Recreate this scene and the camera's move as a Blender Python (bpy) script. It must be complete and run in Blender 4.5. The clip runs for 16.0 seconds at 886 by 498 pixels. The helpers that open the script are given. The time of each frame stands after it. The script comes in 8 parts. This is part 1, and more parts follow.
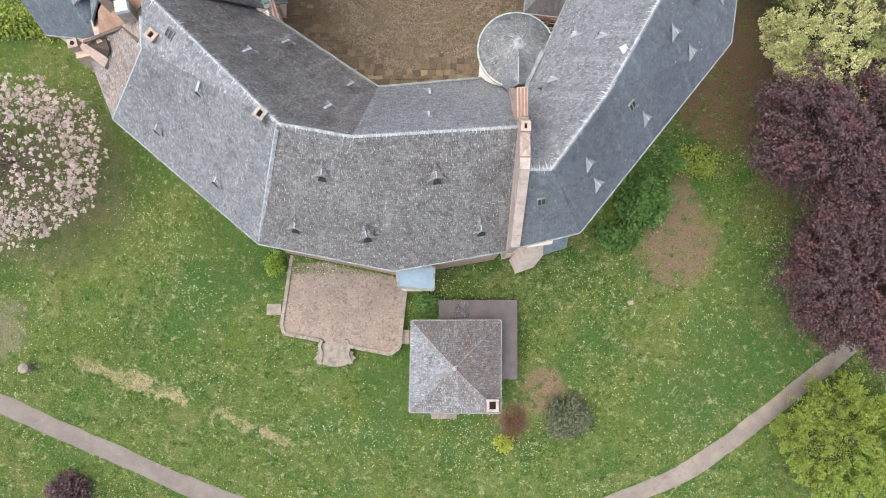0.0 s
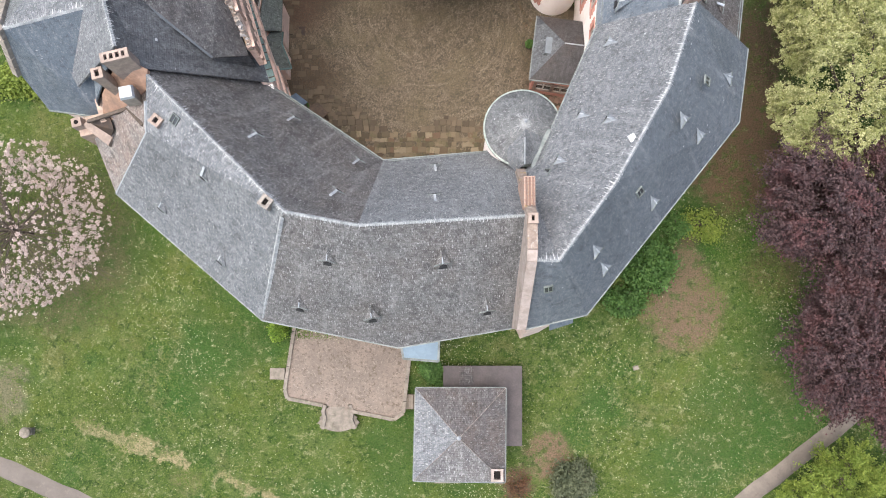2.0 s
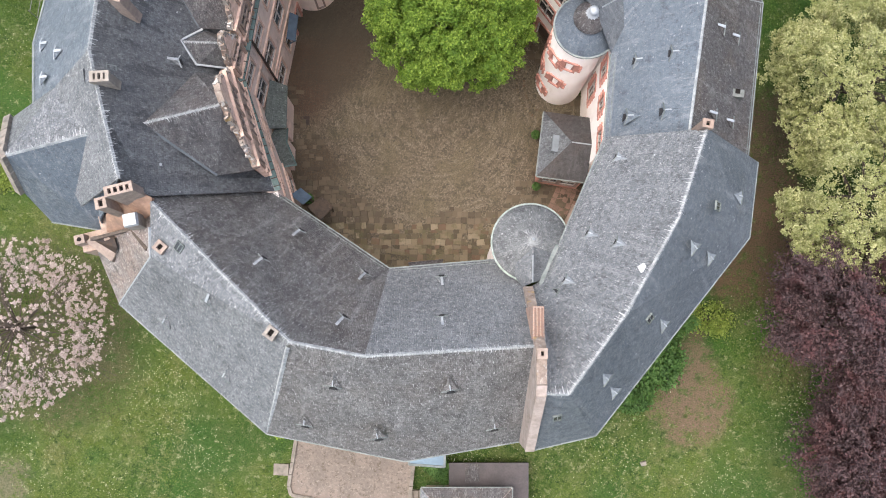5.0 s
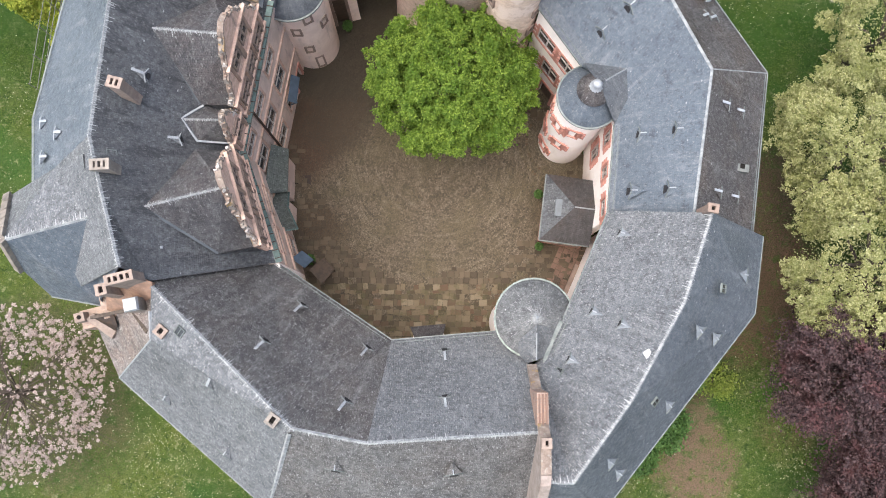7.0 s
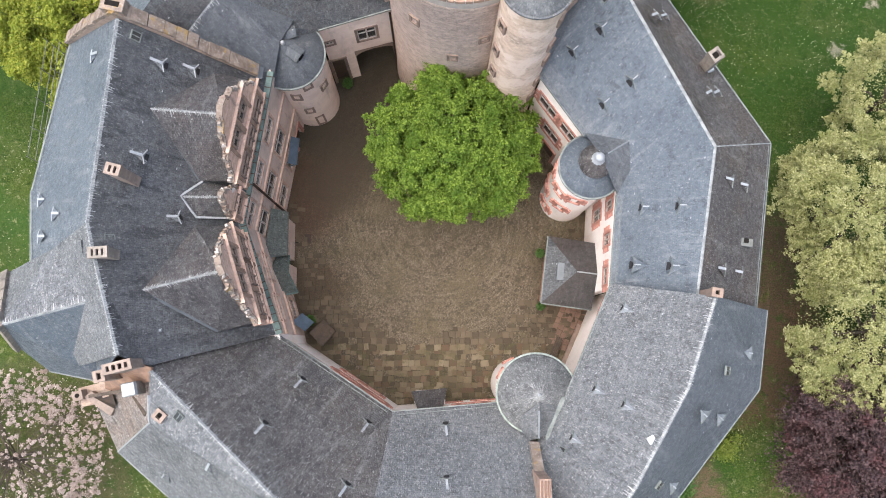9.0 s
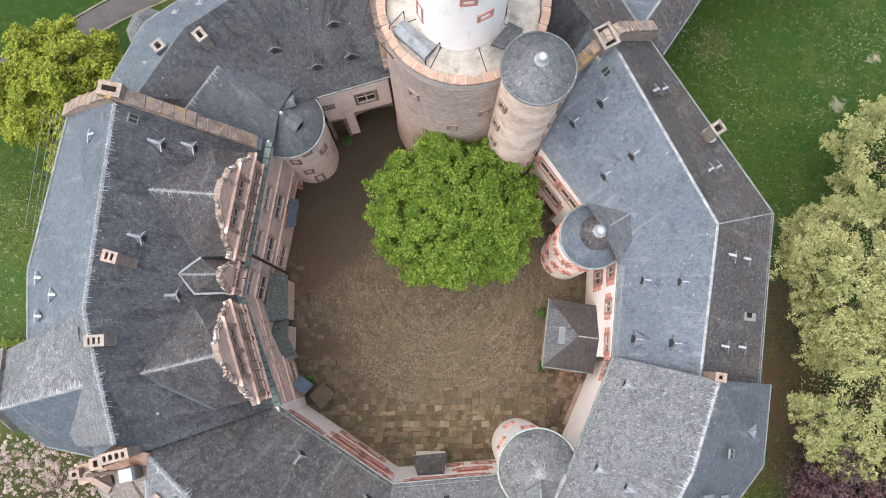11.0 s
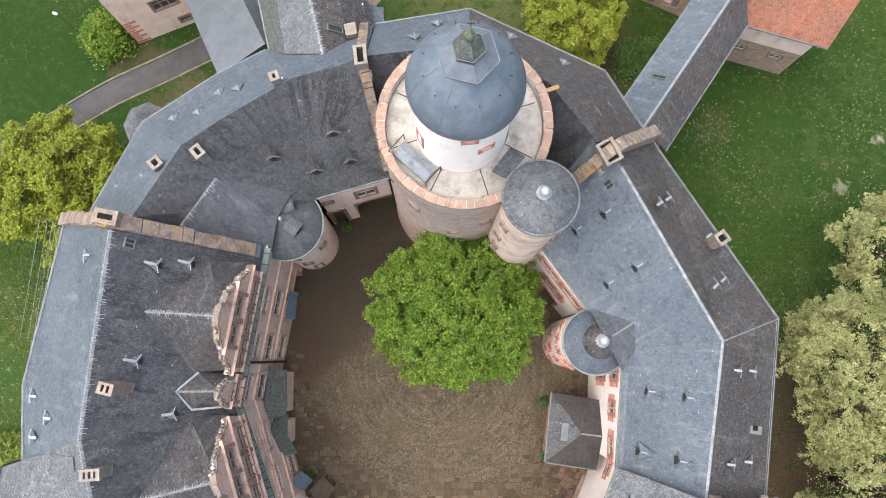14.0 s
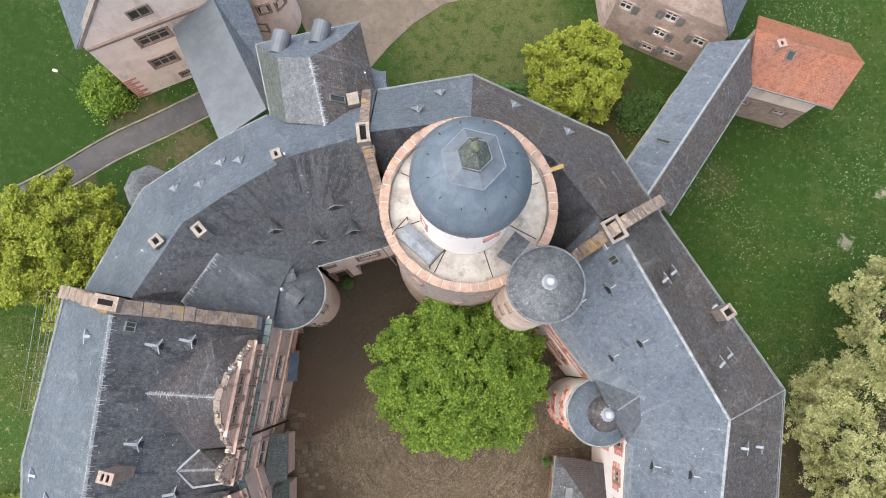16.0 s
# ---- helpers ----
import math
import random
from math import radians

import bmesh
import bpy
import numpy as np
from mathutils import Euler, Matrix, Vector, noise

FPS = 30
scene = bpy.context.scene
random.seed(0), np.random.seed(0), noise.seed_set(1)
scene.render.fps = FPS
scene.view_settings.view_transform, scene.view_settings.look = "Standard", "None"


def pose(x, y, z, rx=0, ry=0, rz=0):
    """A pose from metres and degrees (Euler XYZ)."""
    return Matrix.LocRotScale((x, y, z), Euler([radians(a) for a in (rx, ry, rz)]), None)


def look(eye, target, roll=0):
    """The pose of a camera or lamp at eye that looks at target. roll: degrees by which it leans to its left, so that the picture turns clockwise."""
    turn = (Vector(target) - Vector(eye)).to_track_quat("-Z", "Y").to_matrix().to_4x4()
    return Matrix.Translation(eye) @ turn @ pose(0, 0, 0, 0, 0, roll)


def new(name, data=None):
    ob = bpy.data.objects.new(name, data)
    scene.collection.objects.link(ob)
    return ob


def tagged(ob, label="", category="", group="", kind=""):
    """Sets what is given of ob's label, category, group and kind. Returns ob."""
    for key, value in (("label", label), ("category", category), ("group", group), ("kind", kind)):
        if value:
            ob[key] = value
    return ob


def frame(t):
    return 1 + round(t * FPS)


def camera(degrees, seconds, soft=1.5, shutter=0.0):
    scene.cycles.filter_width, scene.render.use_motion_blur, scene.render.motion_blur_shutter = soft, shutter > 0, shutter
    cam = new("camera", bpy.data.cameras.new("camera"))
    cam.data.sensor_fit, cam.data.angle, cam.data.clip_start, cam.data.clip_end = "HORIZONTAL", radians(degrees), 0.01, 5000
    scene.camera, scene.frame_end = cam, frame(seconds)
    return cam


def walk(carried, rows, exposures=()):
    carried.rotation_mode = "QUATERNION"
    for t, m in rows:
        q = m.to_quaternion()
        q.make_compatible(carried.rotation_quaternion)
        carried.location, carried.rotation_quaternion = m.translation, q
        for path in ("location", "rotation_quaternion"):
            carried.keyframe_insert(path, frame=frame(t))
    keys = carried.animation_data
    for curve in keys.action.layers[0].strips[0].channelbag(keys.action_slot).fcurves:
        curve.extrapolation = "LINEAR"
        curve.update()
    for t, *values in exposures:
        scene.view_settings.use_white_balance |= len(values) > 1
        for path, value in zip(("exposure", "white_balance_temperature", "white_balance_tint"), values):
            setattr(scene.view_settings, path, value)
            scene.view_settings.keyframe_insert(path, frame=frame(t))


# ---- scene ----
# the camera: seconds, metres x y z, degrees of turn about x y z
cam = camera(58.49, 16.0, soft=1.0)
PATH = [
    (0.0, 0.000, 0.000, 63.956, 5.675, -0.473, -0.086),
    (0.5, -0.091, 1.261, 63.994, 5.731, -0.478, -0.036),
    (1.0, -0.182, 2.510, 64.031, 5.788, -0.481, 0.007),
    (1.5, -0.272, 3.747, 64.066, 5.847, -0.483, 0.041),
    (2.0, -0.359, 4.972, 64.100, 5.907, -0.483, 0.068),
    (2.5, -0.443, 6.187, 64.132, 5.969, -0.481, 0.089),
    (3.0, -0.523, 7.392, 64.164, 6.033, -0.477, 0.102),
    (3.5, -0.597, 8.587, 64.194, 6.099, -0.473, 0.110),
    (4.0, -0.666, 9.773, 64.224, 6.165, -0.467, 0.112),
    (4.5, -0.729, 10.951, 64.253, 6.234, -0.460, 0.109),
    (5.0, -0.785, 12.121, 64.281, 6.304, -0.452, 0.101),
    (5.5, -0.834, 13.283, 64.309, 6.375, -0.444, 0.089),
    (6.0, -0.877, 14.438, 64.336, 6.447, -0.435, 0.073),
    (6.5, -0.912, 15.586, 64.363, 6.521, -0.425, 0.053),
    (7.0, -0.941, 16.728, 64.389, 6.597, -0.415, 0.030),
    (7.5, -0.964, 17.864, 64.416, 6.673, -0.405, 0.005),
    (8.0, -0.981, 18.994, 64.443, 6.751, -0.395, -0.023),
    (8.5, -0.992, 20.118, 64.469, 6.830, -0.386, -0.053),
    (9.0, -0.998, 21.238, 64.497, 6.910, -0.376, -0.085),
    (9.5, -1.000, 22.352, 64.524, 6.991, -0.368, -0.117),
    (10.0, -1.000, 23.462, 64.552, 7.074, -0.359, -0.150),
    (10.5, -0.997, 24.567, 64.580, 7.157, -0.352, -0.184),
    (11.0, -0.993, 25.668, 64.610, 7.241, -0.346, -0.217),
    (11.5, -0.989, 26.765, 64.640, 7.327, -0.340, -0.250),
    (12.0, -0.988, 27.857, 64.671, 7.413, -0.337, -0.282),
    (12.5, -0.989, 28.946, 64.703, 7.500, -0.334, -0.313),
    (13.0, -0.996, 30.031, 64.736, 7.589, -0.334, -0.342),
    (13.5, -1.010, 31.111, 64.771, 7.678, -0.335, -0.369),
    (14.0, -1.032, 32.188, 64.806, 7.768, -0.338, -0.393),
    (14.5, -1.065, 33.261, 64.844, 7.858, -0.344, -0.414),
    (15.0, -1.111, 34.330, 64.883, 7.950, -0.352, -0.433),
    (15.5, -1.173, 35.395, 64.924, 8.042, -0.363, -0.447),
    (16.0, -1.252, 36.456, 64.967, 8.135, -0.376, -0.457),
]
walk(cam, [(t, pose(x, y, z, rx, ry, rz)) for t, x, y, z, rx, ry, rz in PATH], [(0.0, 1.22), (4.0, 1.17), (9.0, 1.13), (13.0, 1.06), (16.0, 1.05)])

# ---- world, sun ----
SUN_AZ, SUN_EL = 262.0, 74.0            # compass degrees (0 = +y, clockwise), elevation
world = bpy.data.worlds.new("overcast_sky")
scene.world = world
world.use_nodes = True
_wn = world.node_tree
_wn.nodes.clear()
_sky = _wn.nodes.new("ShaderNodeTexSky")
_sky.sky_type = "NISHITA"
_sky.sun_disc = False
_sky.sun_elevation = radians(SUN_EL)
_sky.sun_rotation = radians(SUN_AZ)
_sky.air_density, _sky.dust_density, _sky.ozone_density = 1.0, 4.0, 1.0
_bg = _wn.nodes.new("ShaderNodeBackground")
_bg.inputs["Strength"].default_value = 0.14
_wo = _wn.nodes.new("ShaderNodeOutputWorld")
_wn.links.new(_sky.outputs[0], _bg.inputs[0])
_wn.links.new(_bg.outputs[0], _wo.inputs[0])
_sd = bpy.data.lights.new("sun", "SUN")
_sd.energy, _sd.angle, _sd.color = 2.4, radians(82), (1.0, 0.95, 0.89)
sun = new("sun", _sd)
_a, _e = radians(SUN_AZ), radians(SUN_EL)
sun.matrix_world = look((math.sin(_a) * math.cos(_e) * 100, math.cos(_a) * math.cos(_e) * 100, math.sin(_e) * 100), (0, 0, 0))

# ---- materials ----
class Net:
    """A small wrapper round a material's node tree."""

    def __init__(self, name, rough=0.7, metal=0.0, spec=0.5, tone=0.82):
        self.tone = tone
        self.m = bpy.data.materials.new(name)
        self.m.use_nodes = True
        self.t = self.m.node_tree
        self.b = self.t.nodes["Principled BSDF"]
        self.b.inputs["Roughness"].default_value = rough
        self.b.inputs["Metallic"].default_value = metal
        self.b.inputs["Specular IOR Level"].default_value = spec
        self.tc = self.t.nodes.new("ShaderNodeTexCoord")

    def put(self, value, socket):
        if isinstance(value, bpy.types.NodeSocket):
            self.t.links.new(value, socket)
        elif isinstance(value, (tuple, list)) and len(value) == 3 and socket.type == "RGBA":
            socket.default_value = (*value, 1)
        else:
            socket.default_value = value

    def uv(self):
        return self.tc.outputs["UV"]

    def pos(self):
        g = self.t.nodes.new("ShaderNodeNewGeometry")
        return g.outputs["Position"]

    def island(self):
        g = self.t.nodes.new("ShaderNodeNewGeometry")
        return g.outputs["Random Per Island"]

    def objrand(self):
        return self.t.nodes.new("ShaderNodeObjectInfo").outputs["Random"]

    def scaled(self, vec, s):
        n = self.t.nodes.new("ShaderNodeMapping")
        self.put(vec, n.inputs["Vector"])
        n.inputs["Scale"].default_value = s
        return n.outputs[0]

    def turned(self, vec, s, angle):
        n = self.t.nodes.new("ShaderNodeMapping")
        self.put(vec, n.inputs["Vector"])
        n.inputs["Scale"].default_value = s
        n.inputs["Rotation"].default_value = (0, 0, radians(angle))
        return n.outputs[0]

    def polar(self, vec, c, ka, kr):
        """Angle and distance round an upright axis, scaled, as a vector."""
        x, y = self.math("SUBTRACT", self.axis(vec, 0), c[0]), self.math("SUBTRACT", self.axis(vec, 1), c[1])
        n = self.t.nodes.new("ShaderNodeCombineXYZ")
        self.put(self.math("MULTIPLY", self.math("ARCTAN2", y, x), ka), n.inputs[0])
        self.put(self.math("MULTIPLY", self.math("SQRT", self.math("ADD", self.math("MULTIPLY", x, x), self.math("MULTIPLY", y, y))), kr), n.inputs[1])
        return n.outputs[0]

    def noise(self, vec, scale, detail=4.0, rough=0.6, distort=0.0):
        n = self.t.nodes.new("ShaderNodeTexNoise")
        self.put(vec, n.inputs["Vector"])
        n.inputs["Scale"].default_value = scale
        n.inputs["Detail"].default_value = detail
        n.inputs["Roughness"].default_value = rough
        n.inputs["Distortion"].default_value = distort
        return n.outputs["Fac"]

    def voronoi(self, vec, scale, feature="F1", out="Distance", rnd=1.0):
        n = self.t.nodes.new("ShaderNodeTexVoronoi")
        n.feature = feature
        self.put(vec, n.inputs["Vector"])
        n.inputs["Scale"].default_value = scale
        n.inputs["Randomness"].default_value = rnd
        return n.outputs[out]

    def brick(self, vec, w, h, mortar=0.01, smooth=0.1):
        n = self.t.nodes.new("ShaderNodeTexBrick")
        self.put(vec, n.inputs["Vector"])
        n.inputs["Scale"].default_value = 1
        n.inputs["Brick Width"].default_value = w
        n.inputs["Row Height"].default_value = h
        n.inputs["Mortar Size"].default_value = mortar
        n.inputs["Mortar Smooth"].default_value = smooth
        n.inputs["Color1"].default_value = (0, 0, 0, 1)
        n.inputs["Color2"].default_value = (1, 1, 1, 1)
        n.inputs["Mortar"].default_value = (0.5, 0.5, 0.5, 1)
        return n.outputs["Color"], n.outputs["Fac"]

    def ramp(self, fac, lo, hi, a=0.0, b=1.0):
        n = self.t.nodes.new("ShaderNodeMapRange")
        n.interpolation_type = "SMOOTHSTEP"
        self.put(fac, n.inputs["Value"])
        for k, v in (("From Min", lo), ("From Max", hi), ("To Min", a), ("To Max", b)):
            n.inputs[k].default_value = v
        return n.outputs[0]

    def mix(self, fac, a, b, blend="MIX"):
        n = self.t.nodes.new("ShaderNodeMix")
        n.data_type, n.blend_type = "RGBA", blend
        self.put(fac, n.inputs[0])
        self.put(a, n.inputs[6])
        self.put(b, n.inputs[7])
        return n.outputs[2]

    def math(self, op, a, b=0.0):
        n = self.t.nodes.new("ShaderNodeMath")
        n.operation = op
        self.put(a, n.inputs[0])
        self.put(b, n.inputs[1])
        return n.outputs[0]

    def axis(self, vec, k):
        n = self.t.nodes.new("ShaderNodeSeparateXYZ")
        self.put(vec, n.inputs[0])
        return n.outputs[k]

    def dist(self, vec, p):
        n = self.t.nodes.new("ShaderNodeVectorMath")
        n.operation = "DISTANCE"
        self.put(vec, n.inputs[0])
        n.inputs[1].default_value = p
        return n.outputs["Value"]

    def add(self, vec, other, k):
        s = self.t.nodes.new("ShaderNodeVectorMath")
        s.operation = "MULTIPLY_ADD"
        self.put(other, s.inputs[0])
        s.inputs[1].default_value = (k, k, k)
        self.put(vec, s.inputs[2])
        return s.outputs[0]

    def bump(self, height, strength=0.4, dist=0.02):
        n = self.t.nodes.new("ShaderNodeBump")
        n.inputs["Strength"].default_value = strength
        n.inputs["Distance"].default_value = dist
        self.put(height, n.inputs["Height"])
        self.t.links.new(n.outputs[0], self.b.inputs["Normal"])

    def color(self, c):
        """Set the base colour, toned down for weathered surfaces."""
        k = self.tone
        self.put(self.mix(1.0, c, (k, k, k), "MULTIPLY") if k != 1.0 else c, self.b.inputs["Base Color"])
        return self.m


def slate(name, base, dark, lichen, amount=0.5, row=0.17, brown=None, streak=0.5, runs=0.0, fan=None, chips=0.6, bold=1.0, swirl=None):
    """Weathered slate in courses that follow the slope, with lichen, stains and run-off streaks."""
    n = Net(name, rough=0.5, spec=0.45)
    uv, p = n.uv(), n.pos()
    deep = (dark[0] * 0.5, dark[1] * 0.5, dark[2] * 0.52)
    tone, joint = n.brick(n.add(uv, n.noise(p, 1.8, 3), 0.12), row * 1.25, row, 0.012, 0.4)
    c = n.mix(n.ramp(tone, 0, 1, 0.45 - 0.35 * bold, 0.45 + 0.35 * bold), n.mix(0.08, base, lichen), dark)
    c = n.mix(n.ramp(n.noise(p, 0.22, 4, 0.6), 0.4, 0.65, 0, 0.6), c, dark)
    if brown:
        c = n.mix(n.ramp(n.noise(p, 0.35, 5, 0.65), 0.42, 0.6, 0, 0.85), c, brown)
    run = n.noise(n.scaled(uv, (1.6, 0.22, 1)), 1.0, 4, 0.65)
    c = n.mix(n.ramp(run, 0.52, 0.72, 0, streak), c, n.mix(0.5, lichen, base))
    c = n.mix(n.ramp(run, 0.46, 0.26, 0, streak), c, dark)
    if runs:
        wet = n.noise(n.scaled(n.add(uv, n.noise(p, 0.5, 3), 1.0), (0.95, 0.17, 1)), 1.0, 5, 0.7)
        c = n.mix(n.ramp(wet, 0.53, 0.6, 0, runs), c, deep)
    if fan:
        ray = n.noise(n.polar(n.add(p, n.noise(p, 0.7, 3), 0.7), (fan[0] + 0.35, fan[1] + 0.35), 9.0, 0.3), 1.0, 6, 0.75)
        away = n.dist(p, (fan[0], fan[1], 16.0))
        c = n.mix(n.math("MULTIPLY", n.ramp(ray, 0.5, 0.6, 0, 0.9), n.math("MULTIPLY", n.ramp(away, 2.0, 3.5), n.ramp(away, 8.5, 6.5))), c, deep)
    # patches of lichen and soot, an arm's length across
    patch = n.noise(p, 0.95, 6, 0.72)
    c = n.mix(n.ramp(patch, 0.52, 0.68, 0, amount * 0.55), c, n.mix(0.45, base, lichen))
    c = n.mix(n.ramp(patch, 0.47, 0.32, 0, 0.6), c, deep)
    c = n.mix(n.math("MULTIPLY", n.ramp(tone, 0.72, 0.95, 0, amount * 0.8), n.ramp(n.noise(p, 1.2, 4, 0.7), 0.45, 0.6)), c, n.mix(0.5, lichen, base))
    c = n.mix(n.ramp(tone, 0.2, 0.04, 0, 0.5 * bold), c, deep)
    mid = n.noise(p, 3.4, 4, 0.68)
    c = n.mix(n.ramp(mid, 0.54, 0.68, 0, 0.2 + amount * 0.45), c, n.mix(0.5, base, lichen))
    c = n.mix(n.ramp(mid, 0.46, 0.34, 0, 0.35 + 0.25 * bold), c, deep)
    # short pale and dark strokes, slantwise down the slope
    stroke = n.noise(n.turned(uv, (11.0, 3.4, 1), 28), 1.0, 3, 0.72, 0.5)
    c = n.mix(n.ramp(stroke, 0.57, 0.67, 0, min(amount * 1.2 + 0.08, 0.92)), c, lichen)
    c = n.mix(n.ramp(stroke, 0.44, 0.34, 0, 0.75 * bold), c, deep)
    fine = n.noise(n.scaled(uv, (26, 13, 1)), 1.0, 3, 0.75)
    c = n.mix(n.ramp(fine, 0.57, 0.7, 0, amount * 0.85), c, lichen)
    c = n.mix(n.ramp(joint, 0.2, 0.9, 0, 0.45 * bold), c, n.mix(0.75, c, (0.012, 0.012, 0.014)))
    # chipped slates and droppings
    chip = n.math("MULTIPLY", n.ramp(n.voronoi(n.scaled(uv, (1.0, 1.5, 1)), 1.15), 0.1, 0.06), n.ramp(n.noise(p, 0.6, 2), 0.5, 0.56))
    c = n.mix(n.math("MULTIPLY", chip, chips), c, (0.62, 0.64, 0.65))
    if swirl:
        # pale lichen in spiral strokes round the peak
        arm = n.noise(n.scaled(n.turned(n.polar(n.add(p, n.noise(p, 2.0, 3), 0.3), swirl, 1.0, 0.9), (1, 1, 1), 42), (7.0, 1.3, 1)), 1.0, 5, 0.75)
        off = n.dist(p, (swirl[0], swirl[1], swirl[2]))
        c = n.mix(n.math("MULTIPLY", n.ramp(arm, 0.5, 0.64, 0, 0.75), n.ramp(off, 1.7, 0.5)), c, (0.56, 0.58, 0.58))
        c = n.mix(n.ramp(off, 0.6, 0.2, 0, 0.5), c, (0.56, 0.58, 0.58))
    n.put(n.ramp(n.noise(p, 3, 4, 0.7), 0.3, 0.7, 0.38, 0.68), n.b.inputs["Roughness"])
    lap = n.math("FRACT", n.math("DIVIDE", n.axis(uv, 1), row))
    h = n.math("SUBTRACT", n.math("MULTIPLY", fine, 0.7), n.math("ADD", n.math("MULTIPLY", joint, 0.5 * bold), n.math("MULTIPLY", lap, 0.5 * bold)))
    n.bump(n.math("ADD", n.math("ADD", h, n.math("MULTIPLY", stroke, 1.2 * bold)), n.math("MULTIPLY", tone, 0.6 * bold)), 0.9, 0.05)
    return n.color(c)


def plain(name, col, col2, scale=1.5, rough=0.8, metal=0.0, bump=0.15, fine=14.0, grime=None, spec=0.4, tone=0.82):
    """Painted, plastered or weathered stuff with cloudy tone and fine grain."""
    n = Net(name, rough, metal, spec, tone)
    p = n.pos()
    c = n.mix(n.ramp(n.noise(p, scale, 5, 0.65), 0.35, 0.65), col, col2)
    f = n.noise(p, fine, 4, 0.7)
    c = n.mix(n.ramp(f, 0.35, 0.7, 0, 0.35), c, col2)
    if grime:
        c = n.mix(n.ramp(n.noise(n.scaled(p, (1, 1, 0.25)), 1.1, 5, 0.7), 0.5, 0.72, 0, 0.75), c, grime)
    n.put(n.ramp(f, 0.2, 0.8, max(rough - 0.12, 0.03), min(rough + 0.12, 1)), n.b.inputs["Roughness"])
    n.bump(f, bump, 0.02)
    return n.color(c)


def masonry(name, cols, joint, w=0.55, h=0.28, grime=(0.1, 0.085, 0.07), rough=0.9, plaster=None, amount=0.0, tone=1.0, relief=0.6, wild=0.12):
    """Coursed rubble or dressed stone, partly under plaster."""
    n = Net(name, rough, spec=0.3, tone=tone)
    uv, p = n.uv(), n.pos()
    warped = n.add(uv, n.noise(p, 2.2, 2), wild)
    tone, j = n.brick(warped, w, h, 0.018, 0.4)
    c = n.mix(tone, cols[0], cols[1])
    c = n.mix(n.ramp(n.noise(p, 3.2, 3), 0.45, 0.65, 0, 0.7), c, cols[2])
    c = n.mix(n.ramp(j, 0.2, 0.9, 0, 0.8), c, joint)
    c = n.mix(n.ramp(n.noise(p, 0.7, 5, 0.7), 0.5, 0.75, 0, 0.6), c, grime)
    if plaster:
        c = n.mix(n.ramp(n.noise(p, 0.6, 5, 0.7), 0.62 - amount, 0.7 - amount), c, plaster)
    f = n.noise(p, 16, 4, 0.7)
    c = n.mix(n.ramp(f, 0.5, 0.8, 0, 0.4), c, grime)
    n.bump(n.math("SUBTRACT", n.math("MULTIPLY", f, 0.6), j), relief, 0.035 + 0.1 * (relief - 0.6))
    return n.color(c)


def leafy(name, a, b, c3, rough=0.55):
    """Leaves: each clump of one crown with its own tone."""
    n = Net(name, rough, spec=0.3)
    r = n.island()
    c = n.mix(r, a, b)
    c = n.mix(n.ramp(n.noise(n.pos(), 0.55, 3), 0.45, 0.7, 0, 0.7), c, c3)
    n.b.inputs["Subsurface Weight"].default_value = 0.0
    n.color(c)
    # light through the leaf
    tr = n.t.nodes.new("ShaderNodeBsdfTranslucent")
    mixn = n.t.nodes.new("ShaderNodeMixShader")
    mixn.inputs[0].default_value = 0.3
    n.put(n.mix(1.0, c, (0.85, 0.85, 0.85), "MULTIPLY"), tr.inputs[0])
    out = n.t.nodes["Material Output"]
    n.t.links.new(n.b.outputs[0], mixn.inputs[1])
    n.t.links.new(tr.outputs[0], mixn.inputs[2])
    n.t.links.new(mixn.outputs[0], out.inputs[0])
    return n.m


LICHEN = (0.46, 0.47, 0.47)
M = {}
# part of the tone split between slopes is west light put into colour
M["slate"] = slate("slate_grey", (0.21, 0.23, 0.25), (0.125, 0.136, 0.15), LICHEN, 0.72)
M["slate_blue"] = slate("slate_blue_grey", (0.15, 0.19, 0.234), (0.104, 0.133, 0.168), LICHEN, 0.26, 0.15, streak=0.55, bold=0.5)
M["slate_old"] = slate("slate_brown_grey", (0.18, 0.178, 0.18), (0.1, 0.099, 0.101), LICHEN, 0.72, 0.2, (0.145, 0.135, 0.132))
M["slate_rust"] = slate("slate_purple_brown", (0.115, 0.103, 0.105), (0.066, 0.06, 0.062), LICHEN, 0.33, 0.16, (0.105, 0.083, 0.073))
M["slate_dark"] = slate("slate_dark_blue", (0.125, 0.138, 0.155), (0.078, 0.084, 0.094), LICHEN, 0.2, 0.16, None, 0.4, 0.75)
M["slate_fan"] = slate("slate_brown_streaked", (0.124, 0.138, 0.154), (0.08, 0.089, 0.1), LICHEN, 0.14, 0.16, (0.112, 0.11, 0.114), 0.3, 0.0, (-9.6, 43.4))
M["slate_run"] = slate("slate_streaked_grey", (0.15, 0.148, 0.152), (0.085, 0.083, 0.086), LICHEN, 0.5, 0.18, (0.12, 0.11, 0.106), 0.6, 0.55)
M["slate_cross"] = slate("slate_brown_dark", (0.115, 0.116, 0.125), (0.068, 0.069, 0.076), LICHEN, 0.26, 0.16, (0.1, 0.088, 0.088), 0.5, 0.4)
M["slate_cone"] = slate("slate_cone_grey", (0.175, 0.19, 0.205), (0.105, 0.115, 0.126), LICHEN, 0.4, 0.16, None, 0.5, bold=0.7)
M["slate_swirl"] = slate("slate_cone_swirled", (0.185, 0.195, 0.2), (0.112, 0.12, 0.124), LICHEN, 0.5, 0.16, None, 0.5, bold=0.8, swirl=(5.27, 18.1, 15.2))
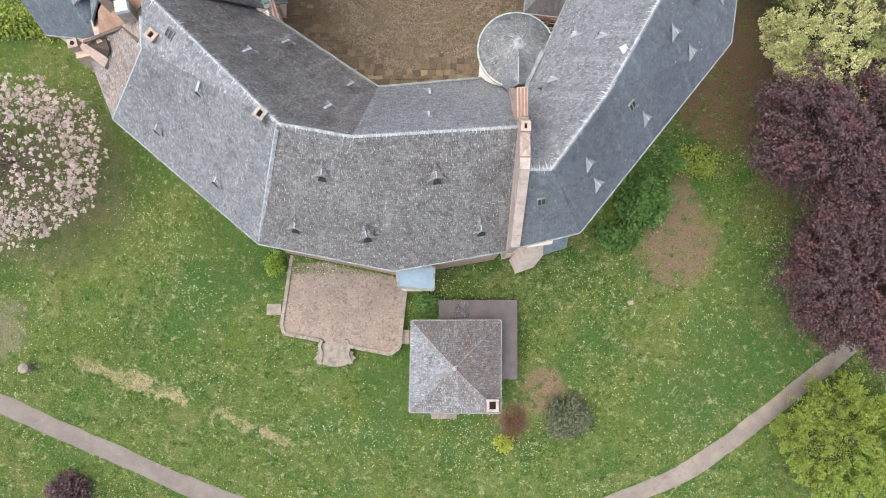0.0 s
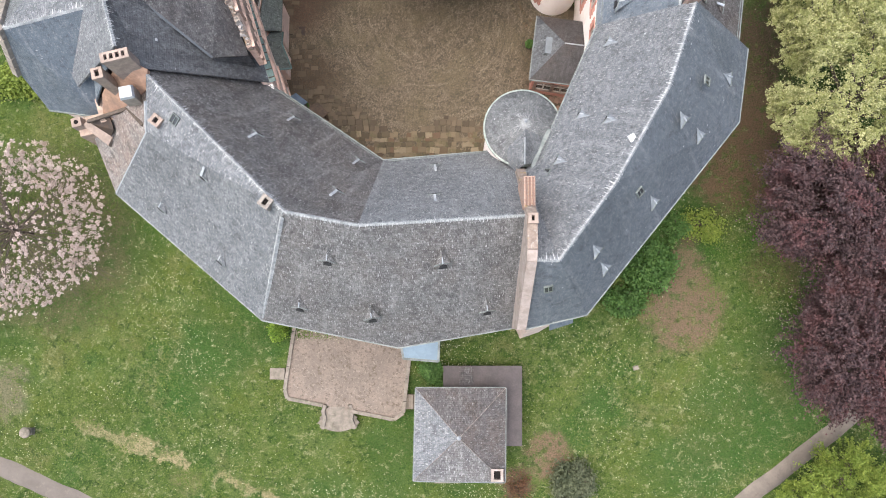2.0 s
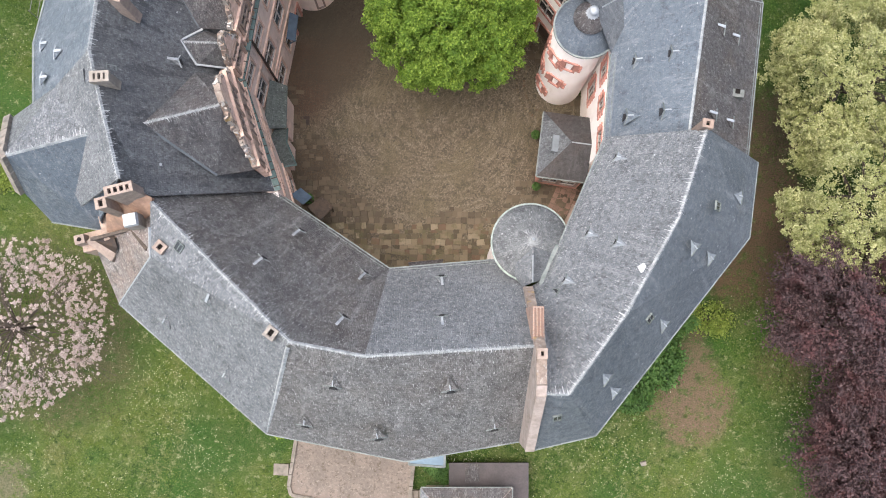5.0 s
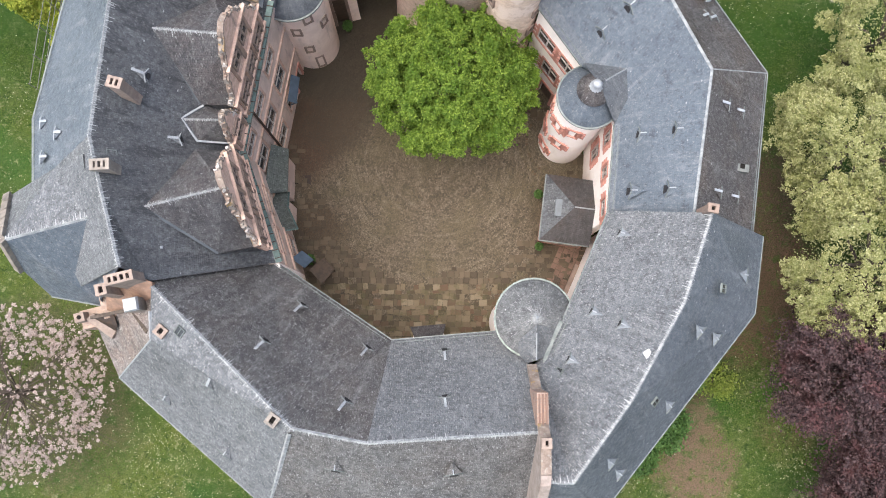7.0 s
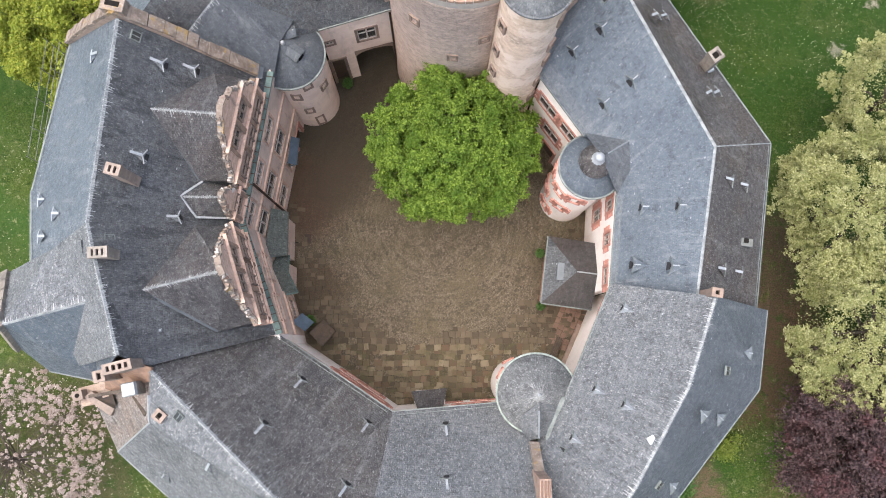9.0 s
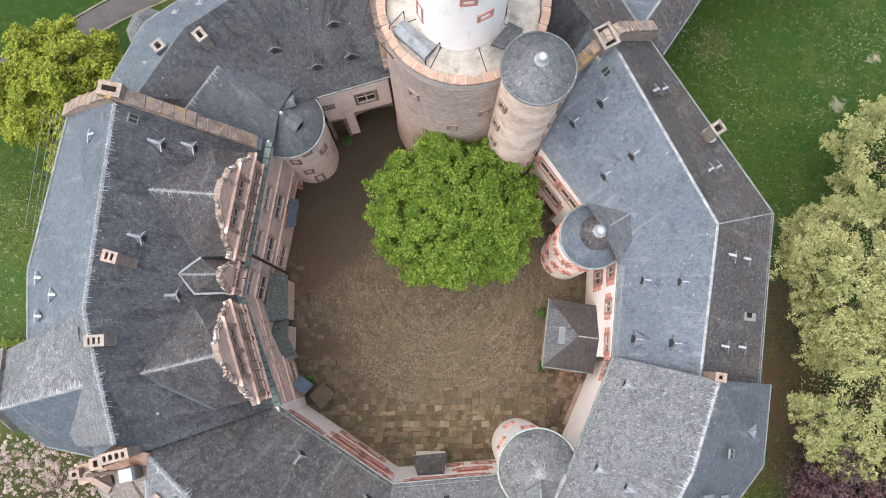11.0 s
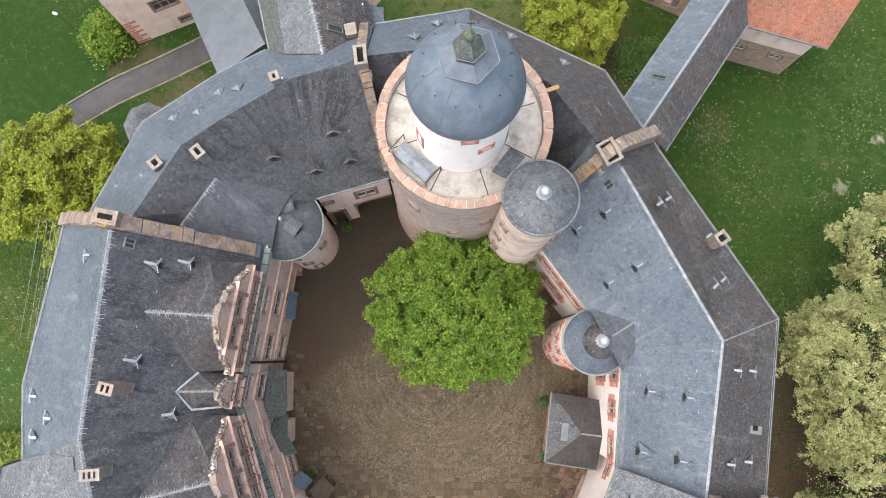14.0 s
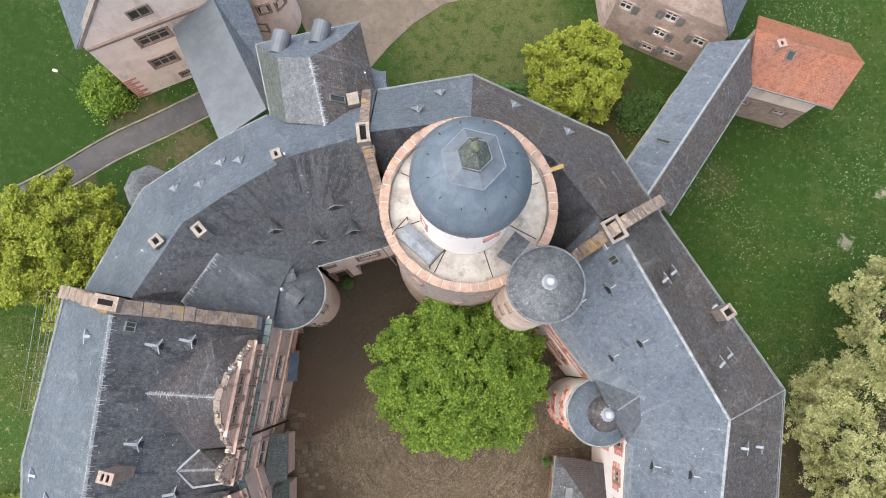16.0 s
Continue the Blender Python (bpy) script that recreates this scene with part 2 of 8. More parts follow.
M["slate_eave"] = slate("slate_eaves_band", (0.2, 0.235, 0.275), (0.14, 0.165, 0.195), LICHEN, 0.3, 0.12, streak=0.4, bold=0.8)
# darker copy of slate_blue for southeast outer slopes: shade put into the colour
M["slate_shade"] = slate("slate_dark_blue_grey", (0.128, 0.152, 0.182), (0.09, 0.107, 0.128), LICHEN, 0.2, 0.15, streak=0.5, bold=0.5)
M["slate_gate"] = slate("slate_gate_blue", (0.122, 0.14, 0.163), (0.084, 0.097, 0.114), LICHEN, 0.12, 0.15, None, 0.5, bold=0.5)
M["slate_mossy"] = slate("slate_rough_pale", (0.29, 0.265, 0.25), (0.14, 0.128, 0.12), (0.58, 0.53, 0.5), 0.85, 0.22, (0.27, 0.205, 0.175))
M["slate_pale"] = plain("pale_hood_slate", (0.3, 0.33, 0.36), (0.2, 0.225, 0.25), 2.5, 0.55, 0, 0.2, 9, (0.14, 0.15, 0.165))
M["lead"] = plain("lead_flashing", (0.52, 0.55, 0.58), (0.36, 0.39, 0.42), 2.0, 0.5, 0.2)
M["ridge"] = plain("ridge_slate_whitened", (0.5, 0.52, 0.53), (0.26, 0.28, 0.29), 2.5, 0.7)
M["zinc"] = plain("zinc_roof", (0.16, 0.178, 0.196), (0.12, 0.137, 0.153), 0.8, 0.5, 0.2, 0.1)
M["verdigris"] = plain("pale_green_zinc", (0.33, 0.38, 0.345), (0.19, 0.22, 0.2), 3.0, 0.6, 0.1)
M["copper"] = plain("green_copper", (0.15, 0.22, 0.205), (0.09, 0.135, 0.128), 2.0, 0.65, 0.1)
M["gutter"] = plain("zinc_gutter", (0.25, 0.28, 0.27), (0.14, 0.16, 0.155), 1.5, 0.6, 0.2)
M["plaster"] = plain("cream_plaster", (0.85, 0.71, 0.62), (0.74, 0.6, 0.52), 0.8, 0.9, 0, 0.1, 9, (0.5, 0.42, 0.36), tone=1.0)
M["white"] = plain("white_plaster", (0.95, 0.9, 0.86), (0.9, 0.84, 0.79), 0.7, 0.9, 0, 0.1, 9, (0.78, 0.71, 0.65), tone=1.0)
M["pink"] = plain("pale_pink_plaster", (0.7, 0.56, 0.49), (0.56, 0.45, 0.39), 0.9, 0.9, 0, 0.15, 9, (0.25, 0.2, 0.17), tone=1.0)
M["red"] = plain("red_sandstone_trim", (0.52, 0.26, 0.205), (0.42, 0.2, 0.16), 2.0, 0.85, 0, 0.15, tone=1.0)
M["stone"] = masonry("pink_rubble_stone", ((0.34, 0.25, 0.2), (0.44, 0.33, 0.265), (0.27, 0.2, 0.17)), (0.36, 0.31, 0.265), 0.5, 0.24)
M["tower"] = masonry("tower_rubble", ((0.62, 0.47, 0.39), (0.86, 0.68, 0.585), (0.5, 0.365, 0.3)), (0.84, 0.73, 0.645), 0.34, 0.17, grime=(0.4, 0.29, 0.235), relief=0.85, wild=0.3)
M["stair"] = masonry("stair_tower_stone", ((0.64, 0.49, 0.38), (0.74, 0.58, 0.46), (0.54, 0.4, 0.31)), (0.68, 0.57, 0.46), 0.6, 0.3, plaster=(0.78, 0.64, 0.54), amount=0.12)
M["cope"] = plain("sandstone_coping", (0.36, 0.265, 0.21), (0.27, 0.2, 0.165), 1.4, 0.9, 0, 0.3, 9, (0.15, 0.13, 0.115))
M["gablestone"] = plain("red_sandstone_gable", (0.7, 0.5, 0.4), (0.5, 0.34, 0.27), 2.4, 0.9, 0, 0.3, 7, (0.17, 0.14, 0.125), tone=1.0)
M["brick"] = masonry("old_brick", ((0.34, 0.21, 0.16), (0.42, 0.27, 0.2), (0.28, 0.18, 0.145)), (0.38, 0.33, 0.29), 0.24, 0.08)
M["concrete"] = plain("grey_mortar_floor", (0.5, 0.47, 0.43), (0.34, 0.32, 0.285), 1.4, 0.9, 0, 0.25, 6, (0.15, 0.145, 0.12))
M["chim"] = plain("chimney_stone", (0.36, 0.32, 0.28), (0.25, 0.22, 0.19), 2.0, 0.9, 0, 0.3, 9, (0.13, 0.12, 0.11))
M["chimtile"] = plain("dull_red_tile", (0.27, 0.165, 0.125), (0.19, 0.12, 0.095), 2.0, 0.9, 0, 0.3, 9, (0.14, 0.11, 0.095))
M["shoulder"] = plain("orange_plaster_shoulder", (0.46, 0.29, 0.2), (0.32, 0.2, 0.145), 1.8, 0.9, 0, 0.4, 7, (0.2, 0.14, 0.11))
M["slate_green"] = slate("slate_greenish", (0.15, 0.17, 0.155), (0.09, 0.105, 0.095), (0.33, 0.37, 0.33), 0.5, 0.16)
M["slate_porch"] = slate("slate_porch_brown", (0.078, 0.07, 0.07), (0.048, 0.044, 0.045), (0.2, 0.2, 0.2), 0.25, 0.16, (0.075, 0.06, 0.055), bold=0.6)
M["tan"] = plain("tan_chimney_stone", (0.4, 0.315, 0.265), (0.28, 0.22, 0.185), 2.0, 0.9, 0, 0.3, 9, (0.16, 0.13, 0.11))
M["louvre"] = plain("dark_louvre_slate", (0.045, 0.045, 0.05), (0.025, 0.025, 0.028), 3, 0.8)
M["soot_shade"] = plain("soot_and_shade_black", (0.012, 0.011, 0.011), (0.02, 0.018, 0.016), 3, 0.95, spec=0.1)
M["wood"] = plain("dark_oak", (0.11, 0.075, 0.05), (0.07, 0.05, 0.035), 3, 0.7)
M["frame"] = plain("window_frame_grey", (0.5, 0.46, 0.42), (0.4, 0.36, 0.33), 3, 0.6, tone=1.0)
M["wframe"] = plain("white_window_frame", (0.75, 0.75, 0.73), (0.65, 0.65, 0.63), 3, 0.5, tone=1.0)
M["iron"] = plain("galvanised_steel", (0.2, 0.21, 0.2), (0.14, 0.15, 0.14), 3, 0.55, 0.4)
M["rust"] = plain("dark_iron", (0.06, 0.05, 0.045), (0.09, 0.06, 0.045), 3, 0.7, 0.5)
M["bark"] = plain("bark", (0.13, 0.105, 0.085), (0.07, 0.055, 0.045), 4, 0.95, 0, 0.6)
M["tile"] = slate("orange_clay_tile", (0.52, 0.2, 0.11), (0.4, 0.145, 0.08), (0.56, 0.32, 0.22), 0.5, 0.2, (0.36, 0.17, 0.12), 0.35)
M["blueglass"] = plain("pale_blue_roof_sheet", (0.2, 0.29, 0.36), (0.16, 0.23, 0.29), 1.0, 0.5, 0.0, 0.05)
M["bluetarp"] = plain("blue_canopy", (0.11, 0.155, 0.21), (0.08, 0.115, 0.155), 2.0, 0.6)
M["felt"] = plain("brown_roofing_felt", (0.1, 0.085, 0.085), (0.075, 0.065, 0.066), 0.8, 0.75, 0, 0.1, 8, (0.13, 0.12, 0.11))
M["ochre"] = plain("ochre_timber", (0.42, 0.29, 0.1), (0.32, 0.21, 0.07), 3, 0.7)
M["gold"] = plain("weathered_gilt", (0.5, 0.47, 0.3), (0.3, 0.36, 0.28), 5, 0.4, 0.6)
M["chrome"] = plain("bright_zinc_finial", (0.6, 0.62, 0.64), (0.45, 0.47, 0.49), 5, 0.35, 0.5)
_g = Net("window_glass", 0.12, spec=0.5)
M["glass"] = _g.color(_g.mix(_g.noise(_g.pos(), 0.8), (0.03, 0.034, 0.038), (0.085, 0.09, 0.092)))


def grass_material():
    n = Net("lawn", 0.9, spec=0.15, tone=0.77)
    p = n.pos()
    a = n.mix(n.ramp(n.noise(p, 0.07, 4, 0.6), 0.4, 0.6), (0.056, 0.108, 0.02), (0.11, 0.142, 0.026))
    a = n.mix(n.ramp(n.noise(p, 0.5, 5, 0.75), 0.46, 0.58, 0, 0.85), a, (0.135, 0.172, 0.05))
    a = n.mix(n.ramp(n.noise(p, 0.2, 5, 0.7), 0.52, 0.64, 0, 0.75), a, (0.155, 0.162, 0.055))
    a = n.mix(n.ramp(n.noise(p, 0.11, 5, 0.7), 0.5, 0.6, 0, 0.7), a, (0.04, 0.108, 0.02))
    a = n.mix(n.ramp(n.noise(p, 3.2, 4, 0.8), 0.53, 0.64, 0, 0.7), a, (0.22, 0.24, 0.105))
    a = n.mix(n.ramp(n.noise(p, 1.4, 5, 0.8), 0.5, 0.36, 0, 0.9), a, (0.026, 0.06, 0.012))
    a = n.mix(n.ramp(n.noise(p, 0.06, 3, 0.6), 0.5, 0.6, 0, 0.65), a, (0.048, 0.112, 0.022))
    a = n.mix(n.ramp(n.noise(p, 1.7, 5, 0.78), 0.56, 0.62, 0, 0.8), a, (0.3, 0.3, 0.16))
    # darker, more saturated green towards the north
    a = n.mix(n.ramp(n.axis(p, 1), 30, 44, 0, 0.95), a, n.mix(0.66, a, (0.018, 0.056, 0.004)))
    # bare and dry places
    warp = n.add(p, n.noise(p, 0.35, 4, 0.7), 3.0)
    warp = n.add(warp, n.noise(p, 1.6, 4, 0.7), 1.2)
    spot = n.noise(p, 1.1, 5, 0.75)
    for c, r, col, k in DIRT:
        d = n.dist(warp, (c[0] + 2.1, c[1] + 2.1, c[2] + 2.1))
        fac = n.math("MULTIPLY", n.ramp(d, r * 1.02, r * 0.62, 0, k), n.ramp(spot, 0.36, 0.54, 0.12, 1.0))
        a = n.mix(fac, a, n.mix(n.noise(p, 3, 4), col, (col[0] * 0.7, col[1] * 0.72, col[2] * 0.7)))
    # daisies and clover heads
    v = n.voronoi(p, 3.2)
    where = n.ramp(n.noise(p, 0.16, 3, 0.6), 0.45, 0.62)
    dot = n.math("MULTIPLY", n.ramp(v, 0.17, 0.09), where)
    a = n.mix(n.math("MULTIPLY", dot, 0.4), a, (0.45, 0.46, 0.36))
    f = n.noise(p, 9, 5, 0.8)
    a = n.mix(n.ramp(f, 0.42, 0.64, 0, 0.7), a, (0.028, 0.06, 0.012))
    n.bump(f, 1.0, 0.12)
    return n.color(a)


def cobble_material():
    n = Net("court_cobbles", 0.8, spec=0.35)
    p = n.pos()
    w = n.add(p, n.noise(p, 0.8, 2), 0.5)
    cell = n.voronoi(w, 8.5, "F1", "Color")
    edge = n.voronoi(w, 8.5, "DISTANCE_TO_EDGE")
    c = n.mix(n.ramp(cell, 0, 1), (0.075, 0.058, 0.036), (0.225, 0.178, 0.124))
    c = n.mix(n.ramp(n.noise(p, 0.3, 5, 0.65), 0.42, 0.65, 0, 0.6), c, (0.15, 0.122, 0.068))
    c = n.mix(n.ramp(n.noise(p, 0.7, 5, 0.7), 0.5, 0.7, 0, 0.35), c, (0.26, 0.215, 0.15))
    c = n.mix(n.ramp(n.noise(p, 0.5, 6, 0.75), 0.48, 0.34, 0, 0.6), c, (0.075, 0.062, 0.03))
    # rings of setts laid round the middle of the court
    ring = n.noise(n.polar(p, (-1.2, 31.5), 3.0, 3.6), 1.0, 2, 0.5)
    c = n.mix(n.ramp(ring, 0.45, 0.3, 0, 0.45), c, (0.07, 0.055, 0.036))
    c = n.mix(n.ramp(ring, 0.55, 0.7, 0, 0.35), c, (0.29, 0.24, 0.175))
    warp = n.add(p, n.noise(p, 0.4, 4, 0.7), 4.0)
    # gate and tree patches: shade put into mossy brown; the rest real tints
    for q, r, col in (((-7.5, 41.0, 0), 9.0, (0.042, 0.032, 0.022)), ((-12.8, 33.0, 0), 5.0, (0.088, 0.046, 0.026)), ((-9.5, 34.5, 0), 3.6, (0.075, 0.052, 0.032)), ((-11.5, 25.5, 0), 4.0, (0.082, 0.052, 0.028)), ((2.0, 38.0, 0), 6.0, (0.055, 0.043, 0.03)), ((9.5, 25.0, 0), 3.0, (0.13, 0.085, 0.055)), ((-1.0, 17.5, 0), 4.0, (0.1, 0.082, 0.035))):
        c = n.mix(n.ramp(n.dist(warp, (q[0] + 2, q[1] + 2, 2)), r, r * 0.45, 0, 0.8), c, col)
    c = n.mix(n.ramp(edge, 0.09, 0.02), c, (0.06, 0.05, 0.035))
    c = n.mix(n.ramp(n.noise(p, 12, 4, 0.8), 0.52, 0.75, 0, 0.3), c, (0.26, 0.22, 0.17))
    n.bump(n.ramp(edge, 0.0, 0.14), 0.7, 0.03)
    return n.color(c)


def path_material(name, a, b, c3):
    n = Net(name, 0.85, spec=0.3)
    p = n.pos()
    c = n.mix(n.ramp(n.noise(p, 0.5, 5, 0.7), 0.35, 0.65), a, b)
    c = n.mix(n.ramp(n.noise(p, 1.8, 5, 0.75), 0.52, 0.72, 0, 0.8), c, c3)
    f = n.noise(p, 18, 4, 0.8)
    c = n.mix(n.ramp(f, 0.45, 0.8, 0, 0.4), c, c3)
    n.bump(f, 0.4, 0.02)
    return n.color(c)


def flag_material():
    n = Net("court_flagstones", 0.75, spec=0.35)
    p = n.pos()
    r = n.objrand()
    c = n.mix(n.ramp(r, 0.0, 1.0), (0.07, 0.052, 0.028), (0.185, 0.142, 0.086))
    c = n.mix(n.ramp(n.math("FRACT", n.math("MULTIPLY", r, 7.3)), 0.78, 0.94, 0, 0.75), c, (0.27, 0.215, 0.14))
    c = n.mix(n.ramp(n.math("FRACT", n.math("MULTIPLY", r, 13.7)), 0.7, 0.9, 0, 0.7), c, (0.12, 0.066, 0.038))
    c = n.mix(n.ramp(n.noise(p, 1.2, 5, 0.7), 0.47, 0.64, 0, 0.7), c, (0.1, 0.09, 0.038))
    f = n.noise(p, 14, 4, 0.75)
    c = n.mix(n.ramp(f, 0.5, 0.75, 0, 0.5), c, (0.09, 0.075, 0.055))
    n.bump(f, 0.4, 0.02)
    return n.color(c)


# bare earth, dead grass, gravel: centre, radius, colour, share
DIRT = (
    ((3.0, 63.0, 0.0), 9.0, (0.17, 0.175, 0.068), 0.8),
    ((-38.0, 56.0, 0.0), 15.0, (0.026, 0.07, 0.01), 0.75),
    ((-31.0, 51.6, 0.0), 1.6, (0.17, 0.115, 0.085), 0.7),
    ((-27.5, 56.6, 0.0), 1.5, (0.17, 0.12, 0.085), 0.75),
    ((-25.0, 57.6, 0.0), 1.4, (0.16, 0.11, 0.08), 0.75),
    ((-24.6, 53.6, 0.0), 1.3, (0.16, 0.11, 0.08), 0.7),
    ((23.5, 12.5, 0.0), 2.6, (0.07, 0.15, 0.02), 0.6),
    ((19.7, 6.6, -0.2), 3.9, (0.26, 0.168, 0.125), 0.95),
    ((20.0, 10.4, 0.0), 1.9, (0.25, 0.165, 0.12), 0.85),
    ((20.0, 13.0, 0.0), 1.6, (0.2, 0.13, 0.09), 0.85),
    ((26.6, 23.0, 0.0), 4.5, (0.21, 0.122, 0.082), 0.95),
    ((28.0, 30.0, 0.0), 3.6, (0.19, 0.12, 0.08), 0.9),
    ((6.4, -7.8, -2.2), 2.2, (0.2, 0.115, 0.09), 0.9),
    ((-30.5, 10.5, -0.5), 7.5, (0.17, 0.15, 0.07), 0.65),
    ((24.5, 20.0, 0.0), 6.5, (0.2, 0.118, 0.08), 0.95),
    ((24.0, 27.5, 0.0), 5.5, (0.17, 0.11, 0.075), 0.9),
    ((22.5, 36.5, 0.0), 2.4, (0.2, 0.15, 0.09), 0.6),
    ((27.5, 10.0, 0.0), 3.0, (0.22, 0.15, 0.085), 0.5),
    ((9.0, -5.2, -2.1), 2.4, (0.3, 0.185, 0.14), 0.9),
    ((-21.0, -7.6, -3.0), 1.7, (0.26, 0.24, 0.11), 0.6),
    ((-33.0, 12.8, 0.0), 9.0, (0.2, 0.17, 0.1), 0.64),
    ((-36.5, 0.0, -1.0), 3.6, (0.26, 0.22, 0.15), 0.8),
    ((8.0, 55.5, 0.0), 5.0, (0.14, 0.085, 0.055), 0.85),
    ((13.0, 57.0, 0.0), 4.5, (0.13, 0.08, 0.05), 0.8),
    ((22.5, 51.5, 0.0), 1.8, (0.17, 0.14, 0.07), 0.4),
    ((-22.0, 55.0, 0.0), 2.2, (0.2, 0.14, 0.1), 0.7),
    ((-27.0, 59.0, 0.0), 3.0, (0.13, 0.1, 0.06), 0.6),
    ((33.0, 46.3, 0.0), 0.8, (0.5, 0.45, 0.36), 0.7),
    ((36.0, 49.8, 0.0), 0.7, (0.6, 0.5, 0.42), 0.8),
)
# strips of dead grass along an old trench
DIRT += tuple(((-29.8 + 8.8 * k / 10, -2.7 - 3.2 * k / 10, -2.0 - 0.7 * k / 10), 0.62 + 0.2 * ((k * 3) % 4) / 3, (0.42, 0.34, 0.2), 0.5 + 0.06 * k) for k in range(11))
DIRT += tuple(((-18.4 + 6.0 * k / 7, -7.3 - 1.9 * k / 7, -3.1 - 0.4 * k / 7), 0.55 + 0.2 * ((k * 3) % 4) / 3, (0.4, 0.33, 0.19), 0.8) for k in range(8))
M["grass"] = grass_material()
M["cobble"] = cobble_material()
M["flag"] = flag_material()
M["asphalt"] = path_material("worn_asphalt", (0.062, 0.065, 0.07), (0.086, 0.084, 0.086), (0.13, 0.105, 0.09))
M["asphalt_old"] = path_material("brownish_old_asphalt", (0.13, 0.114, 0.1), (0.165, 0.143, 0.126), (0.2, 0.17, 0.145))
M["gravel"] = path_material("gravel_path", (0.165, 0.142, 0.122), (0.22, 0.187, 0.16), (0.12, 0.1, 0.078))
M["yard"] = path_material("gravel_yard", (0.145, 0.12, 0.095), (0.19, 0.158, 0.125), (0.1, 0.082, 0.06))
M["leaf_court"] = leafy("court_tree_leaves", (0.072, 0.15, 0.012), (0.3, 0.43, 0.062), (0.085, 0.175, 0.014))
M["leaf_pale"] = leafy("pale_spring_leaves", (0.26, 0.285, 0.085), (0.63, 0.63, 0.33), (0.23, 0.265, 0.08))
M["leaf_yellow"] = leafy("yellow_green_leaves", (0.16, 0.24, 0.018), (0.46, 0.48, 0.075), (0.22, 0.29, 0.025))
M["leaf_purple"] = leafy("copper_beech_leaves", (0.046, 0.032, 0.036), (0.16, 0.098, 0.1), (0.16, 0.065, 0.066))
M["leaf_dark"] = leafy("evergreen_leaves", (0.06, 0.14, 0.028), (0.13, 0.24, 0.06), (0.05, 0.11, 0.025))
M["leaf_grey"] = leafy("grey_green_leaves", (0.09, 0.11, 0.06), (0.17, 0.19, 0.11), (0.06, 0.08, 0.04))
M["leaf_red"] = leafy("red_brown_leaves", (0.12, 0.06, 0.035), (0.2, 0.1, 0.05), (0.1, 0.07, 0.03))
M["petal"] = leafy("pink_white_blossom", (0.48, 0.38, 0.35), (0.74, 0.64, 0.61), (0.4, 0.31, 0.26))
_f = Net("lichened_ridge_slates", 0.75)
M["fringe"] = _f.color(_f.mix(_f.ramp(_f.island(), 0, 1), (0.2, 0.215, 0.23), (0.62, 0.64, 0.65)))
_b = Net("grass_tufts", 0.85, spec=0.15, tone=0.77)
_p = _b.pos()
_c = _b.mix(_b.island(), (0.066, 0.114, 0.02), (0.15, 0.196, 0.05))
_c = _b.mix(_b.ramp(_b.noise(_p, 0.2, 4, 0.7), 0.5, 0.68, 0, 0.6), _c, (0.16, 0.17, 0.065))
_c = _b.mix(_b.ramp(_b.noise(_p, 0.06, 3, 0.6), 0.5, 0.62, 0, 0.6), _c, (0.05, 0.1, 0.03))
_c = _b.mix(_b.ramp(_b.noise(_p, 0.8, 5, 0.75), 0.5, 0.66, 0, 0.75), _c, (0.17, 0.185, 0.08))
_c = _b.mix(_b.ramp(_b.noise(_p, 1.7, 5, 0.75), 0.57, 0.66, 0, 0.8), _c, (0.27, 0.28, 0.16))
_c = _b.mix(_b.ramp(_b.noise(_p, 0.6, 5, 0.75), 0.5, 0.3, 0, 0.7), _c, (0.036, 0.085, 0.014))
M["tuft"] = _b.color(_b.mix(_b.ramp(_b.axis(_p, 1), 30, 44, 0, 0.9), _c, _b.mix(0.66, _c, (0.018, 0.056, 0.004))))
_d = Net("daisy_heads", 0.8)
M["daisy"] = _d.color(_d.mix(_d.island(), (0.3, 0.33, 0.15), (0.56, 0.57, 0.4)))
_t = Net("gravelly_terrace", 0.9, spec=0.25)
_p = _t.pos()
_c = _t.mix(_t.ramp(_t.noise(_p, 0.6, 5, 0.7), 0.35, 0.65), (0.235, 0.19, 0.16), (0.18, 0.15, 0.126))
_c = _t.mix(_t.ramp(_t.noise(_p, 3.6, 5, 0.75), 0.52, 0.62, 0, 0.75), _c, (0.1, 0.085, 0.06))
_c = _t.mix(_t.ramp(_t.noise(_p, 5.5, 5, 0.8), 0.54, 0.64, 0, 0.7), _c, (0.33, 0.285, 0.25))
_n = _t.noise(_p, 9, 4, 0.8)
_c = _t.mix(_t.ramp(_n, 0.45, 0.75, 0, 0.5), _c, (0.12, 0.1, 0.08))
_t.bump(_n, 0.5, 0.03)
M["terrace"] = _t.color(_c)
M["leaf_fresh"] = leafy("fresh_green_leaves", (0.15, 0.22, 0.03), (0.29, 0.36, 0.07), (0.13, 0.2, 0.03))
M["slate_dome"] = plain("smooth_dome_slate", (0.19, 0.232, 0.28), (0.13, 0.168, 0.212), 1.1, 0.45, 0, 0.25, 7, (0.11, 0.145, 0.185))
M["parapet"] = plain("orange_sandstone", (0.47, 0.325, 0.25), (0.34, 0.23, 0.175), 1.6, 0.9, 0, 0.3, 9, (0.19, 0.15, 0.125))

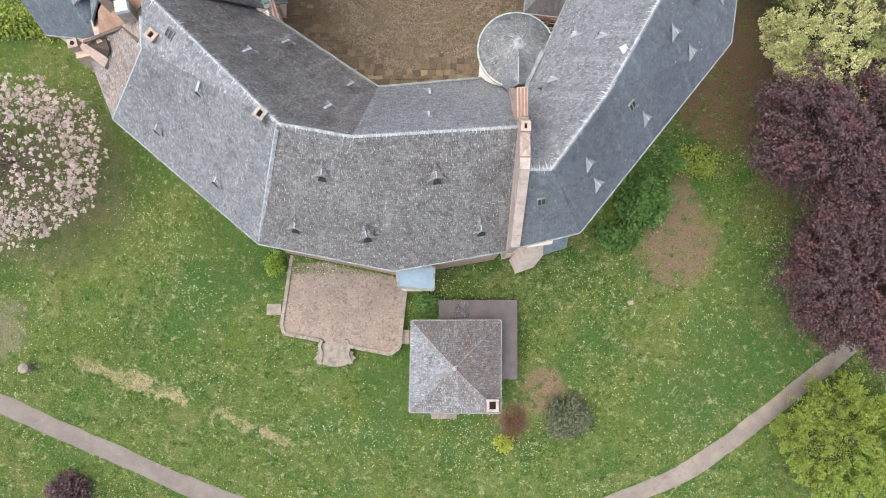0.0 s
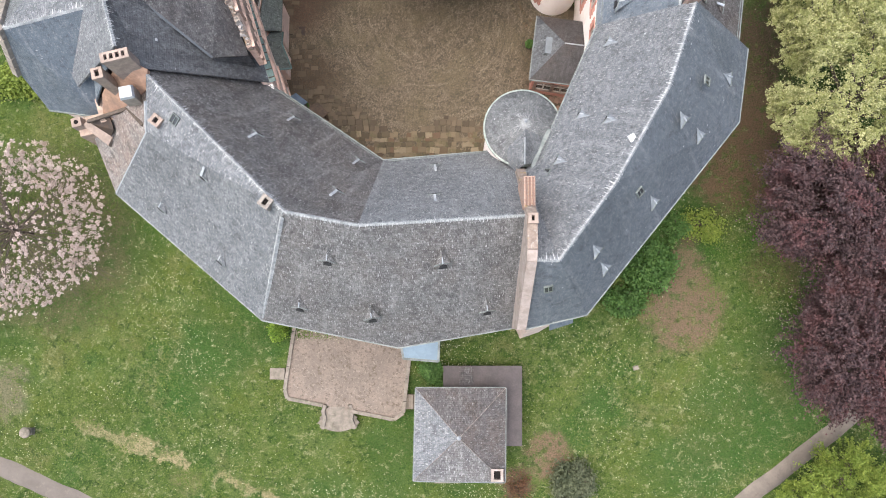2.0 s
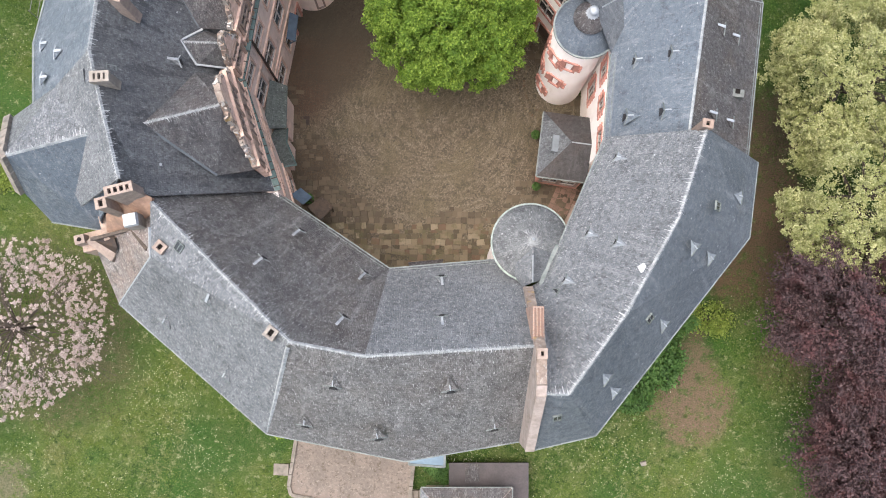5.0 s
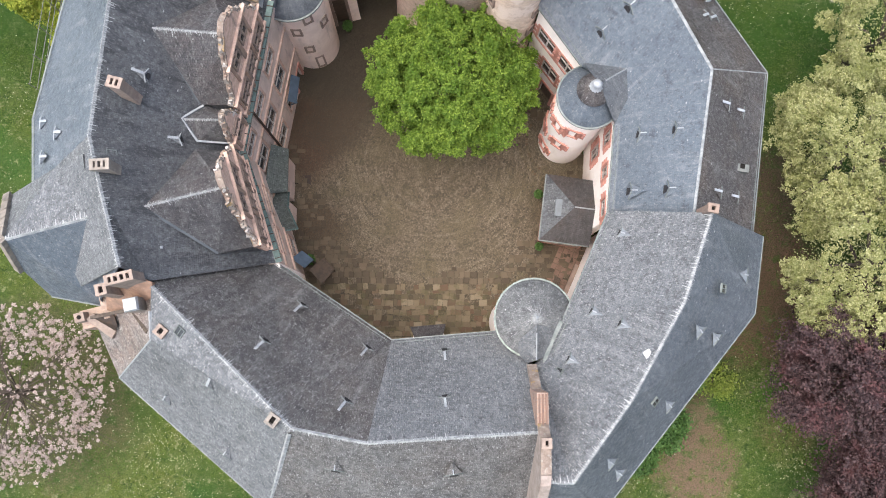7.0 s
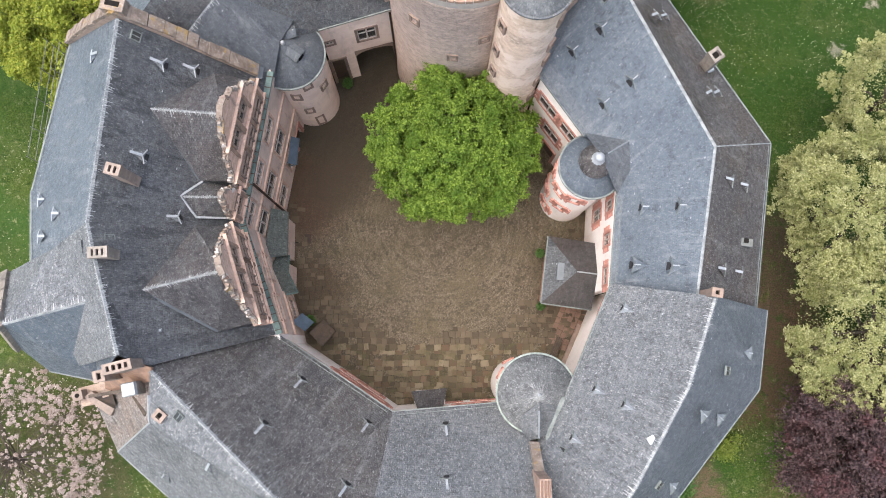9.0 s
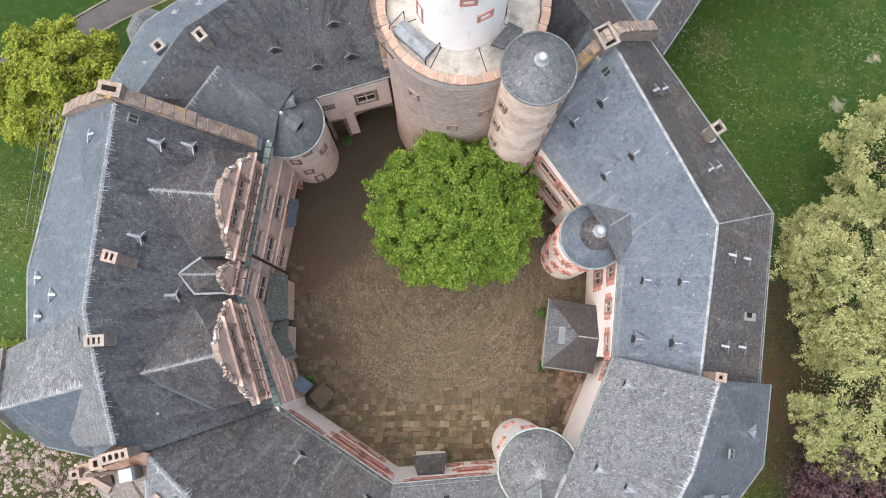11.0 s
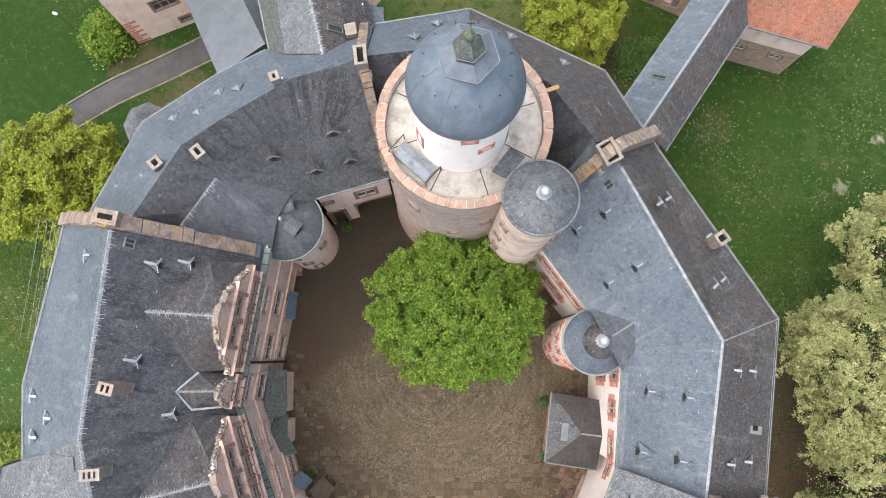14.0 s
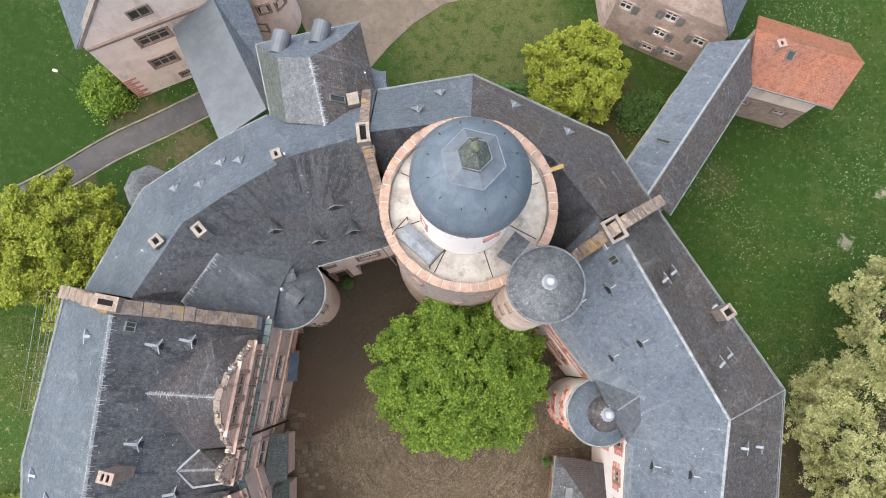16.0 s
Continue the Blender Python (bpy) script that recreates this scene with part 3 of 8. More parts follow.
_o = Net("weathered_coping_lichen", 0.9, spec=0.3)
_p = _o.pos()
_c = _o.mix(_o.ramp(_o.noise(_p, 1.3, 5, 0.7), 0.35, 0.65), (0.36, 0.29, 0.24), (0.2, 0.155, 0.13))
_c = _o.mix(_o.ramp(_o.noise(_p, 4.5, 4, 0.7), 0.55, 0.66, 0, 0.7), _c, (0.5, 0.47, 0.42))
_c = _o.mix(_o.ramp(_o.noise(_p, 0.9, 4, 0.7), 0.55, 0.66, 0, 0.75), _c, (0.42, 0.27, 0.08))
_n = _o.noise(_p, 9, 4, 0.75)
_c = _o.mix(_o.ramp(_n, 0.5, 0.75, 0, 0.6), _c, (0.12, 0.1, 0.085))
_o.bump(_n, 0.6, 0.05)
M["oldcope"] = _o.color(_c)
M["housewall"] = masonry("patched_pink_plaster", ((0.44, 0.33, 0.28), (0.52, 0.4, 0.34), (0.36, 0.26, 0.22)), (0.46, 0.38, 0.33), 0.35, 0.2, grime=(0.2, 0.16, 0.135), plaster=(0.56, 0.45, 0.385), amount=0.1)
M["shutter"] = plain("grey_painted_shutter", (0.24, 0.23, 0.215), (0.18, 0.17, 0.16), 3, 0.7)
M["redpave"] = plain("reddish_paving", (0.26, 0.165, 0.12), (0.19, 0.12, 0.088), 1.5, 0.9, 0, 0.3, 9, (0.12, 0.085, 0.06))
M["slate_hex"] = plain("lantern_slate", (0.17, 0.2, 0.235), (0.12, 0.145, 0.175), 1.5, 0.5, 0, 0.15, 8, (0.2, 0.22, 0.24))
M["oldstone"] = plain("mossy_old_stone", (0.27, 0.235, 0.2), (0.18, 0.158, 0.132), 1.8, 0.95, 0, 0.4, 9, (0.1, 0.095, 0.065))
M["palecope"] = plain("pale_worn_coping", (0.46, 0.39, 0.355), (0.33, 0.275, 0.245), 1.6, 0.9, 0, 0.3, 9, (0.24, 0.185, 0.15))
M["redpane"] = plain("red_brown_blind", (0.36, 0.185, 0.145), (0.27, 0.14, 0.11), 3, 0.7, tone=1.0)

# ---- building tools ----
def uv_metres(me):
    """UV in metres: u along the level, v up the slope."""
    layer = me.uv_layers.new(name="UVMap")
    co = np.empty(len(me.vertices) * 3)
    me.vertices.foreach_get("co", co)
    co = co.reshape(-1, 3)
    no = np.empty(len(me.polygons) * 3)
    me.polygons.foreach_get("normal", no)
    no = no.reshape(-1, 3)
    tot = np.empty(len(me.polygons), dtype=int)
    me.polygons.foreach_get("loop_total", tot)
    idx = np.empty(len(me.loops), dtype=int)
    me.loops.foreach_get("vertex_index", idx)
    n = np.repeat(no, tot, axis=0)
    u = np.stack([-n[:, 1], n[:, 0], np.zeros(len(n))], 1)
    flat = np.hypot(n[:, 0], n[:, 1]) < 0.05
    u[flat] = (1, 0, 0)
    u /= np.linalg.norm(u, axis=1)[:, None]
    v = np.cross(n, u)
    p = co[idx]
    out = np.stack([(p * u).sum(1), (p * v).sum(1)], 1)
    layer.data.foreach_set("uv", out.astype(np.float32).ravel())


def part(name, bm, material, parent=None, label="", local=False, smooth=False):
    """Link a bmesh, in world metres (or in the parent's own), as one mesh object under a thing or a part."""
    me = bpy.data.meshes.new(name)
    bmesh.ops.recalc_face_normals(bm, faces=bm.faces)
    bm.to_mesh(me)
    bm.free()
    return mesh_part(name, me, material, parent, label, local, smooth)


def mesh_part(name, me, material, parent=None, label="", local=False, smooth=False):
    me.materials.append(material)
    if smooth:
        me.polygons.foreach_set("use_smooth", [True] * len(me.polygons))
    uv_metres(me)
    ob = new(name, me)
    if parent is not None:
        ob.parent = parent
        if not local:
            base = parent
            off = Vector((0, 0, 0))
            while base is not None:
                off += base.location
                base = base.parent
            ob.location = -off
    return tagged(ob, label)


def round_uv(ob, cx, cy, r):
    """UV of a round wall or cone: u round it, v up it, in metres."""
    me = ob.data
    layer = me.uv_layers[0]
    for f in me.polygons:
        a0 = math.atan2(f.center.y - cy, f.center.x - cx)
        slope = max(math.hypot(f.normal.x, f.normal.y), 0.3)
        for li in f.loop_indices:
            co = me.vertices[me.loops[li].vertex_index].co
            a = math.atan2(co.y - cy, co.x - cx)
            a += math.tau * round((a0 - a) / math.tau)
            layer.data[li].uv = (a * r, co.z / slope)
    return ob


def thing(name, label, category, base, group="", kind=""):
    ob = new(name)
    ob.location = base
    ob.empty_display_size = 0.5
    return tagged(ob, label, category, group, kind)


def box(bm, c, s, rz=0.0, taper=1.0, m=None):
    """A box of size s standing with its foot centre at c; the top shrinks by taper."""
    r = Matrix.Translation(c) @ Matrix.Rotation(rz, 4, "Z")
    if m is not None:
        r = m @ r
    vs = []
    for z, k in ((0, 1), (s[2], taper)):
        for x, y in ((-1, -1), (1, -1), (1, 1), (-1, 1)):
            vs.append(bm.verts.new(r @ Vector((x * s[0] / 2 * k, y * s[1] / 2 * k, z))))
    for f in ((3, 2, 1, 0), (4, 5, 6, 7), (0, 1, 5, 4), (1, 2, 6, 5), (2, 3, 7, 6), (3, 0, 4, 7)):
        bm.faces.new([vs[i] for i in f])


def beam(bm, a, b, w, h, up=(0, 0, 1)):
    """A square bar from a to b."""
    a, b = Vector(a), Vector(b)
    d = (b - a).normalized()
    s = d.cross(Vector(up))
    s = s.normalized() if s.length > 1e-4 else Vector((1, 0, 0))
    t = s.cross(d).normalized()
    vs = [bm.verts.new(p + s * (i * w / 2) + t * (j * h / 2)) for p in (a, b) for i, j in ((-1, -1), (1, -1), (1, 1), (-1, 1))]
    for f in ((3, 2, 1, 0), (4, 5, 6, 7), (0, 1, 5, 4), (1, 2, 6, 5), (2, 3, 7, 6), (3, 0, 4, 7)):
        bm.faces.new([vs[i] for i in f])


def rod(bm, a, b, r, seg=8, r2=None):
    """A round rod or tapered limb from a to b."""
    a, b = Vector(a), Vector(b)
    q = (b - a).to_track_quat("Z", "Y").to_matrix()
    r2 = r if r2 is None else r2
    lo = [bm.verts.new(a + q @ Vector((math.cos(k * math.tau / seg) * r, math.sin(k * math.tau / seg) * r, 0))) for k in range(seg)]
    hi = [bm.verts.new(b + q @ Vector((math.cos(k * math.tau / seg) * r2, math.sin(k * math.tau / seg) * r2, 0))) for k in range(seg)]
    for k in range(seg):
        bm.faces.new((lo[k], lo[(k + 1) % seg], hi[(k + 1) % seg], hi[k]))
    bm.faces.new(lo[::-1])
    bm.faces.new(hi)


def slab(bm, pts, thick=0.22):
    """A roof slope or sheet: the corners of its upper face, and its thickness straight down."""
    top = [bm.verts.new(p) for p in pts]
    low = [bm.verts.new((p[0], p[1], p[2] - thick)) for p in pts]
    k = len(pts)
    ft = bm.faces.new(top)
    fl = bm.faces.new(low[::-1])
    for i in range(k):
        bm.faces.new((top[i], low[i], low[(i + 1) % k], top[(i + 1) % k]))
    bmesh.ops.triangulate(bm, faces=[f for f in (ft, fl) if len(f.verts) > 3])


def lathe(bm, cx, cy, prof, seg=48, a0=0.0, a1=math.tau):
    """A body of revolution: profile of (radius, height)."""
    full = abs(a1 - a0 - math.tau) < 1e-6
    n = seg if full else seg + 1
    rings = []
    for r, z in prof:
        if r < 1e-4:
            rings.append([bm.verts.new((cx, cy, z))] * n)
        else:
            rings.append([bm.verts.new((cx + r * math.cos(a0 + (a1 - a0) * k / seg), cy + r * math.sin(a0 + (a1 - a0) * k / seg), z)) for k in range(n)])
    for lo, hi in zip(rings, rings[1:]):
        for k in range(seg):
            j = (k + 1) % n
            f = []
            for v in (lo[k], lo[j], hi[j], hi[k]):
                if v not in f:
                    f.append(v)
            if len(f) > 2:
                bm.faces.new(f)


def wall(name, p0, p1, z0, z1, material, parent, openings=(), thick=0.6, label="", z1b=None):
    """A wall from p0 to p1 whose outer face is to the right of that way; openings (u0, u1, v0, v1) go through."""
    p0, p1 = Vector((p0[0], p0[1], 0)), Vector((p1[0], p1[1], 0))
    d = p1 - p0
    ln = d.length
    d.normalize()
    inw = Vector((-d.y, d.x, 0)) * thick
    z1b = z1 if z1b is None else z1b
    us = sorted({round(o, 3) for o in (0.0, ln, *[o for q in openings for o in q[:2]])})
    vs = sorted({round(o, 3) for o in (z0, *[o for q in openings for o in q[2:4]])})
    vs = [v for v in vs if v < min(z1, z1b) - 0.01] + [None]
    us = [u for u in us if -1e-3 <= u <= ln + 1e-3]
    bm = bmesh.new()
    cache = {}

    def vert(u, v, back):
        key = (round(u, 4), v if v is None else round(v, 4), back)
        if key not in cache:
            z = z1 + (z1b - z1) * u / ln if v is None else v
            cache[key] = bm.verts.new(p0 + d * u + (inw if back else Vector()) + Vector((0, 0, z)))
        return cache[key]

    def solid(i, j):
        if i < 0 or j < 0 or i >= len(us) - 1 or j >= len(vs) - 1:
            return False
        u = (us[i] + us[i + 1]) / 2
        v = (vs[j] + (vs[j + 1] if vs[j + 1] is not None else max(z1, z1b))) / 2
        return not any(o[0] < u < o[1] and o[2] < v < o[3] for o in openings)

    for i in range(len(us) - 1):
        for j in range(len(vs) - 1):
            if not solid(i, j):
                continue
            c = ((us[i], vs[j]), (us[i + 1], vs[j]), (us[i + 1], vs[j + 1]), (us[i], vs[j + 1]))
            bm.faces.new([vert(*q, False) for q in c])
            bm.faces.new([vert(*q, True) for q in c[::-1]])
            for k, (di, dj) in enumerate(((0, -1), (1, 0), (0, 1), (-1, 0))):
                if not solid(i + di, j + dj):
                    a, b = c[k], c[(k + 1) % 4]
                    bm.faces.new((vert(*b, False), vert(*a, False), vert(*a, True), vert(*b, True)))
    return part(name, bm, material, parent, label)


def frame_of(p0, p1):
    """Local frame of a wall: x along, y into the wall, z up."""
    d = (Vector((p1[0], p1[1], 0)) - Vector((p0[0], p0[1], 0))).normalized()
    return Matrix(((d.x, -d.y, 0, p0[0]), (d.y, d.x, 0, p0[1]), (0, 0, 1, 0), (0, 0, 0, 1)))


def cells(bm, us, vs, solid, y0, y1, m):
    """One connected board made of the solid cells of a grid in a wall's plane."""
    cache = {}

    def vert(u, v, y):
        k = (round(u, 4), round(v, 4), y)
        if k not in cache:
            cache[k] = bm.verts.new(m @ Vector((u, y, v)))
        return cache[k]

    def full(i, j):
        return 0 <= i < len(us) - 1 and 0 <= j < len(vs) - 1 and solid((us[i] + us[i + 1]) / 2, (vs[j] + vs[j + 1]) / 2)

    for i in range(len(us) - 1):
        for j in range(len(vs) - 1):
            if not full(i, j):
                continue
            c = ((us[i], vs[j]), (us[i + 1], vs[j]), (us[i + 1], vs[j + 1]), (us[i], vs[j + 1]))
            bm.faces.new([vert(*q, y0) for q in c])
            bm.faces.new([vert(*q, y1) for q in c[::-1]])
            for k, (di, dj) in enumerate(((0, -1), (1, 0), (0, 1), (-1, 0))):
                if not full(i + di, j + dj):
                    a, b = c[k], c[(k + 1) % 4]
                    bm.faces.new((vert(*b, y0), vert(*a, y0), vert(*a, y1), vert(*b, y1)))


def window(parent, p0, p1, u0, u1, v0, v1, style="teeth", lights=2, fm="frame", sm="red", cross=True, mull=0.055, s=0.18, tooth=0.3, pm="glass"):
    """A window in an opening of a wall: frame with mullions, pane, stone surround."""
    m = frame_of(p0, p1)
    w, h = u1 - u0, v1 - v0
    t = 0.08
    us = [u0, u0 + t]
    for k in range(1, lights):
        us += [u0 + w * k / lights - mull, u0 + w * k / lights + mull]
    us += [u1 - t, u1]
    zc = v0 + h * 0.62
    vs = [v0, v0 + t, zc - 0.04, zc + 0.04, v1 - t, v1]
    bars = [(us[2 * k], us[2 * k + 1]) for k in range(lights + 1)]

    def solid(u, v):
        return v < v0 + t or v > v1 - t or (cross and abs(v - zc) < 0.04) or any(a < u < b for a, b in bars)

    bm = bmesh.new()
    cells(bm, us, vs, solid, 0.02, 0.14, m)
    win = part("window", bm, M[fm], parent)
    bm = bmesh.new()
    box(bm, (u0 + w / 2, 0.09, v0 + 0.02), (w - 0.02, 0.03, h - 0.04), m=m)
    part("pane", bm, M[pm], win, "dark glass pane" if pm == "glass" else "red-brown blind behind the pane")
    n = max(4, int(h / tooth))
    e = 0.34 if style == "teeth" else 0.0
    us = [u0 - s - e, u0 - s, u0, u1, u1 + s, u1 + s + e] if e else [u0 - s, u0, u1, u1 + s]
    vs = [v0 - s] + [v0 + h * k / n for k in range(n + 1)] + [v1 + s]

    def stone(u, v):
        if u0 < u < u1:
            return v < v0 or v > v1
        if u0 - s < u < u1 + s:
            return True
        return v0 < v < v1 and int((v - v0) / h * n) % 2 == 0

    bm = bmesh.new()
    cells(bm, us, vs, stone, -0.07, 0.06, m)
    part("surround", bm, M[sm], win, "red sandstone window surround" if sm == "red" else "")
    return win


def court_wall(name, p0, p1, z1, material, parent, rows, style="teeth", lights=2, fm="frame", sm="red", z0=-0.3, doors=(), thick=0.6, label="", z1b=None, extra=()):
    """A wall with rows of windows: rows of (sill, height, width, positions along the wall)."""
    ops = [(u - w / 2, u + w / 2, v, v + h) for v, h, w, us in rows for u in us]
    ops_d = [(u - w / 2, u + w / 2, 0.02, h) for u, w, h in doors]
    ob = wall(name, p0, p1, z0, z1, material, parent, ops + ops_d + list(extra), thick, label, z1b)
    for o in ops:
        window(parent, p0, p1, *o, style=style, lights=lights, fm=fm, sm=sm)
    for o in ops_d:
        m = frame_of(p0, p1)
        if o[1] - o[0] > 2.5:
            # carriage arch: stone infill with a segmental head, dark passage behind
            bm = bmesh.new()
            k, uc, hw = 14, (o[0] + o[1]) / 2, (o[1] - o[0]) / 2
            arc = [(uc - hw + 2 * hw * i / k, o[3] - 0.9 + 0.85 * math.sqrt(max(0, 1 - (2 * i / k - 1) ** 2))) for i in range(k + 1)]
            for y in (-0.06, 0.5):
                lo = [bm.verts.new(m @ Vector((u, y, v))) for u, v in arc]
                hi = [bm.verts.new(m @ Vector((u, y, o[3] + 0.3))) for u, v in arc]
                for i in range(k):
                    bm.faces.new((lo[i], lo[i + 1], hi[i + 1], hi[i]))
                if y < 0:
                    first = lo
                else:
                    for i in range(k):
                        bm.faces.new((first[i], lo[i], lo[i + 1], first[i + 1]))
            part("gate_arch", bm, M["cope"], parent, "sandstone carriage arch")
            bm = bmesh.new()
            # black board in place of the unlit depth of the passage
            box(bm, (uc, 5.0, 0.0), (o[1] - o[0] + 0.6, 0.2, o[3] + 0.2), m=m)
            part("gate_passage", bm, M["soot_shade"], parent, "black board for the unlit gate passage")
            bm = bmesh.new()
            box(bm, (uc, 2.55, 0.02), (o[1] - o[0] + 0.5, 4.9, 0.08), m=m)
            part("passage_floor", bm, M["cobble"], parent)
            for sd in (-1, 1):
                bm = bmesh.new()
                box(bm, (uc + sd * (hw + 0.15), 2.8, 0.0), (0.3, 4.2, o[3]), m=m)
                part("passage_wall", bm, M["stone"], parent)
            continue
        bm = bmesh.new()
        box(bm, ((o[0] + o[1]) / 2, 0.3, 0.0), (o[1] - o[0], 0.1, o[3]), m=m)
        dr = part("door", bm, M["wood"], parent, "dark oak door")
        bm = bmesh.new()
        for ux in (o[0] - 0.12, o[1] + 0.12):
            box(bm, (ux, 0.0, 0), (0.24, 0.2, o[3] + 0.24), m=m)
        box(bm, ((o[0] + o[1]) / 2, 0.0, o[3]), (o[1] - o[0], 0.2, 0.24), m=m)
        part("door_surround", bm, M["cope" if sm == "cope" else "red"], dr)
    return ob


def ridge_cap(bm, pts, w=0.2, lift=0.05):
    for a, b in zip(pts, pts[1:]):
        a, b = Vector(a), Vector(b)
        d = (b - a)
        s = Vector((-d.y, d.x, 0)).normalized() * w / 2
        up, lo = Vector((0, 0, lift)), Vector((0, 0, -w * 0.55))
        v = [bm.verts.new(q) for q in (a + up, b + up, a + s + lo, b + s + lo, a - s + lo, b - s + lo)]
        bm.faces.new((v[0], v[2], v[3], v[1]))
        bm.faces.new((v[1], v[5], v[4], v[0]))
        bm.faces.new((v[2], v[4], v[5], v[3]))
        bm.faces.new((v[0], v[4], v[2]))
        bm.faces.new((v[1], v[3], v[5]))


def fringe(parent, r, slopes, material):
    """Pale slates of uneven length that hang from the ridge over both slopes."""
    rng = random.Random(int(abs(r[0][0]) * 100 + abs(r[0][1]) * 10))
    bm = bmesh.new()
    for a, b in zip(r, r[1:]):
        a, b = Vector(a), Vector(b)
        d = b - a
        mid = (a + b) / 2
        for side in (-1, 1):
            s = Vector((-d.y, d.x, 0)).normalized() * side
            n = None
            for pts in slopes:
                if tuple(a) in [tuple(Vector(p)) for p in pts] and tuple(b) in [tuple(Vector(p)) for p in pts]:
                    c = sum((Vector(p) for p in pts), Vector()) / len(pts)
                    if (c - mid).dot(s) > 0.2:
                        n = d.cross(c - a).normalized()
                        n = n if n.z > 0 else -n
            if n is None or math.hypot(n.x, n.y) < 1e-3:
                continue
            down = Vector((n.x, n.y, -(n.x ** 2 + n.y ** 2) / n.z)).normalized()
            u, ln = 0.0, d.length
            inner = (Vector((-1.2, 29.5, 0)) - mid).dot(s) > 0
            while u < ln - 0.06:
                w = rng.uniform(0.02, 0.05)
                lg = min(0.1 + rng.expovariate(1 / (0.15 if inner else 0.08)), 0.5)
                p = a + d * (u / ln) + n * 0.03
                q = a + d * (min(u + w, ln) / ln) + n * 0.03
                e = d.normalized() * w * 0.3
                mq = (p + q) / 2 + down * lg + d.normalized() * lg * rng.uniform(-0.1, 0.25)
                v = [bm.verts.new(t) for t in (p, q, mq + e, mq - e)]
                bm.faces.new(v)
                u += w + rng.uniform(0.0, 0.07)
    return tagged(part("ridge_fringe", bm, material, parent, "pale lichened slates along the ridge"), kind="stuff")


def roof(parent, slopes, mats, ridges=(), gutters=(), ridge_mat="ridge", hairs=True):
    for pts, mk in zip(slopes, mats):
        bm = bmesh.new()
        slab(bm, pts)
        part("roof_slope", bm, M[mk], parent)
    for r in ridges:
        bm = bmesh.new()
        ridge_cap(bm, r)
        part("ridge", bm, M[ridge_mat], parent, "pale whitened ridge of slates")
        if ridge_mat == "ridge" and hairs:
            fringe(parent, r, slopes, M["fringe"])
    for g in gutters:
        bm = bmesh.new()
        for a, b in zip(g, g[1:]):
            beam(bm, (a[0], a[1], a[2] - 0.1), (b[0], b[1], b[2] - 0.1), 0.16, 0.14)
        part("gutter", bm, M["gutter"], parent, "pale zinc gutter")


def on_plane(a, b, c, x, y):
    a, b, c = Vector(a), Vector(b), Vector(c)
    n = (b - a).cross(c - a)
    return a.z - (n.x * (x - a.x) + n.y * (y - a.y)) / n.z, n.normalized() * (1 if n.z > 0 else -1)

# ---- ground ----
def ground_z(x, y):
    return -0.24 * (5.5 - max(y, -26.0)) if y < 5.5 else 0.0


def grid_sheet(name, xs, ys, zf, material, parent=None):
    vs = [(x, y, zf(x, y)) for y in ys for x in xs]
    k = len(xs)
    fs = [(j * k + i, j * k + i + 1, (j + 1) * k + i + 1, (j + 1) * k + i) for j in range(len(ys) - 1) for i in range(k - 1)]
    me = bpy.data.meshes.new(name)
    me.from_pydata(vs, [], fs)
    me.validate()
    return mesh_part(name, me, material, parent, smooth=True)


_axis = [-2500, -900, -350, -150, -90, -60] + [-48 + 2 * k for k in range(49)] + [60, 90, 150, 350, 900, 2500]
_yaxis = [-2500, -900, -350, -150, -80, -50] + [-36 + 2 * k for k in range(65)] + [110, 150, 350, 900, 2500]
ground = tagged(grid_sheet("ground", _axis, _yaxis, lambda x, y: ground_z(x, y) + 0.05 * noise.noise((x * 0.3, y * 0.3, 0)), M["grass"]),
                "mown lawn with daisies and bare patches", "ground", kind="structure")


PATHS = []


def ribbon(name, pts, w, material, label, lift=0.07, kind="structure", cat="path"):
    """A path that follows the ground; the line is smoothed."""
    fine = []
    for i in range(len(pts) - 1):
        p = [pts[max(i - 1, 0)], pts[i], pts[i + 1], pts[min(i + 2, len(pts) - 1)]]
        for s in range(8):
            t = s / 8
            fine.append(tuple(0.5 * (2 * p[1][k] + (p[2][k] - p[0][k]) * t + (2 * p[0][k] - 5 * p[1][k] + 4 * p[2][k] - p[3][k]) * t * t
                                     + (3 * p[1][k] - p[0][k] - 3 * p[2][k] + p[3][k]) * t ** 3) for k in range(2)))
    fine.append(pts[-1][:2])
    PATHS.append((np.array(fine), w / 2))
    vs, fs = [], []
    n = 6
    for i, q in enumerate(fine):
        a, b = fine[max(i - 1, 0)], fine[min(i + 1, len(fine) - 1)]
        d = Vector((b[0] - a[0], b[1] - a[1])).normalized()
        for k in range(n + 1):
            o = (k / n - 0.5) * w * (1 + 0.16 * noise.noise((q[0] * 0.7, q[1] * 0.7, k)))
            x, y = q[0] - d.y * o, q[1] + d.x * o
            edge = 0.0 if 0 < k < n else -0.12
            vs.append((x, y, ground_z(x, y) + lift + edge))
    for i in range(len(fine) - 1):
        for k in range(n):
            a = i * (n + 1) + k
            fs.append((a, a + 1, a + n + 2, a + n + 1))
    me = bpy.data.meshes.new(name)
    me.from_pydata(vs, [], fs)
    return tagged(mesh_part(name, me, material, smooth=True), label, cat, kind=kind)


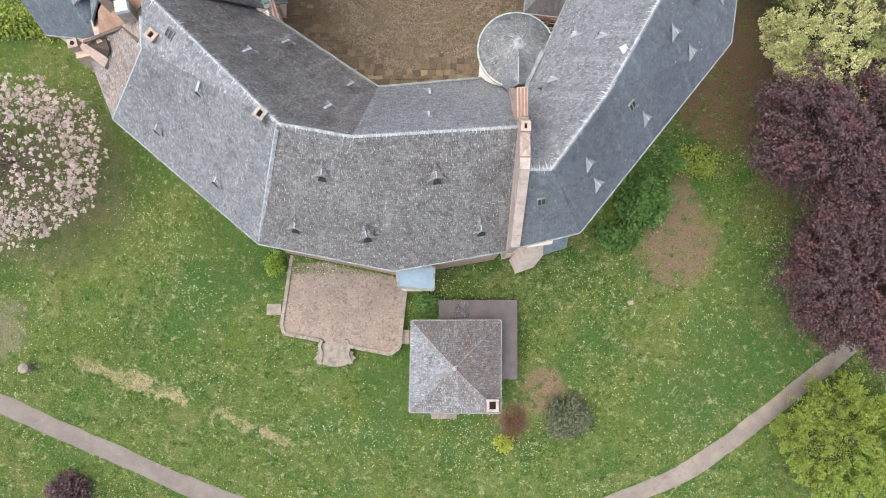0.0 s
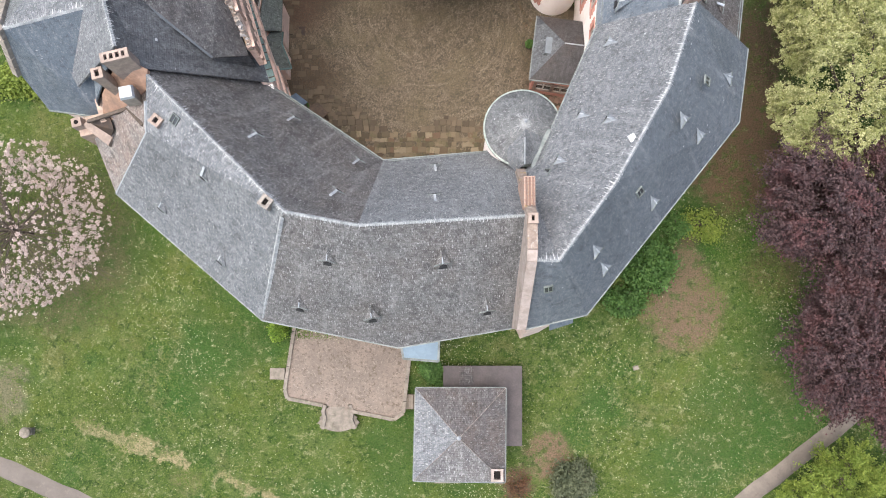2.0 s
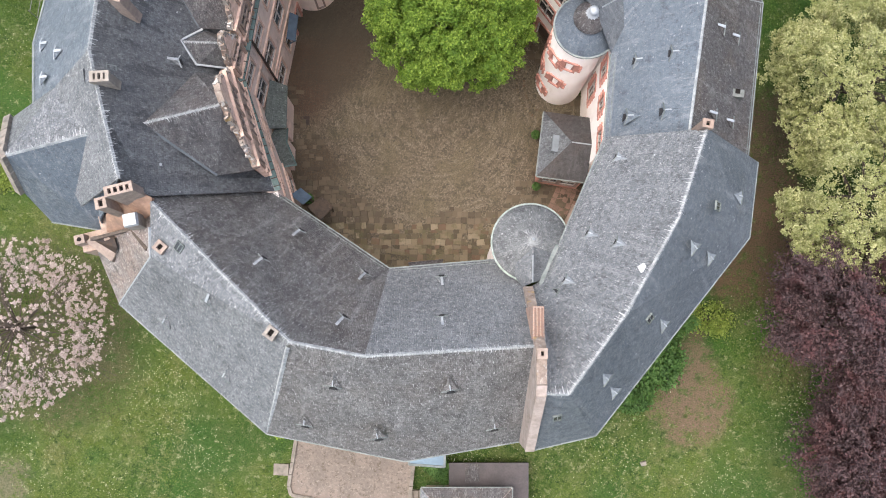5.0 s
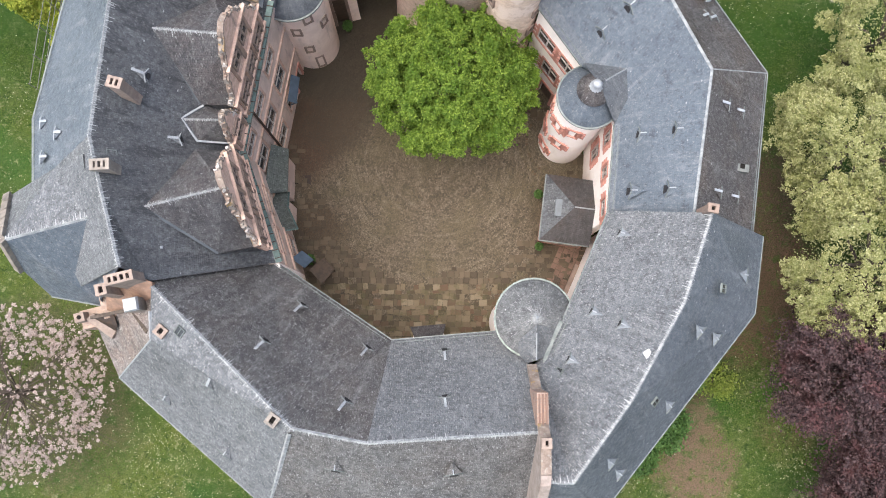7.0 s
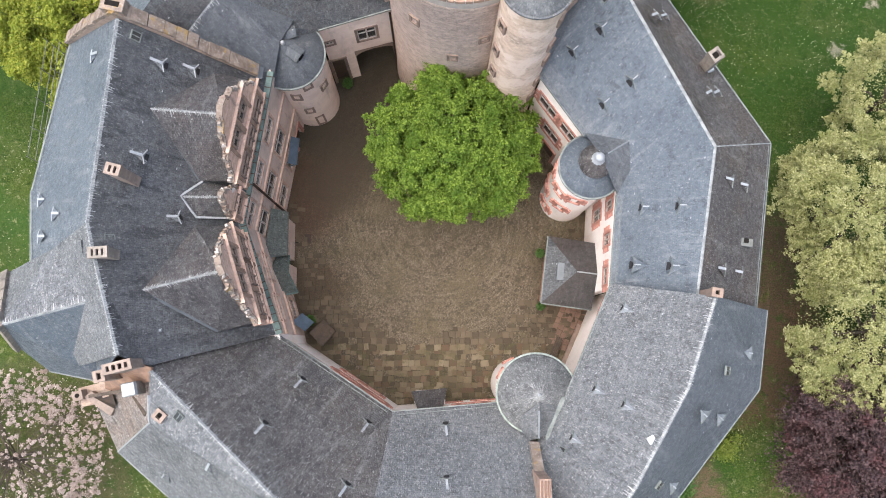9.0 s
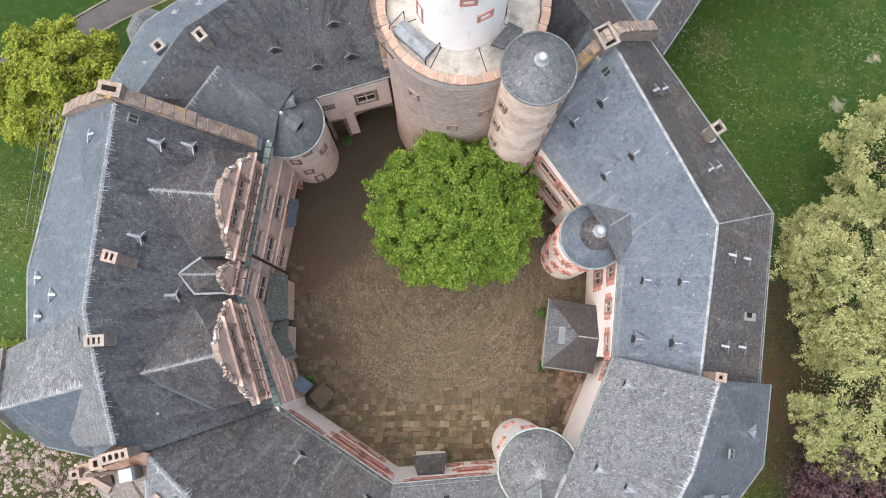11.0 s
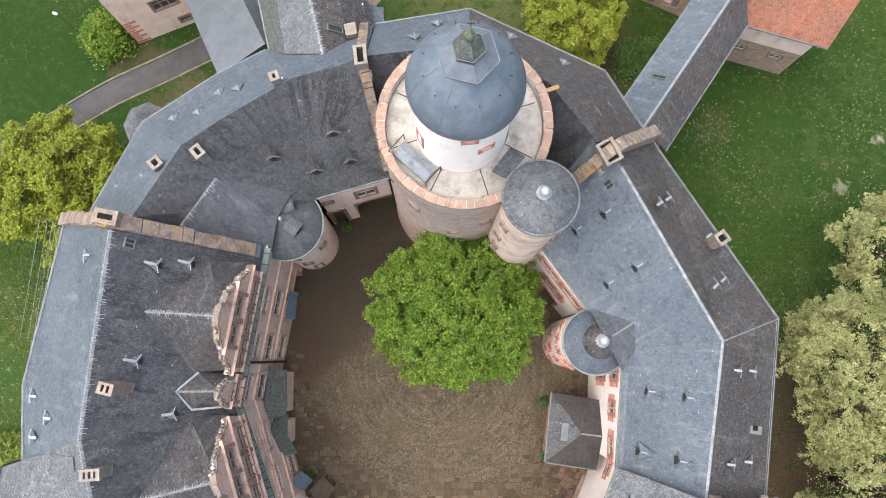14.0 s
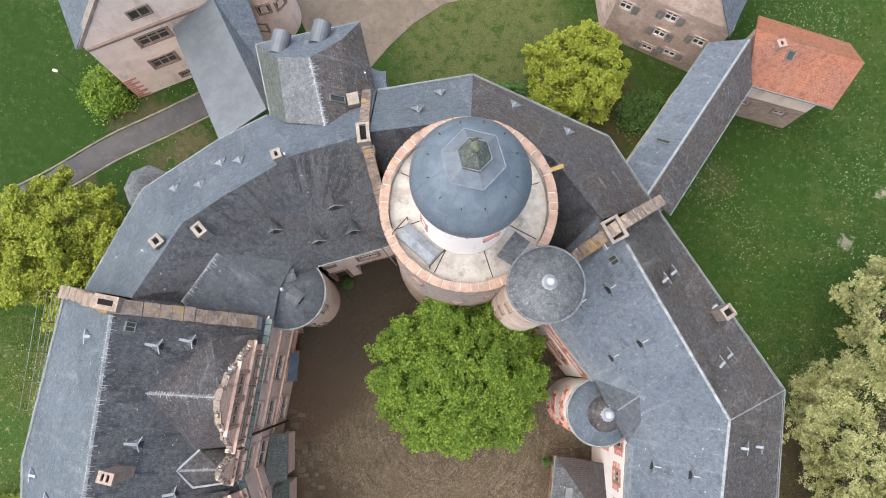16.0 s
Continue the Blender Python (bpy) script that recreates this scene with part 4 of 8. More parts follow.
ribbon("road", [(-60, 1.5), (-44, -3.4), (-36.2, -6.2), (-31.3, -8.5), (-26.4, -10.7), (-21.8, -12.9), (-17.2, -14.7), (-11, -16.6), (-3, -17.7), (6, -17.4), (13, -15.8)], 1.85, M["asphalt_old"], "narrow grey asphalt park path across the lawn")
ribbon("pavement", [(10, -16.6), (15.5, -14.6), (20.9, -12.2), (25.4, -9.0), (30.0, -5.2), (34.2, -1.6), (40, 4), (52, 14)], 1.75, M["gravel"], "worn pale gravel path curving through lawn")
ribbon("road", [(-70, 28), (-50, 42), (-37.6, 49.28), (-33.06, 51.75), (-28.49, 54.54), (-23.83, 56.83), (-17.7, 60.0), (-10, 63.4)], 2.3, M["asphalt"], "grey asphalt drive with worn edges")

for off in (-1.14, 1.14):
    line = [(-50, 42), (-37.6, 49.28), (-33.06, 51.75), (-28.49, 54.54), (-23.83, 56.83), (-17.7, 60.0)]
    ribbon("kerb", [(x - off * 0.47, y + off * 0.88) for x, y in line], 0.16, M["oldstone"], "weathered stone kerb along the drive", 0.12, cat="kerb")
bm = bmesh.new()
slab(bm, [(-9.5, 58.5, 0.06), (-7.3, 60.9, 0.06), (-5.4, 63.2, 0.06), (-3.2, 65.4, 0.06), (-0.5, 67.2, 0.06), (6, 68.8, 0.06), (14, 69.5, 0.06), (14, 84, 0.06), (-24, 84, 0.06), (-13, 66, 0.06)], 0.1)
tagged(part("pavement", bm, M["yard"]), "pale gravel forecourt beside the lawn", "forecourt", kind="structure")

COURT = [(-12.6, 21.6), (-4.3, 16.2), (3.0, 17.0), (8.75, 18.3), (11.6, 25.0), (11.5, 31.3), (9.3, 35.8), (5.5, 40.5), (-3.5, 46.0), (-9.8, 44.5), (-13.6, 39.8), (-14.4, 31.8), (-14.6, 29.0)]
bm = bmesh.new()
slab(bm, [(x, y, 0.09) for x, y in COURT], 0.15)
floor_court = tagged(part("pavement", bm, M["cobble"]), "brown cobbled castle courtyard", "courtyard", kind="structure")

# ---- castle wings ----
CASTLE = "castle ring"
south = thing("castle_wing", "slate-roofed south wing of the castle above the terrace", "castle wing", (-3, 11, 0), CASTLE)
R1, R2, R3 = (4.9, 11.6, 19.15), (-4.87, 11.0, 19.15), (-9.14, 11.8, 19.0)
E1, E2, E3 = (4.9, 5.2, 10.5), (-2.9, 3.85, 10.3), (-12.06, 5.68, 10.6)
C1, C2, C3 = (4.9, 17.5, 10.3), (-4.06, 16.74, 10.1), (-11.3, 21.6, 10.4)
SWR = (-17.28, 19.83, 19.22)
# brown-grey and pale slate; some of their contrast is light held in colour
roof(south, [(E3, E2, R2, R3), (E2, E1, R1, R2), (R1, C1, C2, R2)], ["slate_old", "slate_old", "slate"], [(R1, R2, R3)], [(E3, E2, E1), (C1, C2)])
wall("wall", (-11.9, 6.0), (-2.9, 4.2), -2.0, 10.15, M["brick"], south, label="reddish brick outer wall")
wall("wall", (-2.9, 4.2), (4.7, 5.5), -2.0, 10.1, M["brick"], south, label="reddish brick outer wall")

southwest = thing("castle_wing", "slate-roofed southwest wing of the castle", "castle wing", (-15, 14, 0), CASTLE)
SWA, SWS, SWC = (-22.16, 14.28, 10.82), (-17.7, 16.8, 17.7), (-15.6, 20.3, 17.0)
# court slope darker: real run-off streaks plus shade put into the slate
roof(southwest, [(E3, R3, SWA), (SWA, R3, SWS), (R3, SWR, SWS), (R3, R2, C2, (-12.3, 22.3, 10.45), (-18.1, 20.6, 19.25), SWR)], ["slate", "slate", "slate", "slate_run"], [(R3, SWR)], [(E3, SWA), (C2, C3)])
wall("wall", (-21.9, 14.6), (-11.9, 6.0), -1.0, 10.3, M["pink"], southwest)

southeast = thing("castle_wing", "slate-roofed southeast wing of the castle", "castle wing", (12, 15, 0), CASTLE)
A0, A1, A2, A3, A4 = (5.25, 8.97, 19.72), (6.57, 8.93, 19.86), (9.85, 13.4, 20.0), (12.95, 18.9, 20.2), (14.6, 23.9, 20.4)
B0, B1, B2, B3 = (5.25, 5.1, 13.95), (9.12, 6.0, 14.1), (19.16, 18.42, 14.3), (20.0, 23.4, 14.1)
D0, D1, D2, D3 = (5.25, 15.3, 13.9), (6.1, 15.9, 13.9), (7.68, 19.35, 13.83), (10.27, 25.18, 13.4)
# outer slopes wear the shade-darkened slate, the court slope the paler one
roof(southeast, [(B0, B1, A1, A0), (B1, B2, A3, A2, A1), (B2, B3, A4, A3), (A0, A1, A2, A3, A4, D3, D2, D1, D0)],
     ["slate_shade", "slate_shade", "slate_shade", "slate"], [(A0, A1, A2, A3, A4)], [(B0, B1, B2, B3), (D1, D2, D3)])
wall("wall", (5.3, 5.5), (9.0, 6.4), -1.0, 13.7, M["pink"], southeast)
wall("wall", (9.0, 6.4), (18.8, 18.6), -1.0, 13.8, M["pink"], southeast)
wall("wall", (18.8, 18.6), (19.6, 23.4), -1.0, 13.7, M["pink"], southeast)
bm = bmesh.new()
prof = [(5.1, 9.9), (5.1, 14.2), (8.9, 20.0), (9.5, 20.35), (11.4, 20.35), (15.2, 14.4), (15.4, 9.9)]
ring = [[bm.verts.new((x, y, z)) for y, z in prof] for x in (4.72, 5.24)]
bm.faces.new(ring[0])
bm.faces.new(ring[1][::-1])
for i in range(len(prof)):
    j = (i + 1) % len(prof)
    bm.faces.new((ring[0][i], ring[0][j], ring[1][j], ring[1][i]))
firewall = part("gable_wall", bm, M["palecope"], southeast, "pinkish plastered gable wall rising over the roof")
for a, b in zip(prof[1:-1], prof[2:-1]):
    k = max(1, int(math.hypot(b[0] - a[0], b[1] - a[1]) / 1.1))
    for i in range(k):
        p, q = Vector((4.98, *a)).lerp(Vector((4.98, *b)), (i + 0.01) / k), Vector((4.98, *a)).lerp(Vector((4.98, *b)), (i + 0.99) / k)
        bm = bmesh.new()
        beam(bm, p + Vector((0, 0, 0.06 + 0.02 * (i % 2))), q + Vector((0, 0, 0.06 + 0.02 * (i % 2))), 0.58, 0.16)
        part("coping_stone", bm, M["palecope" if b[0] < 9.6 else "oldcope"], southeast)
bm = bmesh.new()
box(bm, (4.98, 12.9, 16.0), (0.66, 1.9, 3.4), 0, 0.97)
part("chimney_mass", bm, M["brick"], southeast, "old masonry chimney mass on the gable wall")

for k in (-0.2, 0.0, 0.2):
    bm = bmesh.new()
    beam(bm, (4.98 + k, 12.05, 19.42), (4.98 + k, 13.75, 19.42), 0.1, 0.14)
    part("coping_tile", bm, M["chimtile"], southeast, "long reddish coping tiles")
east = thing("castle_wing", "slate-roofed east wing of the castle", "castle wing", (15, 30, 0), CASTLE)
F0, F1, F2 = (14.2, 23.6, 18.2), (15.65, 33.0, 18.4), (9.85, 43.18, 19.42)
F3 = (9.3, 44.1, 19.5)
HV = (11.6, 32.6, 13.7)
G0, G1, G2 = (19.6, 23.0, 13.2), (21.1, 34.5, 13.35), (13.5, 46.4, 13.2)
H0, H1, H2, H3, H4 = (10.35, 24.3, 12.4), (10.95, 31.1, 12.75), (10.9, 33.6, 12.8), (8.83, 35.14, 12.87), (5.9, 39.3, 12.9)
# brown outer and blue inner slate; the darker east side also holds shade
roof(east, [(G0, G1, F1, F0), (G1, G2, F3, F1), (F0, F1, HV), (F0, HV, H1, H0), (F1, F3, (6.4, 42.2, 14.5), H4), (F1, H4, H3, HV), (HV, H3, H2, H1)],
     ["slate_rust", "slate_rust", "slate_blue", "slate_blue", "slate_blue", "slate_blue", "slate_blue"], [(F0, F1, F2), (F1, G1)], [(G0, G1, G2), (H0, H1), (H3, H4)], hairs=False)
for a, b, top in ((H0, H1, F1), (H4, H3, F3)):
    a, b, top = Vector(a), Vector(b), Vector(top)
    d = (b - a).normalized()
    up = ((top - a) - d * (top - a).dot(d)).normalized() * 1.35
    lift = Vector((0, 0, 0.05))
    bm = bmesh.new()
    slab(bm, [a + lift * 2, b + lift * 2, b + up + lift, a + up + lift], 0.06)
    part("eaves_band", bm, M["slate_eave"], east, "paler coursed slates above the eaves")
wall("wall", (19.3, 23.0), (20.75, 34.3), -0.3, 13.0, M["pink"], east)
wall("wall", (20.75, 34.3), (13.3, 46.0), -0.3, 13.0, M["pink"], east)

north = thing("castle_wing", "slate-roofed north wing behind the great tower", "castle wing", (4, 52, 0), CASTLE)
I0, I1, I2, I3 = (8.35, 44.6, 19.8), (5.6, 48.2, 19.9), (0.8, 50.6, 19.9), (-5.2, 49.8, 20.1)
J0, J1, J2, J3 = (13.4, 46.9, 12.7), (10.55, 51.65, 12.55), (1.29, 55.9, 13.15), (-5.2, 54.9, 13.0)
K0, K1, K2, K3 = (6.2, 42.6, 9.0), (4.4, 46.2, 9.0), (0.6, 47.6, 9.0), (-4.2, 46.6, 9.0)
# inner slopes behind the keep: darker slate holds the deep shade there
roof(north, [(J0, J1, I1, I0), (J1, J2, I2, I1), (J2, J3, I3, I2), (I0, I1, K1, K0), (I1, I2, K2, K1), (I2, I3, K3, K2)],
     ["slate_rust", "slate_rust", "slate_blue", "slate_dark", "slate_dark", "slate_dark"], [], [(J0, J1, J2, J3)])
for a, b in (((13.2, 46.6), (10.3, 51.3)), ((10.3, 51.3), (1.2, 55.5)), ((1.2, 55.5), (-5.2, 54.5))):
    wall("wall", a, b, -0.3, 12.3, M["pink"], north)

northwest = thing("castle_wing", "slate-roofed northwest gatehouse wing of the castle", "castle wing", (-13, 47, 0), CASTLE)
L0, L1, L2, L3, L4 = (-18.6, 40.2, 20.0), (-15.94, 44.48, 19.94), (-13.6, 46.12, 19.85), (-9.54, 48.5, 19.96), (-5.3, 49.7, 20.0)
N0, N1, N2, N3, N4 = (-24.6, 41.4, 12.5), (-21.3, 48.3, 12.0), (-16.3, 51.7, 12.0), (-12.9, 53.4, 12.2), (-5.3, 54.9, 13.0)
O1, O2 = (-9.3, 42.96, 11.8), (-4.0, 44.35, 12.3)
O0 = (-13.2, 40.0, 12.2)
# court slopes darker than outer ones: stained slate with shade in its colour
roof(northwest, [(N0, L0, L1, N1), (N1, L1, L2, N2), (N2, L2, L3, N3), (N3, L3, L4, N4), (L0, O0, O1), (L0, O1, L1), (L1, O1, L2), (L2, O1, O2, L4, L3)],
     ["slate_blue", "slate_blue", "slate_blue", "slate_blue", "slate_fan", "slate_fan", "slate_fan", "slate_fan"], [], [(N0, N1, N2, N3), (O1, O2)])
for a, b in (((-5.2, 54.5), (-12.8, 53.0)), ((-12.8, 53.0), (-16.2, 51.3)), ((-16.2, 51.3), (-21.0, 48.1)), ((-21.0, 48.1), (-24.2, 41.4))):
    wall("wall", a, b, -0.3, 11.8, M["pink"], northwest)
# the lower cross roof that runs out to the round stair turret
bm = bmesh.new()
CX0, CX1 = (-14.52, 43.09, 17.62), (-16.55, 40.15, 17.65)
slab(bm, [CX0, CX1, (-15.9, 39.5, 16.6), (-12.0, 39.2, 13.0), (-11.45, 41.22, 14.0)], 0.3)
slab(bm, [CX0, (-11.45, 41.22, 14.0), (-10.67, 43.01, 13.36), (-12.74, 43.09, 15.68)], 0.3)
part("roof_slope", bm, M["slate_gate"], northwest)
fringe(northwest, [CX0, CX1], [(CX0, CX1, (-12.4, 39.75, 14.1))], M["fringe"])
bm = bmesh.new()
ridge_cap(bm, [CX0, CX1], 0.12)
part("hip", bm, M["ridge"], northwest)
bm = bmesh.new()
slab(bm, [L0, (-18.6, 39.4, 20.0), (-13.2, 39.2, 12.6), O0], 0.3)
part("roof_slope", bm, M["slate_fan"], northwest)

west = thing("castle_wing", "slate-roofed west hall wing with stone gables", "castle wing", (-18, 30, 0), CASTLE)
W0, W1, W2, W3, W4 = (-18.3, 20.7, 21.4), (-19.39, 25.0, 21.75), (-20.15, 27.9, 21.75), (-19.7, 32.0, 21.9), (-18.63, 39.1, 22.75)
X0, X1, X2, X3 = (-25.2, 22.0, 15.6), (-26.2, 26.15, 15.6), (-26.67, 30.7, 15.2), (-24.9, 40.9, 14.8)
Y0, Y1, Y2, Y3 = (-11.85, 21.95, 11.2), (-14.12, 29.3, 13.2), (-13.4, 31.9, 13.0), (-12.3, 39.3, 13.6)
SWB = (-17.3, 20.1, 19.4)
# court slopes in darker slate that also carries their shade
roof(west, [(X3, W4, W3, X2), (X2, W3, W2, X1), (X1, W2, W1, W0, (-22.6, 20.0, 16.2)), (W4, Y3, Y2, W3), (W3, Y2, Y1, W2), (W2, Y1, Y0, SWB, W0, W1)],
     ["slate_blue", "slate_blue", "slate", "slate_dark", "slate_dark", "slate_dark"], [(W0, W1, W2, W3, W4)], [(X1, X2, X3), (Y0, Y1), (Y1, Y2), (Y2, Y3)])
for a, b in (((-24.6, 40.9), (-26.3, 30.7)), ((-26.3, 30.7), (-25.8, 26.0)), ((-25.8, 26.0), (-24.6, 20.0))):
    wall("wall", a, b, -1.0, 13.5, M["pink"], west)

wall("wall", (-11.55, 21.3), (-11.75, 22.15), -0.2, 10.7, M["white"], southwest, thick=0.8)
wall("wall", (-24.0, 20.0), (-21.9, 14.6), -1.0, 9.6, M["stone"], west)
bm = bmesh.new()
slab(bm, [(8.2, 44.8, 19.6), (9.2, 43.9, 19.4), (6.9, 41.9, 14.5), (6.0, 42.6, 13.1)], 0.3)
part("roof_slope", bm, M["slate_blue"], north)


# court facades
def bands(parent, p0, p1, ops):
    """Broad red sandstone window bands with toothed ends."""
    for o in ops:
        window(parent, p0, p1, *o, lights=max(2, round((o[1] - o[0]) / 0.62)), fm="red", mull=0.12, s=0.38, tooth=0.36, pm="redpane")


SWP = ((-4.2, 16.45), (-11.6, 21.4))
ops = [(0.9, 2.7, 4.4, 5.9), (2.9, 5.0, 4.4, 5.9), (0.9, 2.7, 7.3, 8.8), (2.9, 5.0, 7.3, 8.8), (6.6, 8.4, 6.9, 8.4)]
court_wall("wall", *SWP, 10.0, M["white"], southwest, [(1.1, 1.5, 1.2, (2.2, 4.2))], z1b=10.1, extra=ops)
bands(southwest, *SWP, ops)
SP = ((4.9, 17.1), (-4.2, 16.45))
ops = [(2.6, 4.2, 3.9, 5.3), (2.9, 4.6, 7.1, 8.5), (5.0, 7.6, 7.1, 8.5)]
court_wall("wall", *SP, 10.1, M["white"], south, [(1.2, 1.1, 0.9, (2.4, 4.9))], z1b=9.9, extra=ops)
bands(south, *SP, ops)
court_wall("wall", (11.65, 25.1), (7.6, 16.0), 13.3, M["white"], southeast, [(9.9, 1.7, 1.0, (0.95,)), (5.4, 1.4, 1.0, (0.9,))], doors=((8.2, 1.2, 2.3),), z1b=13.7)
court_wall("wall", (11.3, 33.6), (10.7, 25.1), 12.6, M["white"], east, [(8.5, 2.3, 0.85, (2.6,)), (3.6, 3.2, 1.0, (2.6,)), (8.3, 2.0, 0.8, (5.0,)), (8.6, 1.5, 1.2, (7.6,))], z1b=12.3)
court_wall("wall", (6.1, 39.4), (9.1, 35.3), 12.7, M["white"], east, [(4.6, 2.0, 1.7, (2.6,)), (8.3, 1.9, 2.0, (1.5, 3.8))], doors=((3.0, 1.4, 2.8), (1.3, 1.1, 2.2)), z1b=12.6)
court_wall("wall", (-9.4, 43.2), (-4.0, 44.65), 11.6, M["plaster"], northwest, [(7.4, 2.0, 1.4, (3.3,)), (8.1, 0.6, 0.6, (0.45,))], style="plain", sm="cope", thick=0.7, doors=((3.65, 3.2, 5.5), (0.6, 1.0, 4.9)), z1b=12.1)

# ---- towers ----
def cyl_window(parent, cx, cy, r, ang, z, w, h, sm="red", teeth=False):
    """A small window set into a round tower wall, facing the direction ang (degrees from +x)."""
    a = radians(ang)
    m = Matrix.Translation((cx + r * math.cos(a), cy + r * math.sin(a), 0)) @ Matrix.Rotation(a + math.pi / 2, 4, "Z")
    bm = bmesh.new()
    s = 0.16
    for sx in (-1, 1):
        box(bm, (sx * (w / 2 + s / 2), 0.0, z), (s, 0.24, h), m=m)
        if teeth:
            for k in range(4):
                e = 0.18 if k % 2 else 0.4
                box(bm, (sx * (w / 2 + s + e / 2 - 0.02), 0.06, z + h * k / 4), (e, 0.16, h / 4 - 0.01), m=m)
    box(bm, (0, 0.0, z - s), (w + 2 * s, 0.26, s), m=m)
    box(bm, (0, 0.0, z + h), (w + 2 * s, 0.26, s), m=m)
    win = part("window", bm, M[sm], parent)
    bm = bmesh.new()
    box(bm, (0, 0.02, z), (w, 0.06, h), m=m)
    part("pane", bm, M["redpane" if sm == "red" else "glass"], win)
    return win


TX, TY = 0.5, 45.05
great = thing("great_tower", "round rubble-stone keep with a white drum and slate dome", "tower", (TX, TY, 0), "castle towers")
bm = bmesh.new()
lathe(bm, TX, TY, [(4.95, -0.3), (4.85, 3), (4.72, 20.9), (4.86, 21.1), (4.86, 21.5)], 64)
round_uv(part("tower_wall", bm, M["tower"], great, "pinkish rubble stone wall", smooth=True), TX, TY, 4.8)
bm = bmesh.new()
lathe(bm, TX, TY, [(4.38, 21.75), (2.5, 21.95), (2.5, 21.4), (4.38, 21.2)], 64)
part("gallery_floor", bm, M["concrete"], great, "weathered grey gallery floor")
bm = bmesh.new()
lathe(bm, TX, TY, [(4.42, 21.2), (4.84, 21.2), (4.84, 22.45), (4.42, 22.45), (4.42, 21.2)], 64)
part("parapet", bm, M["frame"], great, "pale mortared parapet")
_cuts = np.cumsum(np.random.default_rng(8).uniform(0.5, 1.5, 44))
_cuts = np.concatenate([[0], _cuts / _cuts[-1]]) * math.tau
for k in range(44):
    a0, a1 = _cuts[k], _cuts[k + 1]
    bm = bmesh.new()
    lathe(bm, TX, TY, [(4.34 + 0.03 * (k % 4), 22.303), (4.92, 22.303), (4.9, 22.46 + 0.025 * (k * 5 % 4)), (4.36 + 0.03 * (k % 4), 22.46 + 0.025 * (k * 5 % 4)), (4.34 + 0.03 * (k % 4), 22.303)], 3, a0 + 0.006, a1 - 0.006)
    bmesh.ops.holes_fill(bm, edges=[e for e in bm.edges if e.is_boundary])
    part("coping_stone", bm, M["parapet"], great)
for k in range(8):
    a = math.tau * (k + 0.4) / 8
    bm = bmesh.new()
    beam(bm, (TX + 2.56 * math.cos(a), TY + 2.56 * math.sin(a), 21.95), (TX + 4.2 * math.cos(a), TY + 4.2 * math.sin(a), 21.76), 0.06, 0.02)
    part("floor_joint", bm, M["rust"], great)
# the drum's axis stands a little off the keep's
DX, DY = 0.32, 44.88
bm = bmesh.new()
lathe(bm, DX, DY, [(2.58, 21.5), (2.5, 29.3)], 64)
drum = part("drum", bm, M["white"], great, "white plastered upper drum", smooth=True)
for ang, z, w, h in ((-63, 25.7, 0.6, 0.5), (-85, 27.9, 0.55, 0.4), (-152, 23.3, 0.42, 1.6)):
    cyl_window(great, DX, DY, 2.46, ang, z, w, h, "red")
bm = bmesh.new()
lathe(bm, DX, DY, [(2.5, 28.55), (2.64, 28.7), (2.78, 29.15), (2.84, 29.3), (2.5, 29.34)], 64)
part("cornice", bm, M["red"], great, "red-brown painted cornice", smooth=True)
DOME = [(2.83, 29.45), (2.62, 30.2), (2.3, 30.95), (1.9, 31.6), (1.4, 32.2)]
bm = bmesh.new()
lathe(bm, DX, DY, [(2.5, 29.25), (2.83, 29.34)] + DOME + [(1.2, 32.35), (0, 32.4)], 64)
dome = part("dome", bm, M["slate_dome"], great, "blue-grey slated dome", smooth=True)
for k in range(8):
    a = math.tau * k / 8 + 0.3
    bm = bmesh.new()
    for p, q in zip(DOME, DOME[1:]):
        beam(bm, (DX + p[0] * math.cos(a), DY + p[0] * math.sin(a), p[1]), (DX + q[0] * math.cos(a), DY + q[0] * math.sin(a), q[1]), 0.03, 0.025)
    part("seam", bm, M["slate_hex"], dome)
# snow hooks on the dome
for k in range(12):
    a = math.tau * (k + 0.5) / 12
    bm = bmesh.new()
    rod(bm, (DX + 1.95 * math.cos(a), DY + 1.95 * math.sin(a), 31.5), (DX + 2.06 * math.cos(a), DY + 2.06 * math.sin(a), 31.6), 0.02, 6)
    part("roof_hook", bm, M["rust"], dome)
HEX = radians(46)


def hexring(bm, prof, n=6):
    lathe(bm, DX - 0.03, DY - 0.12, prof, n, HEX, HEX + math.tau)


bm = bmesh.new()
hexring(bm, [(1.08, 31.8), (1.08, 33.0)])
part("lantern", bm, M["red"], great, "red timber lantern")
for k in range(6):
    a = HEX + math.tau * (k + 0.5) / 6
    bm = bmesh.new()
    box(bm, (0, 0, 32.35), (0.62, 0.06, 0.4), m=Matrix.Translation((DX - 0.03 + 0.95 * math.cos(a), DY - 0.12 + 0.95 * math.sin(a), 0)) @ Matrix.Rotation(a + math.pi / 2, 4, "Z"))
    part("louvre", bm, M["soot_shade"], great)
bm = bmesh.new()
hexring(bm, [(1.0, 32.9), (1.38, 32.95), (1.38, 33.06), (0.8, 33.5), (0.68, 33.58), (0, 33.58)])
part("lantern_roof", bm, M["slate_hex"], great)
